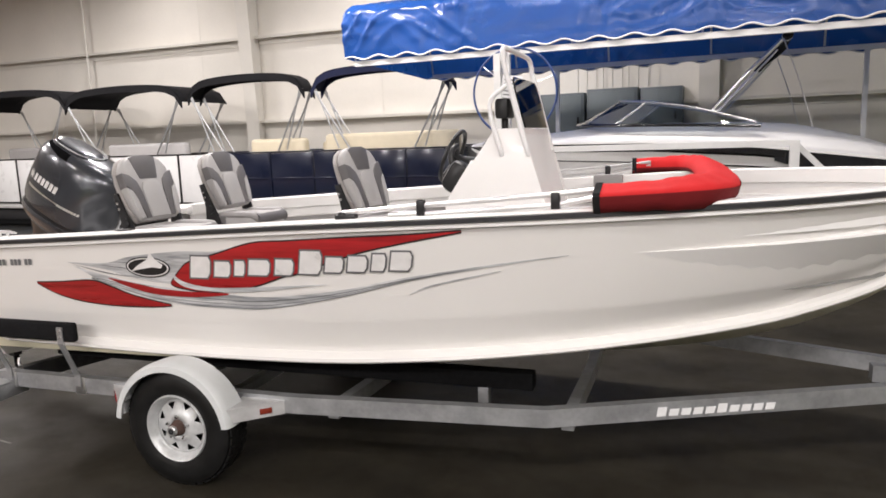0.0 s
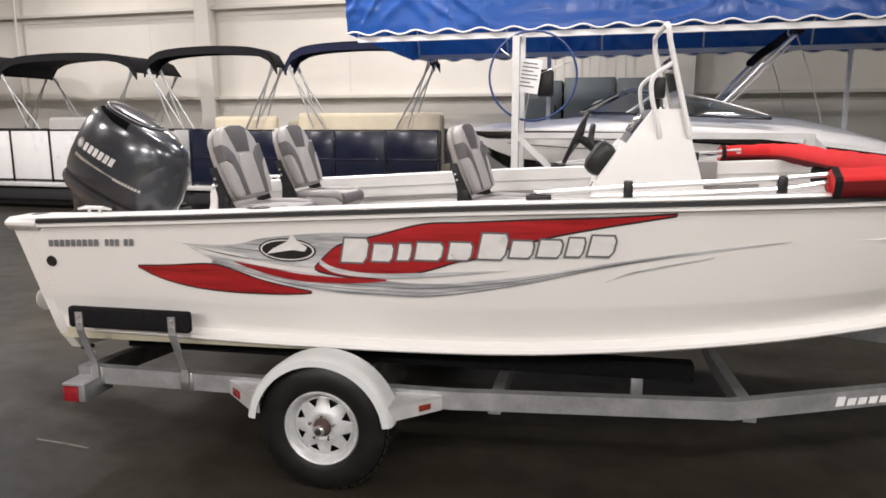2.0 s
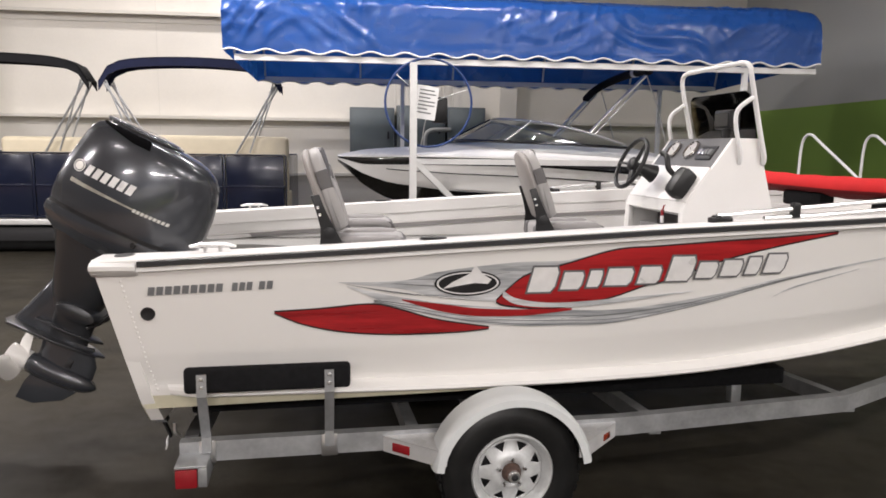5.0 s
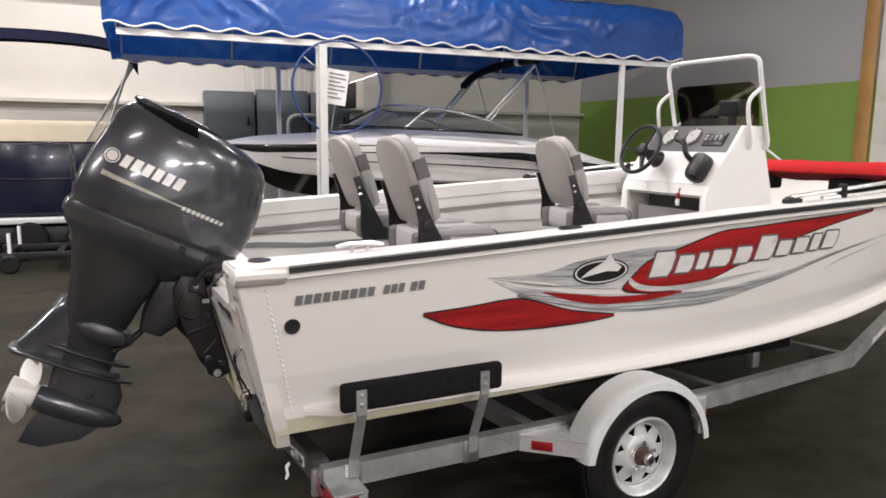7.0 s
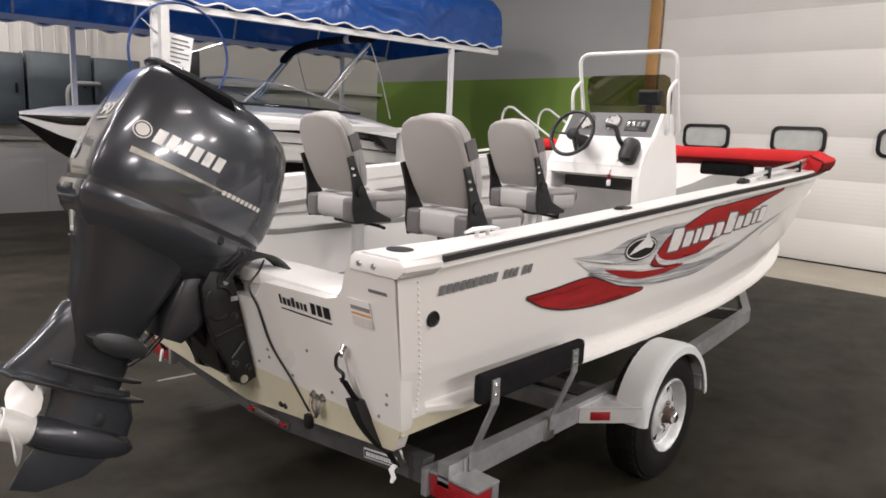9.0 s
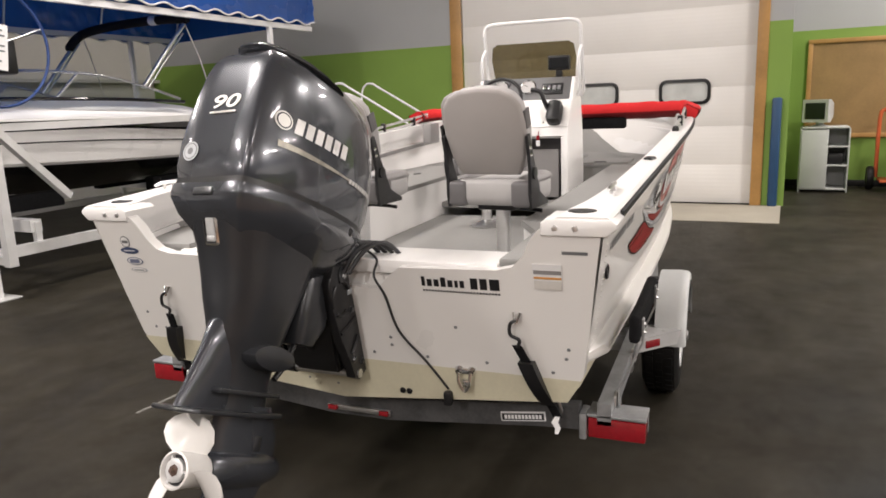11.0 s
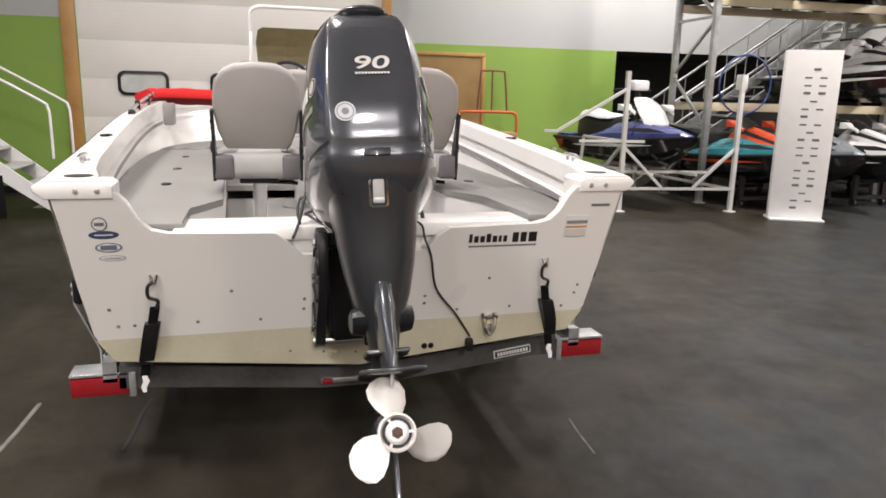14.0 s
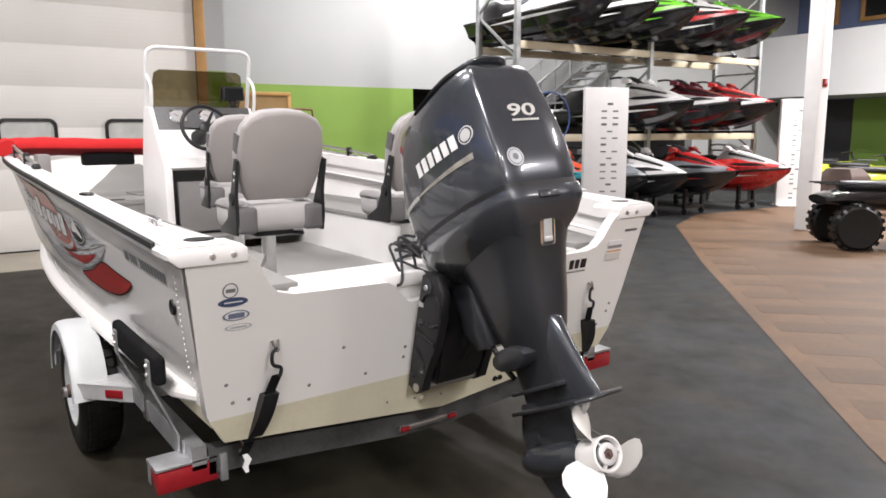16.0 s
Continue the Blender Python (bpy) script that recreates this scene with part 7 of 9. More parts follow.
for u in (-2.72, 1.63):
    bar(lift, "end_beam", L(u, 8.92, 0.42), L(u, 11.66, 0.42), 0.1, M_LIFT)
for u in (-4.9, -3.4, -1.9, -0.4, 1.1, 2.6):
    pts = arc([L(u, 8.92, 2.88), L(u, 9.1, 3.35), L(u, 9.55, 3.62), L(u, 10.29, 3.72), L(u, 11.03, 3.62), L(u, 11.48, 3.35), L(u, 11.66, 2.88)], 3)
    bm = B()
    tube(bm, pts, 0.016, 6)
    part("canopy_bow", bm, M_LIFT, lift)
for u in (-2.75,):
    bar(lift, "winch_post", L(u, 8.60, 0.35), L(u, 8.60, 2.78), 0.085, M_LIFT, "thick aluminium winch post")
    bar(lift, "brace", L(u, 8.60, 1.62), L(u + 0.75, 8.70, 0.9), 0.07, M_LIFT)
    bar(lift, "tie", L(u, 8.60, 2.7), L(u, 8.92, 2.82), 0.06, M_LIFT)
    bar(lift, "tie", L(u, 8.60, 0.40), L(u, 8.92, 0.42), 0.08, M_LIFT)
bar(lift, "guide_beam", L(-2.7, 8.75, 1.60), L(0.60, 8.75, 1.60), 0.07, M_LIFT, "grey guide beam")
bar(lift, "guide_post", L(0.58, 8.75, 0.40), L(0.58, 8.75, 1.63), 0.10, M_LIFT)
bar(lift, "brace", L(0.60, 8.75, 1.58), L(1.60, 8.80, 0.55), 0.06, M_LIFT)
bar(lift, "tie", L(0.58, 8.75, 0.42), L(0.58, 8.92, 0.42), 0.08, M_LIFT)
for u in (-2.2, 1.1):
    bar(lift, "cradle_beam", L(u, 8.98, 0.62), L(u, 11.6, 0.62), 0.12, M_LIFT)
    for v in (8.98, 11.6):
        bar(lift, "cradle_hanger", L(u, v, 0.45), L(u, v, 0.66), 0.06, M_LIFT)
    for dv in (-0.5, 0.5):
        bar(lift, "cradle_post", L(u, 10.29 + dv, 0.6), L(u, 10.29 + dv, 0.86), 0.07, M_BLACKP)
# the vinyl canopy, wrinkled, with a scalloped white-edged valance
nu, prof_k = 300, [(8.86, 2.90), (8.855, 2.97), (8.86, 3.05), (8.86, 3.18), (8.87, 3.36), (8.90, 3.50), (8.99, 3.60), (9.45, 3.72), (10.29, 3.82), (11.13, 3.72), (11.55, 3.62), (11.68, 3.50), (11.70, 3.36), (11.71, 3.18), (11.72, 3.05), (11.725, 2.92), (11.72, 2.79)]
prof_c = []
for (v0, z0), (v1, z1) in zip(prof_k[:-1], prof_k[1:]):
    n = max(1, int(math.hypot(v1 - v0, z1 - z0) / 0.03)) if v0 < 9.6 else 2
    prof_c += [(v0 + (v1 - v0) * k / n, z0 + (z1 - z0) * k / n) for k in range(n)]
prof_c.append(prof_k[-1])


def crease(u, s, ang, along, across, seed):
    """Sharp folds running along a slanted line on the cloth."""
    c, d = math.cos(radians(ang)), math.sin(radians(ang))
    p, q = u * c + s * d, -u * d + s * c
    w = noise.noise(Vector((p * 0.9, q * 0.9, seed + 5.0))) * 0.35
    r = 1 - abs(noise.noise(Vector((p * along, (q + w) * across, seed)))) * 2.4
    return max(0.0, r) ** 2 * max(0.0, 0.25 + noise.noise(Vector((u * 0.8, s * 1.2, seed + 11.0))))


rows = []
for i in range(nu + 1):
    u = -5.03 + 7.67 * i / nu
    e = min(i, nu - i) / nu * 7.73
    drop = 0.05 * max(0, 1 - e / 0.12) ** 2
    row, run, last = [], 0.0, prof_c[0]
    for j, (v, z) in enumerate(prof_c):
        run += math.hypot(v - last[0], z - last[1])
        last = (v, z)
        k = 0.035 * noise.noise(Vector((u * 0.9, run * 1.3, 2.0))) + 0.05 * crease(u, run, 22, 0.9, 4.2, 1.0) + 0.045 * crease(u, run, -38, 1.0, 4.5, 2.0) + 0.035 * crease(u, run, 64, 1.2, 5.5, 3.0) + 0.02 * crease(u, run, 5, 2.0, 9.0, 4.0) - 0.02
        k *= min(1, run / 0.18)
        edge = j in (0, len(prof_c) - 1)
        zz = z - drop * (z > 3.2) + (0 if edge else 0.4 * k)
        vv = v + (0 if edge else k * (1 if v > 10.3 else -1))
        if edge:
            zz = z + 0.024 * math.sin(2 * math.pi * u / 0.42)
        row.append(L(u, vv, zz))
    rows.append(row)
bm = B()
loft(bm, rows, closed=False)
for end, i in ((0, 0), (1, nu)):
    r = rows[i]
    bm.faces.new([bm.verts.new(p) for p in r])
canopy = part("canopy", bm, M_BLUE, lift, "wrinkled glossy blue vinyl canopy", smooth=60)
for j in (0, len(prof_c) - 1):
    bm = B()
    tube(bm, [Vector(r[j]) + Vector((0, -0.004, 0.0)) for r in rows], 0.012, 6)
    part("valance_trim", bm, M_WTRIM, canopy, "white scalloped binding")
# hand wheel of the lift's winch, with a paper sign
bm = B()
c = Vector(L(-2.56, 8.66, 2.31))
tube(bm, [c + Vector((0.53 * math.cos(a), 0, 0.53 * math.sin(a))) for a in (2 * math.pi * k / 48 for k in range(49))], 0.014, 8, cap=False)
hw = part("hand_wheel", bm, M_BLUEROPE, lift, "large thin blue winch wheel")
for a in (20, 140, 260):
    bm = B()
    tube(bm, [c, c + Vector((0.53 * math.cos(radians(a)), 0, 0.53 * math.sin(radians(a))))], 0.006, 6)
    part("wheel_spoke", bm, M_ALU, hw)
bm = B()
box(bm, c.x + 0.05, c.x + 0.24, c.y + 0.03, c.y + 0.2, c.z - 0.24, c.z + 0.08, 0.03)
part("winch_box", bm, M_BLACKP, hw, "black winch gearbox")
bm = B()
box(bm, -0.13, 0.13, -0.004, 0.0, -0.20, 0.20, m=Matrix.Translation(c + Vector((-0.03, -0.05, 0.0))) @ pose(0, 0, 0, 0, 8, 0))
sign = part("paper_sign", bm, M_WTRIM, lift, "white printed paper sign")
for k in range(7):
    bm = B()
    w = (0.18, 0.2, 0.14, 0.2, 0.2, 0.12, 0.17)[k]
    box(bm, -0.1, -0.1 + w, -0.007, -0.0045, 0.14 - k * 0.045, 0.155 - k * 0.045, m=Matrix.Translation(c + Vector((-0.03, -0.05, 0.0))) @ pose(0, 0, 0, 0, 8, 0))
    part("print_bar", bm, M_DKDEC, sign, smooth=0)

# runabout, bow towards -u
RC = 10.3
M_RUNW = mat("white_hull_gelcoat", (0.84, 0.83, 0.81), 0.3, var=0.03, scale=3, coat=0.2)
runabout = thing("runabout", ROOM @ pose(-0.8, RC, 0), "white and black bowrider runabout under the canopy", "boat")
T_RB = [(-3.72, 0.02), (-3.5, 0.28), (-3.1, 0.58), (-2.4, 0.88), (-1.5, 1.08), (-0.5, 1.16), (0.8, 1.17), (2.15, 1.08)]
T_RZ = [(-3.72, 1.635), (-2.5, 1.655), (-1.0, 1.64), (0.2, 1.56), (1.3, 1.42), (2.15, 1.30)]
T_RK = [(-3.72, 1.60), (-3.4, 1.25), (-3.0, 1.02), (-2.2, 0.86), (-1.0, 0.78), (2.15, 0.78)]
def rsec(u):
    b, zs, zk = smooth(u, T_RB), smooth(u, T_RZ), smooth(u, T_RK)
    zk = min(zk, zs - 0.05)
    zc = zk + (zs - zk) * 0.42
    return b, zs, zk, zc
US = [-3.72 + 0.17 * k for k in range(35)] + [2.15]
US = [u for u in US if u <= 2.15]
for s in (-1, 1):
    for nm, f, mt, lb in (("hull_bottom", lambda b, zs, zk, zc: [(0, zk), (b * 0.45, zk + (zc - zk) * 0.5), (b * 0.84, zc)], M_BLKGEL, "black lower hull"),
                          ("hull_side", lambda b, zs, zk, zc: [(b * 0.84, zc), (b * 0.88, zc + 0.03), (b * 0.955, zc + (zs - zc) * 0.6), (b * 0.975, zs - 0.11 * min(1, b / 0.4))], M_RUNW, "white hull side"),
                          ("rub_band", lambda b, zs, zk, zc: [(b * 0.975, zs - 0.11 * min(1, b / 0.4)), (b * 1.0, zs - 0.085 * min(1, b / 0.4)), (b * 1.0, zs - 0.02 * min(1, b / 0.4)), (b * 0.99, zs - 0.01 * min(1, b / 0.4))], M_BLKGEL, "black band under the deck edge"),
                          ("deck_edge", lambda b, zs, zk, zc: [(b * 0.99, zs - 0.01 * min(1, b / 0.4)), (b * 1.02, zs - 0.005 * min(1, b / 0.4)), (b * 1.02, zs + 0.02 * min(1, b / 0.4)), (b * 0.93, zs + 0.05 * min(1, b / 0.4))], M_RUNW, "white deck edge")):
        bm = B()
        loft(bm, [[(u + 0.8, s * h, z) for h, z in f(*rsec(u))] for u in US], closed=False)
        part(nm, bm, mt, runabout, lb, smooth=35)
    bm = B()
    loft(bm, [[(u + 0.8, s * rsec(u)[0] * (0.955 + 0.006), z) for z in (rsec(u)[3] + (rsec(u)[1] - rsec(u)[3]) * a, rsec(u)[3] + (rsec(u)[1] - rsec(u)[3]) * b_)] for u in US[4:] for a, b_ in ((0.50 - 0.06 * max(0, (u + 1.5) / 3), 0.53 - 0.04 * max(0, (u + 1.5) / 3)),)], closed=False)
    part("pin_stripe", bm, M_BLKGEL, runabout, "thin black stripe")
    bm = B()
    us = [0.4 + 0.1 * k for k in range(17)]
    loft(bm, [[(u + 0.8, s * (rsec(u)[0] * 1.0 + 0.01), z) for z in (rsec(u)[1] - 0.14 - 0.10 * math.sin(math.pi * (u - 0.4) / 1.6), rsec(u)[1] - 0.09 + 0.02 * math.sin(math.pi * (u - 0.4) / 1.6))] for u in us], closed=False)
    part("side_flash", bm, M_BLKGEL, runabout, "black side flash")
# deck: raised cowl amidships, falling to the stern
T_DK = [(-3.72, 0.02), (-3.2, 0.06), (-2.4, 0.10), (-1.9, 0.16), (-1.2, 0.18), (0.1, 0.24), (0.7, 0.26), (1.4, 0.18), (1.9, 0.06), (2.15, 0.02)]
bm = B()
loft(bm, [[(u + 0.8, rsec(u)[0] * 0.93 * t, rsec(u)[1] + 0.05 * min(1, rsec(u)[0] / 0.4) + smooth(u, T_DK) * (1 - abs(t) ** 2.4)) for t in (-1, -0.8, -0.5, 0, 0.5, 0.8, 1)] for u in US], closed=False)
part("deck", bm, mat("white_deck_gelcoat", (0.84, 0.83, 0.81), 0.65, var=0.03, scale=3, spec=0.2), runabout, "white moulded deck", smooth=50)
bm = B()
loft(bm, [[(u + 0.8, rsec(u)[0] * h, z) for h, z in ((-0.8, rsec(u)[3]), (-0.97, rsec(u)[1]), (0.97, rsec(u)[1]), (0.8, rsec(u)[3]), (0, rsec(u)[2]))] for u in (2.13, 2.15)])
part("transom", bm, M_SKI_W, runabout)
# windshield, wrapped, in a black frame
base = [(0.25, -1.02, 1.80), (-0.6, -1.02, 1.84), (-1.3, -0.95, 1.86), (-1.9, -0.6, 1.88), (-2.1, 0.0, 1.90), (-1.9, 0.6, 1.88), (-1.3, 0.95, 1.86), (-0.6, 1.02, 1.84), (0.25, 1.02, 1.80)]
topw = [(0.20, -1.0, 1.84), (-0.4, -0.95, 2.02), (-0.95, -0.86, 2.13), (-1.4, -0.5, 2.18), (-1.5, 0.0, 2.19), (-1.4, 0.5, 2.18), (-0.95, 0.86, 2.13), (-0.4, 0.95, 2.02), (0.20, 1.0, 1.84)]
pb, pt_ = [arc([(u + 0.8, v, z) for u, v, z in q], 4) for q in (base, topw)]
bm = B()
loft(bm, [[a, b] for a, b in zip(pb, pt_)], closed=False)
ws = part("windshield", bm, M_CLEAR, runabout, "curved tinted windshield")
for q, r in ((pb, 0.02), (pt_, 0.016)):
    bm = B()
    tube(bm, q, r, 8)
    part("frame", bm, M_BLKGEL if r == 0.02 else M_ALU, ws, "windshield frame")
for k in (9, 16, 23):
    bm = B()
    tube(bm, [pb[k], pt_[k]], 0.016, 8)
    part("mullion", bm, M_ALU if k != 16 else M_BLKGEL, ws)
# folded tower bimini leaning aft
for sd in (-1, 1):
    bm = B()
    tube(bm, [(-0.30 + 0.8, sd * 0.93, 1.98), (0.10 + 0.8, sd * 0.95, 2.42), (0.44 + 0.8, sd * 0.96, 2.77)], 0.026, 8)
    tube(bm, [(-0.22 + 0.8, sd * 0.93, 1.98), (0.40 + 0.8, sd * 0.97, 2.66)], 0.012, 6)
    part("tower_leg", bm, M_ALU, runabout, "polished tower leg")
    bm = B()
    tube(bm, [(0.46 + 0.8, sd * 0.96, 2.78), (0.62 + 0.8, sd * 1.0, 2.35), (0.80 + 0.8, sd * 1.02, 1.75)], 0.009, 6)
    part("tower_strut", bm, M_ALU, runabout, "thin aluminium stay")
bm = B()
tube(bm, arc([(0.20 + 0.8, 0.96, 2.56), (0.34 + 0.8, 0.97, 2.70), (0.46 + 0.8, 0.93, 2.79), (0.52 + 0.8, 0.7, 2.84), (0.53 + 0.8, 0.3, 2.865), (0.53 + 0.8, -0.3, 2.875), (0.52 + 0.8, -0.75, 2.86), (0.50 + 0.8, -0.98, 2.83)], 4), [0.035] + [0.06] * 26 + [0.052, 0.04], 10)
part("canvas_boot", bm, M_BLKCANVAS, runabout, "black canvas boot over the folded top", smooth=60)
bm = B()
tube(bm, [(0.53 + 0.8, -0.42, 2.872), (0.53 + 0.8, -0.30, 2.875)], 0.063, 10)
part("boot_strap", bm, M_WTRIM, runabout, "white boot strap")
bm = B()
box(bm, -1.45, -1.1, -1.03 * rsec(-2.1)[0] * 0.97, -1.02 * rsec(-2.1)[0] * 0.97, 1.585, 1.625)
part("number_patch", bm, mat("yellow_patch", (0.62, 0.55, 0.04), 0.5), runabout, "yellow sticker")
for u in (-1.9, 0.6):
    for s in (-0.5, 0.5):
        bm = B()
        box(bm, u + 0.8 - 0.6, u + 0.8 + 0.6, s - 0.08, s + 0.08, 0.68, 0.86 if abs(s) else 0.8, 0.02)
        part("keel_pad", bm, M_CARPET_BLK, runabout, "black cradle pad")

# boarding stairs beside the lift
M_BLKCANVAS_S = mat("black_skirt_cloth", (0.010, 0.010, 0.011), 0.85, var=0.2, scale=8, bump=0.4, fine=300, spec=0.1)
stairs = thing("boarding_stairs", ROOM @ pose(2.5, 7.87, 0), "white steel boarding stairs with tubular handrails", "stairs")
for u in (-0.42, 0.42):
    bm = B()
    tube(bm, arc([(u, 0.42, 1.15), (u, 0.40, 1.78), (u, 0.33, 1.96), (u, 0.20, 1.98), (u, 0.05, 1.9), (u, -0.75, 1.45), (u, -0.85, 1.36), (u, -0.87, 1.2), (u, -0.87, 0.75)], 3), 0.017, 8)
    part("handrail", bm, M_WFRAME, stairs, "white tubular handrail", smooth=60)
    bm = B()
    prism(bm, [(0.45, 1.17), (0.45, 1.02), (-0.95, 0.0), (-1.12, 0.0), (-1.12, 0.04), (0.3, 1.17)], "x", u - 0.02, u + 0.02)
    part("stringer", bm, M_WFRAME, stairs)
    for v in (0.42, 1.15):
        bm = B()
        box(bm, u - 0.025, u + 0.025, v - 0.025, v + 0.025, 0, 1.15)
        part("leg", bm, M_LIFT, stairs)
    bm = B()
    tube(bm, [(u, 0.42, 0.15), (u, 1.15, 1.0)], 0.015, 6)
    part("leg_brace", bm, M_LIFT, stairs)
for k in range(5):
    bm = B()
    z = 0.21 + k * 0.2
    box(bm, -0.4, 0.4, -0.95 + k * 0.27, -0.72 + k * 0.27, z, z + 0.03, 0.004)
    part("tread", bm, M_CAB, stairs, "grey stair tread")
bm = B()
box(bm, -0.45, 0.45, 0.3, 1.3, 1.13, 1.18, 0.006)
part("platform", bm, M_CAB, stairs, "grey top platform")
bm = B()
box(bm, -0.46, 0.46, 1.05, 1.31, 1.181, 1.20, 0.004)
part("platform_board", bm, M_WOOD, stairs, "wooden board on the platform")
bm = B()
box(bm, -0.40, 0.40, 0.34, 0.37, 0.2, 1.12)
part("back_panel", bm, M_BLACKP, stairs, "dark panel behind the steps")
bm = B()
box(bm, -0.445, -0.425, -0.30, 1.22, 0.03, 0.55, 0.004)
box(bm, -0.445, -0.425, 0.36, 1.22, 0.55, 1.10, 0.004)
part("side_skirt", bm, M_BLKCANVAS_S, stairs, "black fabric skirt under the platform")

# small dollies with casters under the lift
for du, dv, rz in ((-0.55, 8.2, 10), (0.25, 8.15, -25)):
    dl = thing("dolly", ROOM @ pose(du, dv, 0, 0, 0, rz), "small black dolly with casters and bright bars", "dolly", "dollies")
    bm = B()
    box(bm, -0.3, 0.3, -0.18, -0.13, 0.1, 0.15, 0.006)
    box(bm, -0.3, 0.3, 0.13, 0.18, 0.1, 0.15, 0.006)
    box(bm, -0.04, 0.04, -0.18, 0.18, 0.1, 0.14, 0.006)
    part("frame", bm, M_BLACKP, dl)
    for a in (-0.26, 0.26):
        bm = B()
        box(bm, a - 0.03, a + 0.03, -0.25, 0.25, 0.15, 0.19, 0.008)
        part("rest_bar", bm, M_ALU, dl, "bright rest bar")
        for b_ in (-0.15, 0.15):
            bm = B()
            lathe(bm, [(0.01, -0.02), (0.05, -0.02), (0.05, 0.02), (0.01, 0.02)], pose(a, b_, 0.05, 90, 0, 0), 14)
            part("caster", bm, M_BLACK, dl)

# ---- pontoon boats along the back wall ----
# tube aluminium with the shade beneath the deck put into its colour
M_PONT = mat("shaded_pontoon_aluminium", (0.035, 0.036, 0.038), 0.6, 0.3, var=0.25, scale=5)
def pontoon(u0, u1, fence_mat, tag, fence_label):
    uc = (u0 + u1) / 2
    b = thing("pontoon_boat", ROOM @ pose(uc, 13.0, 0), tag, "pontoon boat", "pontoon boats")
    w = (u1 - u0) / 2
    for v in (-0.75, 0.75):
        bm = B()
        tube(bm, arc([(-w - 0.2, v, 0.24), (-w + 0.3, v, 0.24), (w - 0.6, v, 0.24), (w + 0.1, v, 0.34), (w + 0.35, v, 0.46)], 4), [0.23] * 13 + [0.2, 0.15, 0.08, 0.03], 16)
        part("pontoon", bm, M_PONT, b, "aluminium pontoon tube, coloured near black for the shade under the deck", smooth=60)
    bm = B()
    box(bm, -w - 0.1, w + 0.25, -1.12, 1.12, 0.47, 0.56, 0.012)
    part("deck", bm, M_LIFT, b, "deck with aluminium edge trim")
    n = max(2, round((u1 - u0) / 1.05))
    for s in (-1, 1):
        for k in range(n):
            a0, a1 = -w + 2 * w * k / n, -w + 2 * w * (k + 1) / n
            bm = B()
            box(bm, a0 + 0.03, a1 - 0.03, s * 1.05 - 0.012, s * 1.05 + 0.012, 0.62, 1.60, 0.005)
            part("fence_panel", bm, fence_mat, b, fence_label)
            for z in ((0.60, 1.10, 1.62) if fence_mat is M_NAVY else (0.60, 1.62)):
                bm = B()
                box(bm, a0, a1, s * 1.05 - 0.022, s * 1.05 + 0.022, z - 0.016, z + 0.016, 0.005)
                part("fence_rail", bm, M_BLKGEL if fence_mat is not M_NAVY else M_NAVY, b)
            bm = B()
            box(bm, a0 - 0.018, a0 + 0.018, s * 1.05 - 0.026, s * 1.05 + 0.026, 0.56, 1.63, 0.005)
            part("fence_post", bm, M_BLKGEL if fence_mat is not M_NAVY else M_NAVY, b)
    for sgn in (-1, 1):
        bm = B()
        box(bm, sgn * w - 0.012, sgn * w + 0.012, -1.05, 1.05, 0.62, 1.62, 0.005)
        part("end_panel", bm, fence_mat, b)
    return b, w
def seats_row(b, a0, a1, v0, v1, mt, z0=1.0, z1=1.88):
    bm = B()
    box(bm, a0, a1, v0, v1, 0.57, 1.02, 0.02)
    part("bench_base", bm, mt, b, "cream bench base")
    bm = B()
    box(bm, a0, a1, min(v0, v1), min(v0, v1) + 0.2, z0, z1, 0.07, seg=3)
    part("bench_back", bm, mt, b, "cream padded bench back")
def bimini_top(b, a0, a1, z, mt, label, depth=1.45):
    ac, hw = (a0 + a1) / 2, (a1 - a0) / 2
    rows = []
    for k in range(17):
        t = -1 + 2 * k / 16
        zz = z + 0.40 - 0.10 * abs(t) ** 2 - 0.30 * abs(t) ** 9
        x = ac + hw * (t if abs(t) < 0.9 else math.copysign(0.9 + (abs(t) - 0.9) * 0.75, t))
        rows.append([(x, v, zz) for v in (-1.15 + depth * k2 / 6 for k2 in range(7))])
    bm = B()
    loft(bm, rows, closed=False)
    top = part("bimini_canopy", bm, mt, b, label, smooth=60)
    sol = top.modifiers.new("thick", "SOLIDIFY")
    sol.thickness = 0.02
    for v in (-1.13, depth - 1.17):
        bm = B()
        rr = []
        for r in rows:
            p = Vector(r[0])
            rr.append([(p.x, v - 0.02, p.z - (0.14 if v < 0 else 0.03)), (p.x, v + 0.02, p.z - (0.14 if v < 0 else 0.03)), (p.x, v + 0.02, p.z + 0.0), (p.x, v - 0.02, p.z + 0.0)])
        loft(bm, rr)
        part("valance", bm, mt, top)
        for t0, t1, e in ((-0.95, -0.52, -1), (0.95, 0.52, 1)):
            bm = B()
            tube(bm, [(ac + hw * t0, v, z + 0.05), (ac + hw * t1 * 0.96 - e * 0.05, v * 0.93, 1.64)], 0.018, 6)
            part("frame_tube", bm, M_GALV, top, "dull aluminium frame tube")
        for e in (-1, 1):
            bm = B()
            tube(bm, [(ac + e * hw * 0.90, v, z + 0.02), (ac + e * hw * 0.62, v * 0.95, 1.66)], 0.015, 6)
            part("frame_tube", bm, M_GALV, top, "dull aluminium frame tube")
pa, w = pontoon(-9.6, -4.64, M_NAVY, "pontoon boat with dark navy fence panels and cream seats", "glossy navy fence panel")
seats_row(pa, -0.25, 2.52, -0.98, -0.45, M_CREAMV, z1=1.93)
seats_row(pa, -2.0, -0.7, -0.98, -0.45, M_CREAMV)
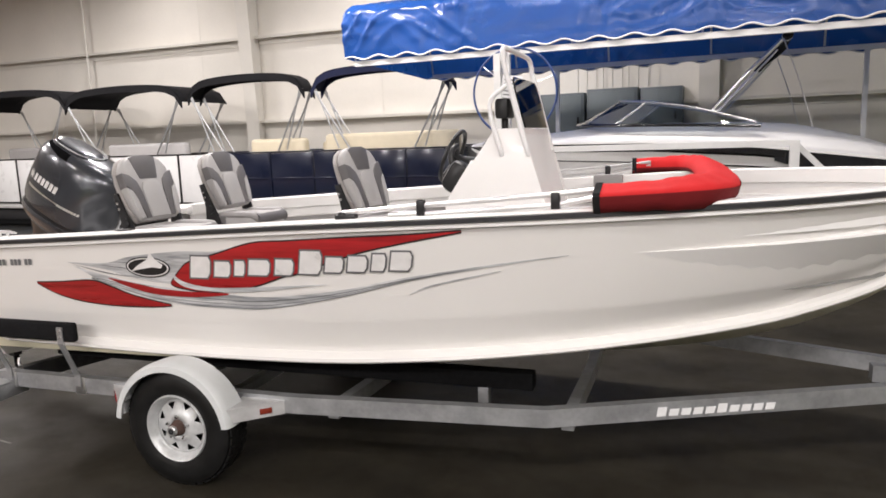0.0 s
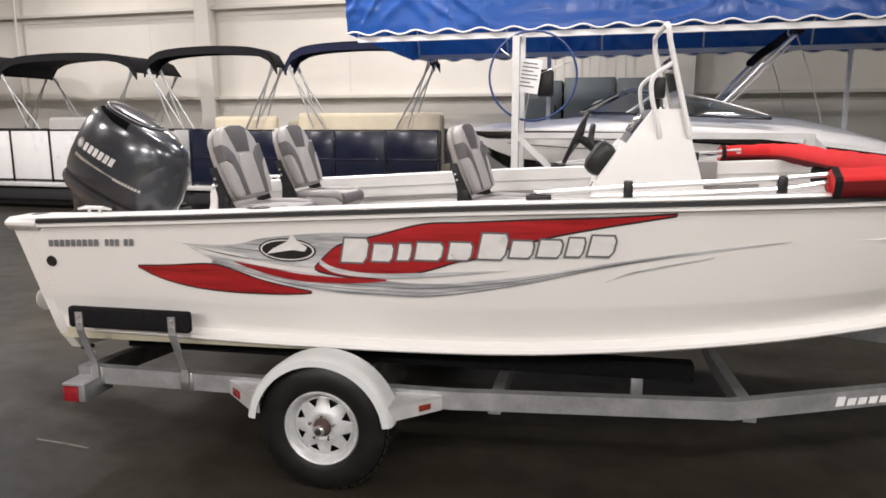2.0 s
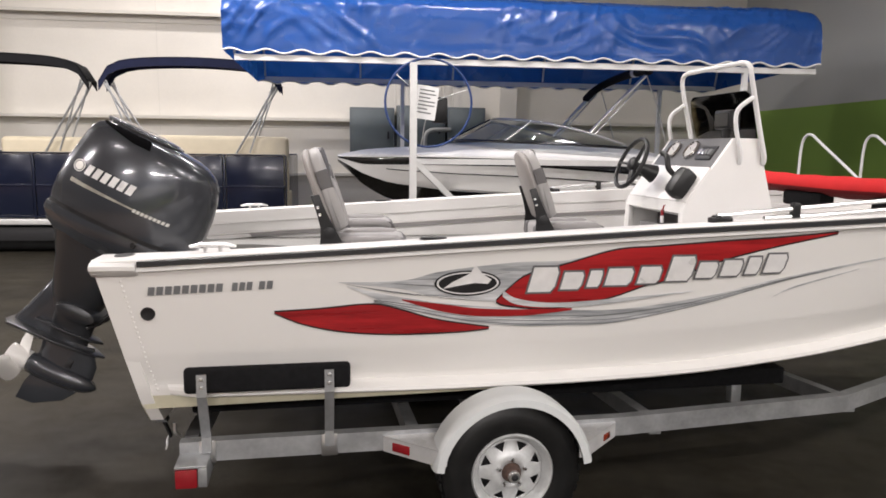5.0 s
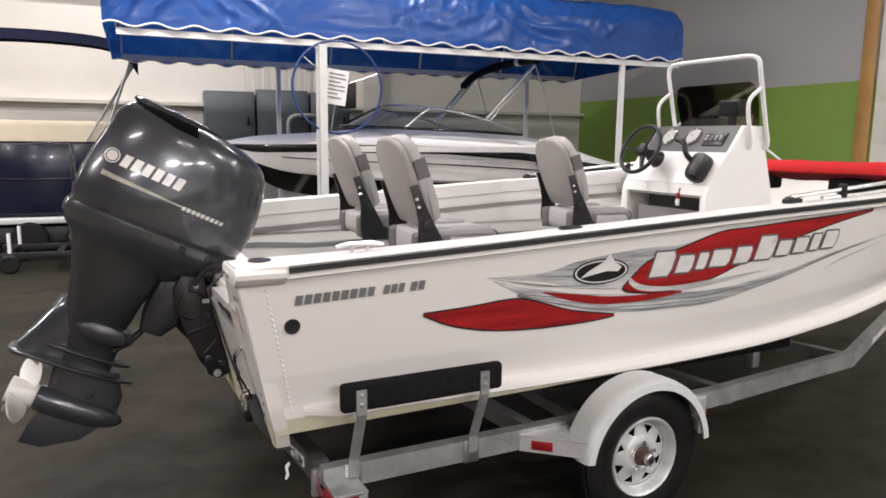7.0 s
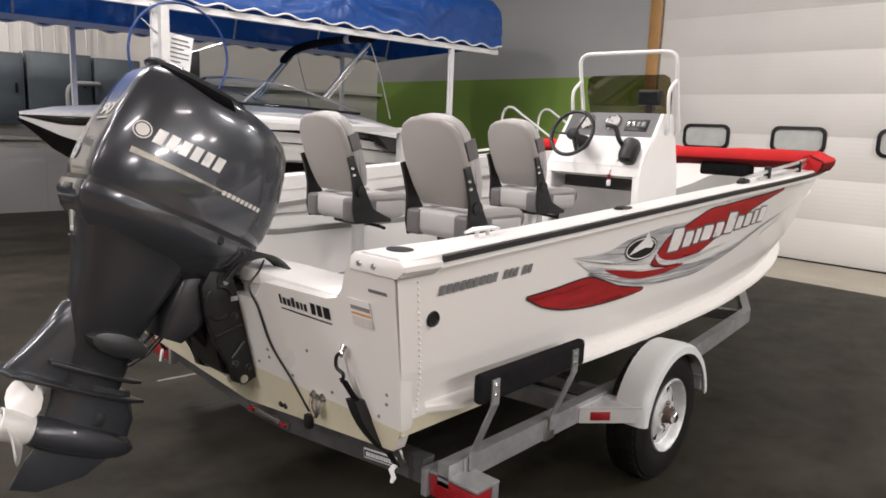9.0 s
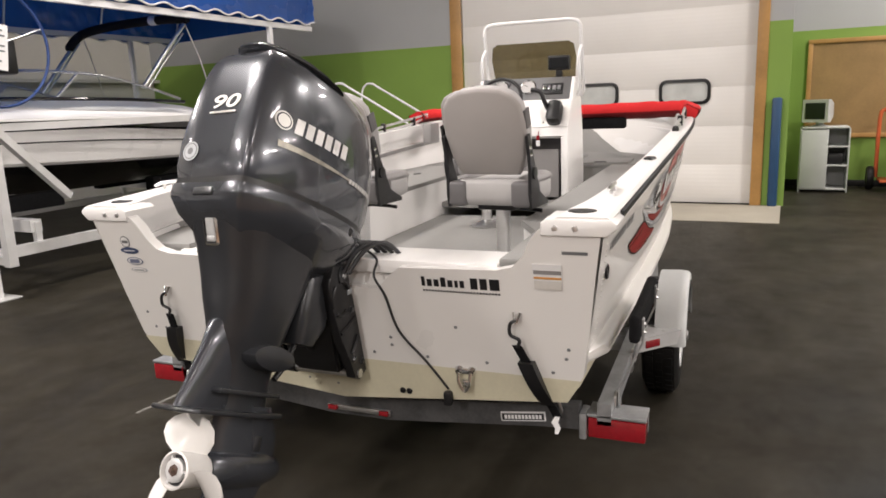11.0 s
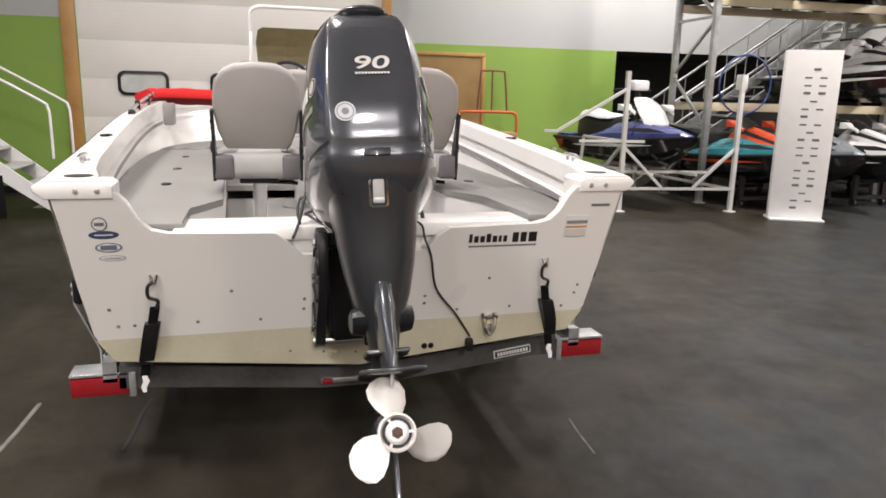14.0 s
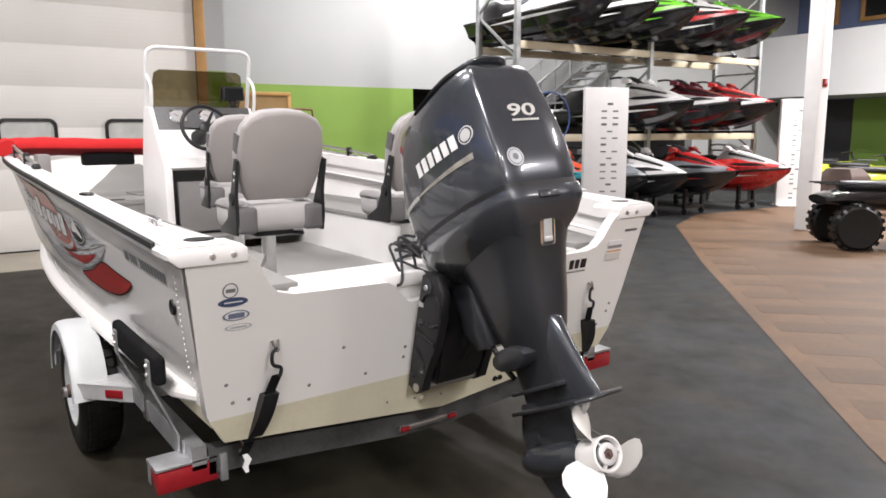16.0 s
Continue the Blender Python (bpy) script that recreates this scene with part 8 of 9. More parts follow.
seats_row(pa, -1.2, 1.2, 0.95, 0.45, M_CREAMV, z1=1.8)
uc = (-9.6 - 4.64) / 2
bimini_top(pa, -7.55 - uc, -4.66 - uc, 2.76, M_NAVYCANVAS, "navy canvas bimini top", 0.4)
bimini_top(pa, -10.5 - uc, -7.63 - uc, 2.76, M_BLKCANVAS, "black canvas bimini top", 0.4)
pb_, w = pontoon(-16.8, -9.95, M_SKI_W, "pontoon boat with white black-edged fence panels", "white fence panel")
uc = (-16.8 - 9.95) / 2
seats_row(pb_, 0.4, 2.6, -0.98, -0.45, M_VINYL)
seats_row(pb_, -2.8, -1.0, -0.98, -0.45, M_VINYL_M)
bimini_top(pb_, -14.0 - uc, -10.6 - uc, 2.72, M_BLKCANVAS, "black canvas bimini top")
bimini_top(pb_, -17.3 - uc, -13.9 - uc, 2.80, M_BLKCANVAS, "black canvas bimini top")

def pontoon_trailer(u0, u1):
    """A low black trailer, added to darken the space under a pontoon boat."""
    uc, w = (u0 + u1) / 2, (u1 - u0) / 2
    tr = thing("pontoon_trailer", ROOM @ pose(uc, 13.0, 0), "added low black trailer shape that darkens the space under the pontoon boat", "trailer", "pontoon trailers")
    for v in (-1.02, 1.02):
        bm = B()
        box(bm, -w, w - 0.1, v - 0.035, v + 0.035, 0.20, 0.42, 0.008)
        part("side_rail", bm, M_BLACK, tr, "black steel side rail")
        for du in (-0.35, 0.35):
            bm = B()
            lathe(bm, [(0.05, -0.07), (0.22, -0.07), (0.25, -0.04), (0.25, 0.04), (0.22, 0.07), (0.05, 0.07)], pose(0.5 * w + du, v * 1.12, 0.25, 90, 0, 0), 20)
            part("wheel", bm, M_TYRE, tr, "small black trailer wheel")
    for k in range(4):
        bm = B()
        x = -w + 0.3 + (2 * w - 0.7) * k / 3
        box(bm, x - 0.04, x + 0.04, -0.985, 0.985, 0.22, 0.30, 0.006)
        part("crossmember", bm, M_BLACK, tr)


pontoon_trailer(-9.6, -4.64)
pontoon_trailer(-16.8, -9.95)

# low black dolly in front of the pontoon's end
dolly = thing("boat_dolly", ROOM @ pose(-5.75, 11.0, 0), "low black boat dolly with short white guide posts", "dolly")
for dv in (-0.42, 0.42):
    bm = B()
    box(bm, -0.75, 0.75, dv - 0.04, dv + 0.04, 0.17, 0.25, 0.006)
    part("side_rail", bm, M_BLACKP, dolly, "black steel rail")
    for du in (-0.55, 0.55):
        bm = B()
        lathe(bm, [(0.03, -0.035), (0.10, -0.035), (0.12, -0.015), (0.12, 0.015), (0.10, 0.035), (0.03, 0.035)], pose(du, dv * 1.15, 0.12, 90, 0, 0), 16)
        part("wheel", bm, M_TYRE, dolly, "small black wheel")
        bm = B()
        tube(bm, [(du, dv, 0.24), (du, dv, 0.50)], 0.022, 8)
        part("guide_post", bm, M_WTRIM, dolly, "short white guide post")
for du in (-0.6, 0.0, 0.6):
    bm = B()
    box(bm, du - 0.04, du + 0.04, -0.38, 0.38, 0.18, 0.24, 0.006)
    part("cross_rail", bm, M_BLACKP, dolly)

# electrical cabinets and tank on the back wall
for u0, u1, z0, z1, nm in ((-3.62, -2.75, 1.45, 2.55, 0), (-2.7, -1.75, 1.62, 2.60, 0), (-1.7, -0.95, 1.5, 2.58, 1)):
    eb = thing("electrical_cabinet", ROOM @ pose((u0 + u1) / 2, BACK_V - 0.45, z0), "dark grey wall-mounted electrical cabinet", "cabinet", "electrical cabinets")
    h, wd = z1 - z0, (u1 - u0) / 2
    bm = B()
    box(bm, -wd, wd, 0, 0.45, 0, h, 0.012)
    part("body", bm, mat("slate_cabinet", (0.11, 0.13, 0.14), 0.5, var=0.06), eb)
    bm = B()
    box(bm, -wd + 0.05, wd - 0.05, -0.012, 0.0, 0.05, h - 0.05, 0.006)
    part("door", bm, mat("slate_cabinet_door", (0.12, 0.145, 0.155), 0.45, var=0.06), eb)
    bm = B()
    box(bm, wd - 0.14, wd - 0.10, -0.03, -0.012, h * 0.45, h * 0.58, 0.004)
    part("latch", bm, M_BLACKP, eb)
cd = thing("conduit_bend", ROOM @ pose(-1.95, BACK_V - 0.55, 2.0), "bent grey conduit pipe on the cabinet front", "pipe")
bm = B()
tube(bm, arc([(-0.2, 0, -0.35), (-0.2, 0, 0.0), (-0.1, 0, 0.12), (0.1, 0, 0.14), (0.3, 0.05, 0.14)], 4), 0.04, 8)
part("pipe", bm, M_CAB, cd)
for k in range(9):
    bm = B()
    tube(bm, [(-2.9 + k * 0.16 + 0.02 * (k % 3), BACK_V - 0.3, 2.5), (-2.9 + k * 0.16 + 0.02 * (k % 3), BACK_V - 0.3, 4.2)], 0.014, 6)
    part("conduit", bm, M_STEELC, wall_back, "thin conduit run")

# ---- things at the green wall ----
nb = thing("notice_board", ROOM @ pose(WALL_U - 0.02, 1.165, 1.635), "pine-framed notice board covered with brown paper", "notice board")
bm = B()
box(bm, -0.01, 0.02, -0.79, 0.79, -0.74, 0.74)
part("board", bm, M_PAPER, nb, "brown paper surface")
for a in ((-0.86, 0.86, 0.74, 0.81), (-0.86, 0.86, -0.81, -0.74), (-0.86, -0.79, -0.74, 0.74), (0.79, 0.86, -0.74, 0.74)):
    bm = B()
    box(bm, -0.04, 0.02, a[0], a[1], a[2], a[3], 0.008)
    part("frame_rail", bm, M_WOOD, nb, "varnished pine frame")
cab = thing("cabinet", ROOM @ pose(6.5, 1.72, 0), "small light grey open-shelf computer cabinet", "cabinet")
for a in ((-0.28, 0.28, 0.335, 0.355, 0, 1.02), (-0.28, 0.28, -0.355, -0.335, 0, 1.02), (0.26, 0.28, -0.335, 0.335, 0.0, 1.02)):
    bm = B()
    box(bm, *a, 0.004)
    part("side", bm, M_CAB, cab)
for z in (0.04, 0.42, 0.72, 1.02):
    bm = B()
    box(bm, -0.28, 0.26, -0.335, 0.335, z, z + 0.025, 0.004)
    part("shelf", bm, M_CAB, cab)
bm = B()
box(bm, -0.30, -0.26, -0.05, 0.335, 0.06, 1.0, 0.004)
part("door", bm, M_CAB, cab, "grey half door")
ph = solid("desk_phone", box(B(), -0.14, 0.1, -0.12, 0.12, 0, 0.18, 0.03), M_BLACKP, "black box on the cabinet shelf", "telephone", ROOM @ pose(6.42, 1.56, 0.445))
crt = thing("computer_monitor", ROOM @ pose(6.5, 1.80, 1.045, 0, 0, -25), "old beige-grey tube computer monitor on the cabinet", "monitor")
bm = B()
loft(bm, [[(x, sy * w_, 0.25 + sz * h) for sy, sz in ((-1, -1), (1, -1), (1, 1), (-1, 1))] for x, w_, h in ((-0.2, 0.20, 0.18), (-0.1, 0.20, 0.18), (0.12, 0.14, 0.13), (0.2, 0.12, 0.11))])
part("case", bm, M_CAB, crt, smooth=0)
bm = B()
box(bm, -0.208, -0.199, -0.155, 0.155, 0.12, 0.38, 0.004)
part("screen", bm, M_SCREEN, crt, "dark glass screen")
bm = B()
lathe(bm, [(0.13, 0), (0.13, 0.015), (0.06, 0.03), (0.06, 0.08)], pose(0, 0, 0), 16)
part("foot", bm, M_CAB, crt)
truck = thing("hand_truck", ROOM @ pose(6.62, 0.32, 0), "orange tubular platform hand truck with black wheels", "hand truck")
bm = B()
tube(bm, arc([(0.1, -0.62, 0.2), (0.1, -0.62, 1.15), (0.1, -0.55, 1.27), (0.1, -0.45, 1.3), (0.1, 0.45, 1.3), (0.1, 0.55, 1.27), (0.1, 0.62, 1.15), (0.1, 0.62, 0.2)], 3), 0.03, 8)
part("frame", bm, M_ORANGE, truck, "orange tubular frame", smooth=60)
bm = B()
tube(bm, arc([(0.15, -0.42, 1.3), (0.17, -0.36, 2.02), (0.17, -0.3, 2.1), (0.17, 0.08, 2.1), (0.17, 0.14, 2.02), (0.15, 0.2, 1.3)], 3), 0.02, 8)
tube(bm, [(0.16, -0.1, 1.3), (0.17, -0.1, 2.1)], 0.018, 8)
part("handle", bm, mat("rust_brown_tube", (0.16, 0.05, 0.03), 0.5), truck, "dark red upper handle", smooth=60)
bm = B()
box(bm, -0.35, 0.12, -0.6, 0.6, 0.16, 0.2, 0.006)
part("platform", bm, M_ORANGE, truck)
for s in (-1, 1):
    bm = B()
    lathe(bm, [(0.05, -0.05), (0.17, -0.05), (0.19, -0.02), (0.19, 0.02), (0.17, 0.05), (0.05, 0.05)], pose(0.12, s * 0.7, 0.19, 90, 0, 0), 20)
    part("wheel", bm, M_TYRE, truck, "black rubber wheel")
for y0, y1, z0, z1, x0 in ((-0.48, 0.50, 0.52, 0.92, -0.42), (-0.32, 0.22, 0.205, 0.518, -0.34)):
    cb = thing("cardboard_box", ROOM @ pose(6.62, 0.32, z0), "taped brown cardboard box on the hand truck", "box", "cardboard boxes")
    bm = B()
    box(bm, x0, 0.02, y0, y1, 0, z1 - z0, 0.008)
    part("carton", bm, M_CARD, cb)
    bm = B()
    box(bm, x0 - 0.003, x0 - 0.001, -0.1, 0.16, (z1 - z0) * 0.45, (z1 - z0) * 0.8)
    part("label_patch", bm, M_WTRIM, cb, "white shipping label")
solid("blue_pad", box(B(), -0.05, 0.05, -0.065, 0.065, 0, 1.55, 0.03), mat("blue_pad_vinyl", (0.015, 0.06, 0.14), 0.5), "blue padded post guard beside the door jamb", "pad", ROOM @ pose(DOOR_U - 0.06, 2.42, 0))

# ---- personal watercraft and their rack ----
def watercraft(m, body, deck, accent, label, seat_mat=None, stand=None, tall=0.0):
    """3.1 m long, bow towards local -x, keel at z 0."""
    b = thing("watercraft", m, label, "watercraft", "personal watercraft")
    TB = [(-1.6, 0.03), (-1.45, 0.17), (-1.1, 0.37), (-0.5, 0.53), (0.3, 0.58), (1.0, 0.57), (1.5, 0.52)]
    TS = [(-1.6, 0.53), (-1.2, 0.49), (-0.6, 0.43), (0.2, 0.38), (1.5, 0.37)]
    TK = [(-1.6, 0.47), (-1.45, 0.30), (-1.2, 0.13), (-0.8, 0.02), (-0.4, 0.0), (1.5, 0.0)]
    xs = [-1.6 + 0.155 * k for k in range(21)]
    xs[-1] = 1.5
    for s in (-1, 1):
        bm = B()
        rr = []
        for x in xs:
            h, zs, zk = smooth(x, TB), smooth(x, TS), smooth(x, TK)
            rr.append([(x, s * f * h, zk + g * (zs - zk)) for f, g in ((0, 0), (0.42, 0.14), (0.45, 0.24), (0.78, 0.42), (0.80, 0.54), (0.97, 0.90), (1, 1))])
        loft(bm, rr, closed=False)
        part("hull", bm, body, b, smooth=22)
        bm = B()
        tube(bm, [(x, s * smooth(x, TB), smooth(x, TS)) for x in xs], [0.012] + [0.026] * 20, 6)
        part("bumper", bm, M_BLACKP, b, "black bumper rail")
        # swept side fairing with a pointed lower edge
        bm = B()
        rr = []
        for x in xs[1:14]:
            h, zs, q = smooth(x, TB), smooth(x, TS), max(0.0, min(1.0, (x + 1.5) / 1.0)) * max(0.0, min(1.0, (0.5 - x) / 0.6))
            rr.append([(x, s * h * 0.98, zs + 0.025), (x, s * h * 0.93, zs + 0.06 + 0.05 * q), (x, s * h * 0.74, zs + 0.07 + 0.13 * q), (x, s * h * 0.5, zs + 0.08 + 0.2 * q)])
        loft(bm, rr, closed=False)
        fair = part("side_fairing", bm, accent, b, smooth=25)
        bm = B()
        loft(bm, [[(x, s * (smooth(x, TB) * f0 + 0.006), smooth(x, TS) + z0), (x, s * (smooth(x, TB) * f1 + 0.006), smooth(x, TS) + z1)] for x, f0, z0, f1, z1 in ((-1.25, 0.90, 0.085, 0.9, 0.09), (-0.95, 0.9, 0.09, 0.8, 0.165), (-0.6, 0.9, 0.10, 0.78, 0.185), (-0.3, 0.92, 0.10, 0.86, 0.14), (-0.05, 0.94, 0.085, 0.93, 0.09))], closed=False)
        part("side_vent", bm, M_BLACKP, fair, "black side vent")
        bm = B()
        loft(bm, [[(x, s * (smooth(x, TB) * 0.985 + 0.006), smooth(x, TS) - 0.10 + d) for d in (0, w)] for x, w in ((-1.1, 0.002), (-0.7, 0.035), (-0.2, 0.05), (0.4, 0.03), (0.8, 0.002))], closed=False)
        part("hull_stripe", bm, deck if deck is not M_BLKGEL else accent, b)
        bm = B()
        box(bm, -0.1, 1.45, s * 0.42 - 0.1, s * 0.42 + 0.1, 0.37, 0.40, 0.01)
        part("footwell", bm, M_BLACKP, b)
        bm = B()
        loft(bm, [[(x, s * (0.36 + dy), z + dz) for dy, dz in ((-0.012, 0), (0.012, -0.02), (0.012, -0.05), (-0.012, -0.04))] for x, z in ((-0.62, 0.86), (-0.45, 0.94), (-0.34, 0.95))])
        loft(bm, [[(x, s * (0.40 + w * i), z + h * j) for i, j in ((-1, -1), (1, -1), (1, 1), (-1, 1))] for x, w, h, z in ((-0.5, 0.06, 0.02, 0.90), (-0.42, 0.10, 0.045, 0.92), (-0.36, 0.10, 0.05, 0.92))])
        part("mirror", bm, deck, b, smooth=30)
    bm = B()
    rr = []
    for x, w_, z0, z1 in ((-1.57, 0.03, 0.535, 0.545), (-1.4, 0.16, 0.52, 0.57), (-1.15, 0.27, 0.50, 0.62), (-0.85, 0.31, 0.50, 0.67), (-0.55, 0.31, 0.50, 0.73), (-0.32, 0.27, 0.48, 0.75), (-0.15, 0.22, 0.45, 0.72), (0.0, 0.18, 0.40, 0.62)) if tall else ((-1.57, 0.03, 0.535, 0.545), (-1.4, 0.16, 0.52, 0.60), (-1.15, 0.27, 0.50, 0.70), (-0.85, 0.31, 0.50, 0.79), (-0.55, 0.31, 0.50, 0.87), (-0.32, 0.27, 0.48, 0.91), (-0.15, 0.22, 0.45, 0.86), (0.0, 0.18, 0.40, 0.72)):
        rr.append([(x, w_ * f, z0 + (z1 - z0) * g) for f, g in ((-1, 0), (-0.92, 0.35), (-0.72, 0.68), (-0.46, 0.80), (-0.40, 0.92), (0, 1.0), (0.40, 0.92), (0.46, 0.80), (0.72, 0.68), (0.92, 0.35), (1, 0))])
    loft(bm, rr, closed=False)
    hood_ = part("hood", bm, accent if tall else deck, b, smooth=25)
    if tall:
        # upright white front cowl that carries the bars
        bm = B()
        loft(bm, [[(x + d * (1 - f * f) * 0.5, w_ * f, z) for f, d in ((-1, 1), (-0.75, 0), (-0.35, -0.22), (0, -0.3), (0.35, -0.22), (0.75, 0), (1, 1))] for x, w_, z in ((-0.74, 0.20, 0.62), (-0.68, 0.24, 0.70), (-0.56, 0.25, 0.84), (-0.42, 0.23, 0.97), (-0.31, 0.18, 1.05), (-0.24, 0.11, 1.08))])
        cow = part("front_cowl", bm, deck, b, "white upright front cowl", smooth=35)
        for s in (-1, 1):
            bm = B()
            loft(bm, [[(x, s * w_, z), (x + 0.16, s * (w_ - 0.03), z + 0.03)] for x, w_, z in ((-0.62, 0.255, 0.70), (-0.48, 0.262, 0.84), (-0.34, 0.225, 0.98))], closed=False)
            part("cowl_side", bm, M_BLACKP, cow, "black cowl side")
    for s in (-1, 1):
        bm = B()
        loft(bm, [[(r[5][0], s * abs(r[k][1]), r[k][2] + 0.006) for k in (3, 2)] for r in rr[2:6]], closed=False)
        part("hood_panel", bm, M_BLACKP if accent is not M_BLKGEL else M_SKI_S, hood_, "dark hood inlay")
    bm = B()
    loft(bm, [[(x, w_ * f, z + h * g) for f, g in ((-1, 0), (-0.6, 0.8), (0, 1), (0.6, 0.8), (1, 0))] for x, w_, z, h in ((-0.5, 0.16, 0.84, 0.05), (-0.36, 0.19, 0.87, 0.12), (-0.24, 0.17, 0.86, 0.16))], closed=False)
    part("visor", bm, M_BLACKP, b, "black visor")
    bm = B()
    rr = []
    for x, w_, z in ((0.0, 0.12, 0.74), (0.15, 0.17, 0.78), (0.5, 0.19, 0.74), (0.8, 0.2, 0.76), (0.92, 0.22, 0.83), (1.25, 0.2, 0.81), (1.38, 0.12, 0.72)):
        rr.append([(x, w_ * math.cos(a), 0.38 + (z - 0.38) * max(0, math.sin(a)) ** 0.5) for a in (math.pi * k / 10 for k in range(11))])
    loft(bm, rr, closed=False)
    seat = part("seat", bm, M_BLACKP, b, smooth=50)
    if seat_mat:
        bm = B()
        loft(bm, [[(x, w_ * math.cos(a), z + h * math.sin(a)) for a in (math.pi * k / 8 for k in range(9))] for x, w_, z, h in ((0.30, 0.10, 0.74, 0.03), (0.36, 0.18, 0.72, 0.09), (0.6, 0.21, 0.72, 0.10), (0.9, 0.22, 0.75, 0.13), (1.2, 0.21, 0.73, 0.13), (1.34, 0.13, 0.70, 0.05))])
        part("seat_pad", bm, seat_mat, seat, "white seat pad", smooth=50)
    bm = B()
    box(bm, 1.2, 1.5, -0.46, 0.46, 0.37, 0.44, 0.02)
    part("rear_deck", bm, accent, b)
    bm = B()
    tube(bm, arc([(0.0, -0.36, 0.98 + tall), (-0.10, -0.2, 1.0 + tall), (-0.16, 0, 0.98 + tall), (-0.10, 0.2, 1.0 + tall), (0.0, 0.36, 0.98 + tall)], 3), 0.02, 8)
    tube(bm, [(-0.28, 0, 0.84), (-0.15, 0, 0.98 + tall)], 0.05, 8)
    part("handlebar", bm, M_BLACKP, b, "black handlebar")
    if tall:
        bm = B()
        box(bm, -0.26, -0.08, -0.15, 0.15, 0.98 + tall, 1.14 + tall, 0.04, seg=3)
        part("bar_pad", bm, M_SKI_W, b, "pale handlebar cover")
    if stand:
        for x in (-0.7, 0.8):
            bm = B()
            box(bm, x - 0.04, x + 0.04, -0.4, 0.4, -stand + 0.12, -stand + 0.18)
            part("cart_beam", bm, M_BLACKP, b, "black cart beam")
            for y in (-0.35, 0.35):
                bm = B()
                box(bm, x - 0.03, x + 0.03, y - 0.05, y + 0.05, -stand + 0.15, 0.14)
                part("cart_post", bm, M_BLACKP, b)
                bm = B()
                lathe(bm, [(0.01, -0.02), (0.06, -0.02), (0.06, 0.02), (0.01, 0.02)], pose(x, y, -stand + 0.06, 90, 0, 0), 10)
                part("caster", bm, M_BLACK, b)
    return b


RACK_V, RACK_Z = (-2.25, -5.55, -9.0), (1.53, 3.12)
rack = thing("storage_rack", ROOM @ pose(3.6, -5.6, 0), "tall galvanised pallet rack with cream beams", "rack")
for v in RACK_V:
    v += 5.6
    for u in (-0.57, 0.55):
        bm = B()
        box(bm, u - 0.045, u + 0.045, v - 0.045, v + 0.045, 0, 5.6, 0.006)
        part("upright", bm, M_GALV, rack, "galvanised rack upright")
        bm = B()
        box(bm, u - 0.08, u + 0.08, v - 0.08, v + 0.08, 0, 0.012)
        part("foot_plate", bm, M_GALV, rack)
    for k in range(6):
        z = 0.35 + k * 0.85
        bar(rack, "frame_brace", (-0.57, v, z if k % 2 else z + 0.8), (0.55, v, z + 0.8 if k % 2 else z), 0.04, M_GALV)
        if k % 2:
            bar(rack, "frame_tie", (-0.57, v, z), (0.55, v, z), 0.04, M_GALV)
for z in RACK_Z:
    for u in (-0.57, 0.55):
        for v0, v1 in zip(RACK_V[:-1], RACK_V[1:]):
            bm = B()
            box(bm, u - 0.03, u + 0.03, v1 + 5.6, v0 + 5.6, z - 0.065, z + 0.065, 0.006)
            part("beam", bm, M_YBEAM, rack, "cream painted beam")
    for k in range(9):
        v = 3.1 - k * 0.8
        bm = B()
        box(bm, -0.62, 0.6, v - 0.06, v + 0.06, z + 0.066, z + 0.12)
        part("bunk_board", bm, M_CARPET_BLK, rack)
CU = 3.2
SLIM = Matrix.Diagonal((1.0, 0.86, 1.0, 1.0))
for v, b, d, a, lb in ((-2.84, M_BLKGEL, M_SKI_O, M_SKI_T, "teal and orange watercraft on a floor cart"), (-3.86, M_BLKGEL, M_SKI_S, M_SKI_S, "grey and black watercraft on a floor cart"), (-4.9, M_BLKGEL, M_SKI_W, M_SKI_W, "black and white watercraft on a floor cart"), (-6.3, M_BLKGEL, M_SKI_R, M_SKI_S, "grey watercraft with a red hood on a floor cart"), (-8.0, M_SKI_R, M_SKI_W, M_SKI_R, "red and white watercraft on a floor cart")):
    watercraft(ROOM @ pose(CU, v, 0.36, 0, 0, 6) @ SLIM, b, d, a, lb, stand=0.36)
for v, b, d, a, lb in ((-4.92, M_BLKGEL, M_SKI_W, M_SKI_W, "white watercraft on the middle rack level"), (-6.25, M_BLKGEL, M_SKI_M, M_SKI_W, "maroon and white watercraft on the middle rack level"), (-7.4, M_BLKGEL, M_SKI_R, M_SKI_W, "red watercraft on the middle rack level")):
    watercraft(ROOM @ pose(CU, v, RACK_Z[0] + 0.125, 0, 0, 6) @ SLIM, b, d, a, lb)
for v, b, d, a, lb in ((-2.86, M_BLKGEL, M_SKI_W, M_SKI_W, "black and white watercraft on the top rack level"), (-3.9, M_BLKGEL, M_SKI_W, M_SKI_W, "black and white watercraft on the top rack level"), (-4.93, M_BLKGEL, M_SKI_G, M_SKI_G, "lime green watercraft on the top rack level"), (-6.35, M_BLKGEL, M_SKI_W, M_SKI_R, "red and white watercraft on the top rack level"), (-7.45, M_BLKGEL, M_SKI_G, M_SKI_G, "lime green watercraft on the top rack level")):
    watercraft(ROOM @ pose(CU, v, RACK_Z[1] + 0.125, 0, 0, 6) @ SLIM, b, d, a, lb)
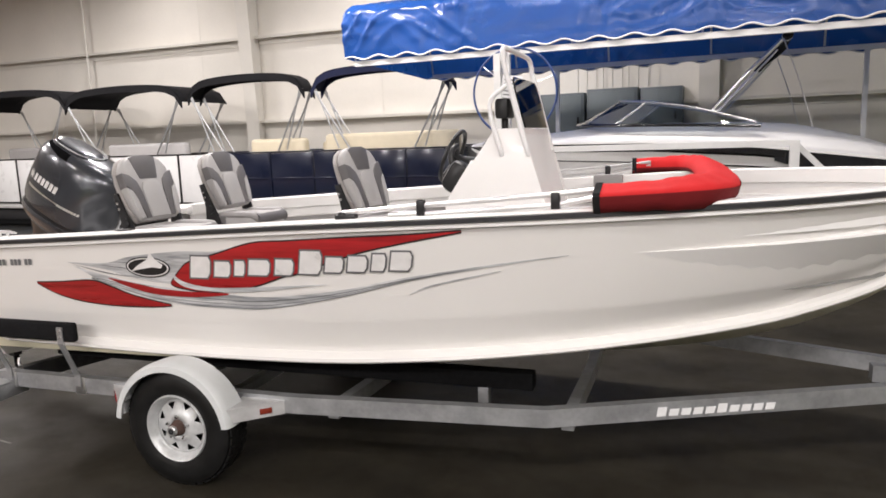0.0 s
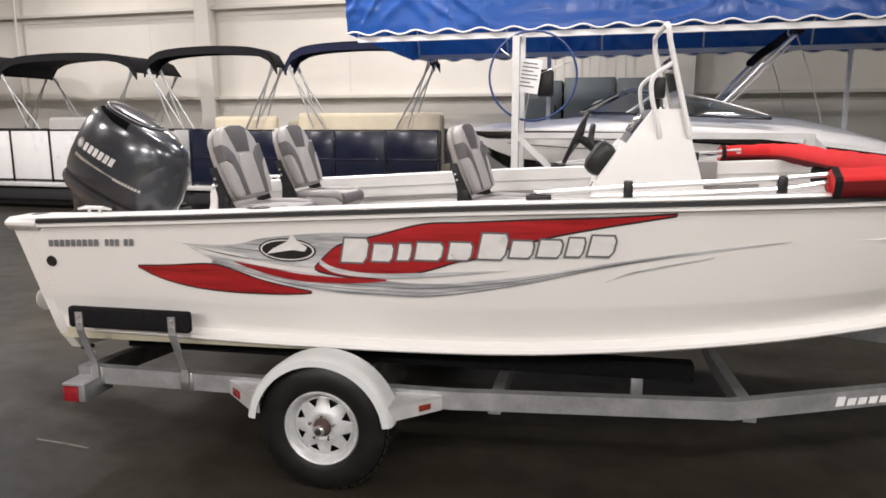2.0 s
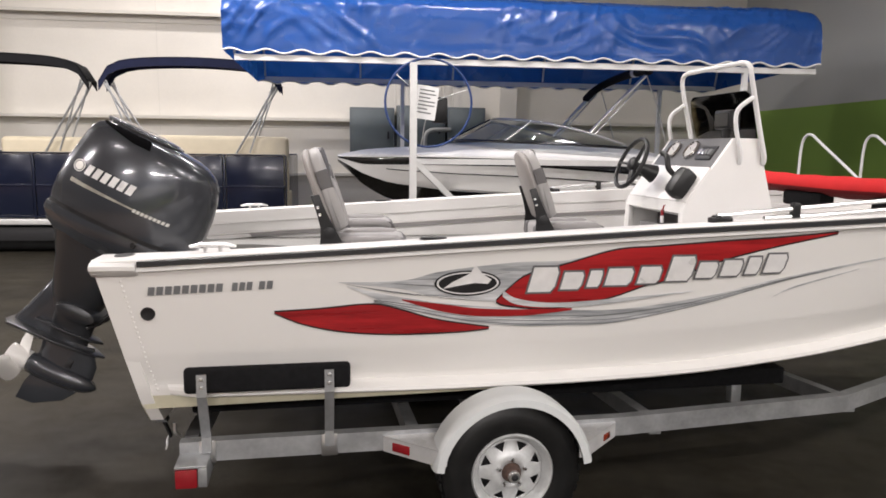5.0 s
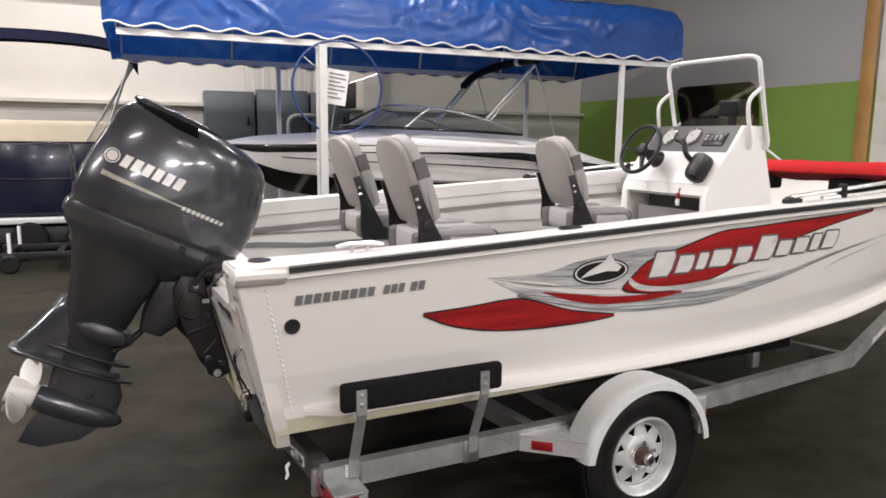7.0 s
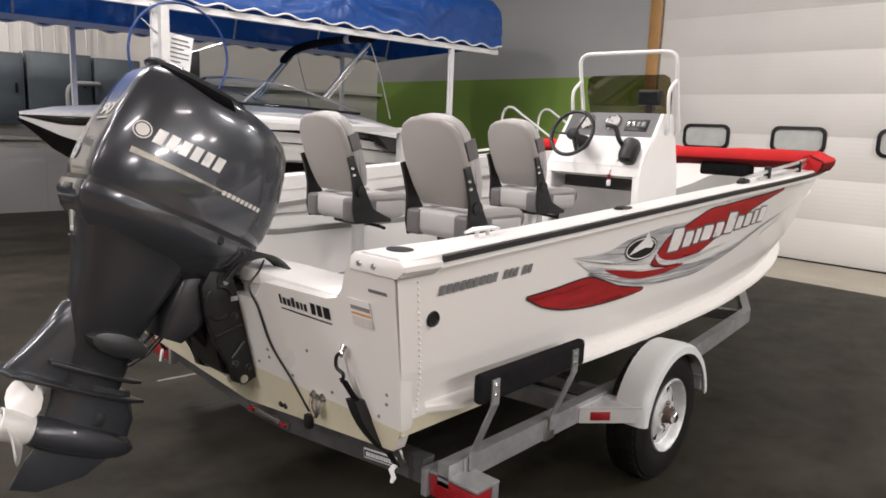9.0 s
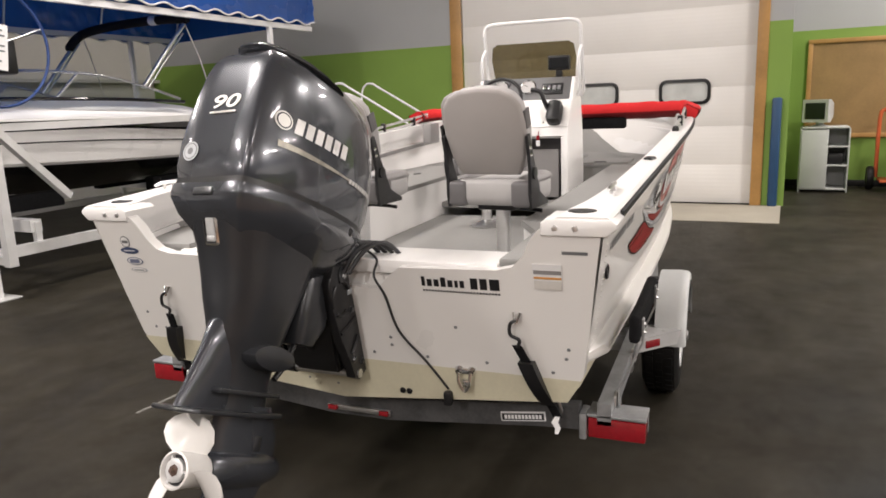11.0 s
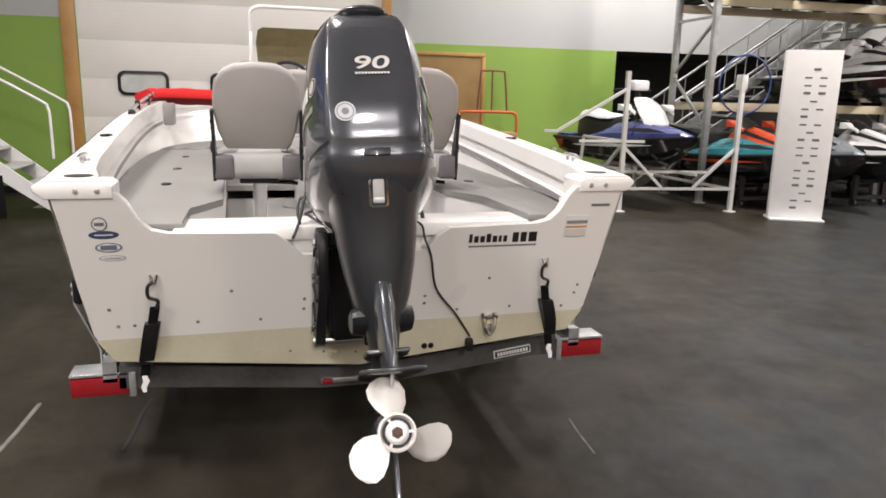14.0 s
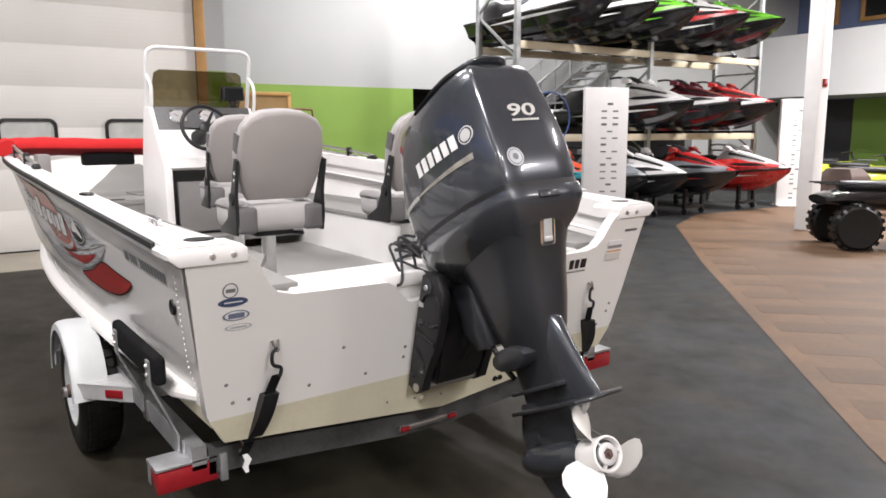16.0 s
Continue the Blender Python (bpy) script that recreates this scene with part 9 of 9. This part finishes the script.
# one craft on a lift carrier of its own
watercraft(ROOM @ pose(3.55, -1.2, 0.57, 0, 0, 9), M_BLKGEL, M_SKI_W, M_SKI_B, "white and blue watercraft on an aluminium carrier", seat_mat=M_SKI_W, tall=0.2)
car = thing("watercraft_lift", ROOM @ pose(3.3, -1.3, 0), "aluminium watercraft lift with tall posts", "boat lift")
for a, b in (((-1.05, 0.82, 0), (-1.05, 0.82, 2.0)), ((-1.18, -0.91, 0), (-1.18, -0.91, 2.0)), ((1.35, 0.95, 0), (1.35, 0.95, 0.75)), ((1.3, -0.6, 0), (1.3, -0.6, 0.75))):
    bar(car, "post", a, b, 0.058, M_LIFT, "aluminium post")
    bm = B()
    lathe(bm, [(0.09, 0), (0.09, 0.012), (0.04, 0.02)], pose(a[0], a[1], 0), 14)
    part("foot", bm, M_LIFT, car)
for a, b in (((-1.05, 0.82, 0.34), (1.35, 0.95, 0.34)), ((-1.18, -0.91, 0.34), (1.3, -0.6, 0.34)), ((-1.05, 0.82, 0.34), (-1.18, -0.91, 0.34)), ((1.35, 0.95, 0.34), (1.3, -0.6, 0.34)), ((-1.05, 0.82, 1.0), (-0.2, 0.86, 0.36)), ((-1.18, -0.91, 0.95), (-1.13, -0.3, 0.36)), ((-1.05, 0.82, 0.95), (-1.1, 0.2, 0.36)), ((-1.18, -0.91, 0.9), (-0.3, -0.8, 0.36)), ((-0.6, 0.84, 0.54), (-0.7, -0.85, 0.54)), ((0.6, 0.88, 0.54), (0.6, -0.7, 0.54)), ((-1.0, 0.30, 0.54), (1.3, 0.65, 0.54)), ((-1.1, -0.35, 0.54), (1.3, 0.0, 0.54)), ((-1.05, 1.5, 1.02), (-1.05, 0.5, 1.02)), ((-1.08, 1.85, 1.16), (-1.08, 0.85, 1.75)), ((-1.08, 2.05, 1.16), (-1.08, 1.85, 1.16)), ((-1.05, 0.82, 1.02), (0.3, 0.86, 1.02)), ((0.3, 0.86, 1.02), (0.4, 0.86, 0.36))):
    bar(car, "rail", a, b, 0.038, M_LIFT)
bm = B()
c = Vector((-1.10, -1.0, 1.86))
tube(bm, [c + Vector((0.0, 0.42 * math.cos(a), 0.42 * math.sin(a))) for a in (2 * math.pi * k / 36 for k in range(37))], 0.013, 8, cap=False)
part("hand_wheel", bm, M_BLUEROPE, car, "blue winch hand wheel")
bm = B()
box(bm, c.x - 0.08, c.x + 0.06, c.y, c.y + 0.12, 1.78, 2.0, 0.02)
part("winch_box", bm, M_LIFT, car)
# price board with rows of printed marks
for m, nm in ((ROOM @ pose(1.40, -2.75, 0, 0, 0, -22), 1), (ROOM @ pose(2.3, -9.4, 0, 0, 0, -30), 2)):
    pbd = thing("price_board", m, "tall white printed display board standing on the floor", "display board", "display boards")
    bm = B()
    box(bm, -0.05, 0.05, -0.36, 0.36, 0.03, 2.32, 0.006)
    part("panel", bm, M_WTRIM, pbd)
    bm = B()
    box(bm, -0.18, 0.18, -0.36, 0.36, 0.0, 0.03, 0.006)
    part("foot", bm, M_WTRIM, pbd)
    rg = random.Random(3)
    for k in range(19):
        z = 2.05 - k * 0.105
        for y0 in ((-0.05,) if k % 4 == 0 else (-0.14, 0.05)):
            if rg.random() < 0.88:
                bm = B()
                box(bm, -0.053, -0.0505, y0 - 0.05, y0 + 0.04, z, z + 0.022 + 0.012 * (k % 3 == 0))
                part("print_bar", bm, M_DKDEC, pbd, smooth=0)
    bm = B()
    box(bm, 0.0505, 0.054, 0.1, 0.34, 0.5, 0.8)
    part("side_print", bm, M_SKI_T, pbd, smooth=0)
# white building column with a small red call point
colm = thing("building_column", ROOM @ pose(-0.12, -5.95, 0), "white square building column", "column", kind="structure")
bm = B()
box(bm, -0.13, 0.13, -0.13, 0.13, 0, 6.6, 0.01)
part("shaft", bm, M_WTRIM, colm)
bm = B()
box(bm, -0.150, -0.130, -0.06, 0.06, 2.33, 2.46, 0.006)
part("call_point", bm, M_LENS, colm, "small red fire call point")
# steel stair up behind the rack
st = thing("staircase", ROOM @ pose(5.6, -5.2, 0), "grey steel staircase with a pipe railing behind the rack", "stairs")
for u in (-0.5, 0.5):
    bm = B()
    prism(bm, [(3.2, 0.0), (2.9, 0.0), (-3.4, 4.2), (-3.4, 4.5)], "x", u - 0.03, u + 0.03)
    part("stringer", bm, M_GALV, st)
    for dz in (0.55, 1.0):
        bm = B()
        tube(bm, [(u, 3.0, 0.15 + dz), (u, -3.4, 4.4 + dz)], 0.025, 8)
        part("railing", bm, M_GALV, st)
    for k in range(15):
        v = 2.9 - k * 0.44
        bm = B()
        tube(bm, [(u, v, 0.2 + (3.0 - v) * 0.664), (u, v, 1.15 + (3.0 - v) * 0.664)], 0.012, 6)
        part("baluster", bm, M_GALV, st)
for k in range(22):
    bm = B()
    v, z = 2.75 - k * 0.285, 0.19 + k * 0.19
    box(bm, -0.47, 0.47, v - 0.13, v + 0.13, z, z + 0.03)
    part("tread", bm, M_GALV, st)
# bin and quads past the column
bin_ = thing("waste_bin", ROOM @ pose(-0.25, -6.75, 0), "brown square waste bin", "bin")
bm = B()
loft(bm, [[(sx * a, sy * a, z) for sx, sy in ((-1, -1), (1, -1), (1, 1), (-1, 1))] for a, z in ((0.26, 0), (0.30, 0.85), (0.27, 0.9), (0.2, 1.0))])
part("body", bm, mat("brown_bin_plastic", (0.10, 0.065, 0.055), 0.6), bin_)
def quad(m, body, label):
    q = thing("quad_bike", m, label, "quad bike", "quad bikes")
    for x in (-0.6, 0.6):
        for y in (-0.42, 0.42):
            bm = B()
            lathe(bm, [(0.12, -0.11), (0.27, -0.12), (0.31, -0.08), (0.32, 0), (0.31, 0.08), (0.27, 0.12), (0.12, 0.11)], pose(x, y, 0.32, 90, 0, 0), 24)
            w_ = part("wheel", bm, M_TYRE, q, "knobbly black tyre")
            bm = B()
            for k in range(18):
                box(bm, 0.30, 0.335, -0.03, 0.03, -0.1, 0.1, m=pose(x, y, 0.32, 90, 0, 0) @ Matrix.Rotation(2 * math.pi * k / 18, 4, "Z"))
            tagged(part("tread", bm, M_TYRE, w_, smooth=0), kind="stuff")
    bm = B()
    rr = []
    for x, w_, z0, z1 in ((-1.0, 0.3, 0.55, 0.72), (-0.75, 0.45, 0.58, 0.82), (-0.4, 0.3, 0.5, 0.86), (0.0, 0.2, 0.5, 0.86), (0.4, 0.3, 0.52, 0.84), (0.75, 0.45, 0.58, 0.82), (0.98, 0.35, 0.6, 0.74)):
        rr.append([(x, w_ * math.cos(a), (z0 + z1) / 2 + (z1 - z0) / 2 * math.sin(a)) for a in (2 * math.pi * k / 12 for k in range(12))])
    loft(bm, rr)
    part("bodywork", bm, body, q, smooth=50)
    bm = B()
    loft(bm, [[(x, w_ * math.cos(a), 0.86 + 0.08 * math.sin(a)) for a in (2 * math.pi * k / 10 for k in range(10))] for x, w_ in ((-0.1, 0.1), (0.0, 0.16), (0.6, 0.18), (0.7, 0.1))])
    part("seat", bm, M_BLACKP, q, smooth=60)
    bm = B()
    tube(bm, arc([(-0.2, -0.4, 1.08), (-0.35, -0.15, 1.1), (-0.4, 0, 1.05), (-0.35, 0.15, 1.1), (-0.2, 0.4, 1.08)], 3), 0.016, 8)
    tube(bm, [(-0.5, 0, 0.8), (-0.38, 0, 1.06)], 0.03, 8)
    part("handlebar", bm, M_BLACKP, q)
    for x in (-0.7, 0.75):
        bm = B()
        for y in (-0.3, -0.1, 0.1, 0.3):
            tube(bm, [(x - 0.25, y, 0.9), (x + 0.25, y, 0.9)], 0.012, 6)
        part("cargo_rack", bm, M_BLACKP, q)
quad(ROOM @ pose(-1.8, -5.15, 0, 0, 0, 50), M_BLKGEL, "black quad bike on the wood floor")
M_YEL = mat("acid_yellow_plastic", (0.50, 0.58, 0.03), 0.35, var=0.06, coat=0.3)
for u, v in ((0.2, -9.2), (1.6, -11.0), (-1.2, -10.6), (3.4, -13.0)):
    quad(ROOM @ pose(u, v, 0, 0, 0, 20), M_YEL, "yellow-green quad bike in the showroom")

# the boat, its fittings and the trailer stand on the carpet by their tyres
for ob in list(scene.objects):
    if ob.parent is None and ob.name.split(".")[0] in ("fishing_boat", "outboard_motor", "tie_down_strap", "boat_trailer", "pedestal_chair", "helm_console", "folded_bimini"):
        ob.location.z += 0.04

# planks of the wood-look floor
me = None
for i in range(34):
    for j in range(12):
        p, q = -7.5 + 0.31 * i, -2.80 - 0.92 * j - (0.46 if i % 2 else 0.0)
        u, v = 0.689 * q + 0.725 * p, 0.725 * q - 0.689 * p
        if len(wood_fl.children) > 280 or not (-9 < u < 1.8 and -9.5 < v < 4.5):
            continue
        if me is None:
            bm = B()
            box(bm, -0.4597, 0.4597, -0.1547, 0.1547, 0.0, 0.001)
            pk = part("plank", bm, M_WOODFL, wood_fl, smooth=0)
            me = pk.data
        else:
            pk = new("plank", me)
            pk.parent = wood_fl
        pk.matrix_local = pose(u, v, 0.0045, 0, 0, math.degrees(math.atan2(0.725, 0.689)))
# pale scuffs on the carpet beside the stern
M_SCUFF = mat("worn_tape", (0.16, 0.155, 0.14), 0.8, var=0.35, scale=14, fine=60)
for name, pts, w, mt, label in (
        ("floor_tape", ((-3.72, 5.815), (-3.45, 5.78), (-3.14, 5.755)), 0.012, M_SCUFF, "worn pale tape line on the carpet"),
        ("floor_tape", ((-4.3, 3.185), (-4.1, 3.165), (-3.94, 3.14)), 0.006, M_SCUFF, "worn pale tape line on the carpet"),
        ("carpet_seam", ((-3.78, 5.275), (-3.6, 5.25), (-3.38, 5.235), (-3.2, 5.205)), 0.010, M_BLACK, "dark carpet seam under the stern")):
    bm = B()
    loft(bm, [[(x, y - w, 0.0), (x, y - w * 0.7, 0.003), (x, y + w * 0.7, 0.003), (x, y + w, 0.0)] for x, y in pts])
    solid(name, bm, mt, label, "tape" if name == "floor_tape" else "seam", kind="structure")
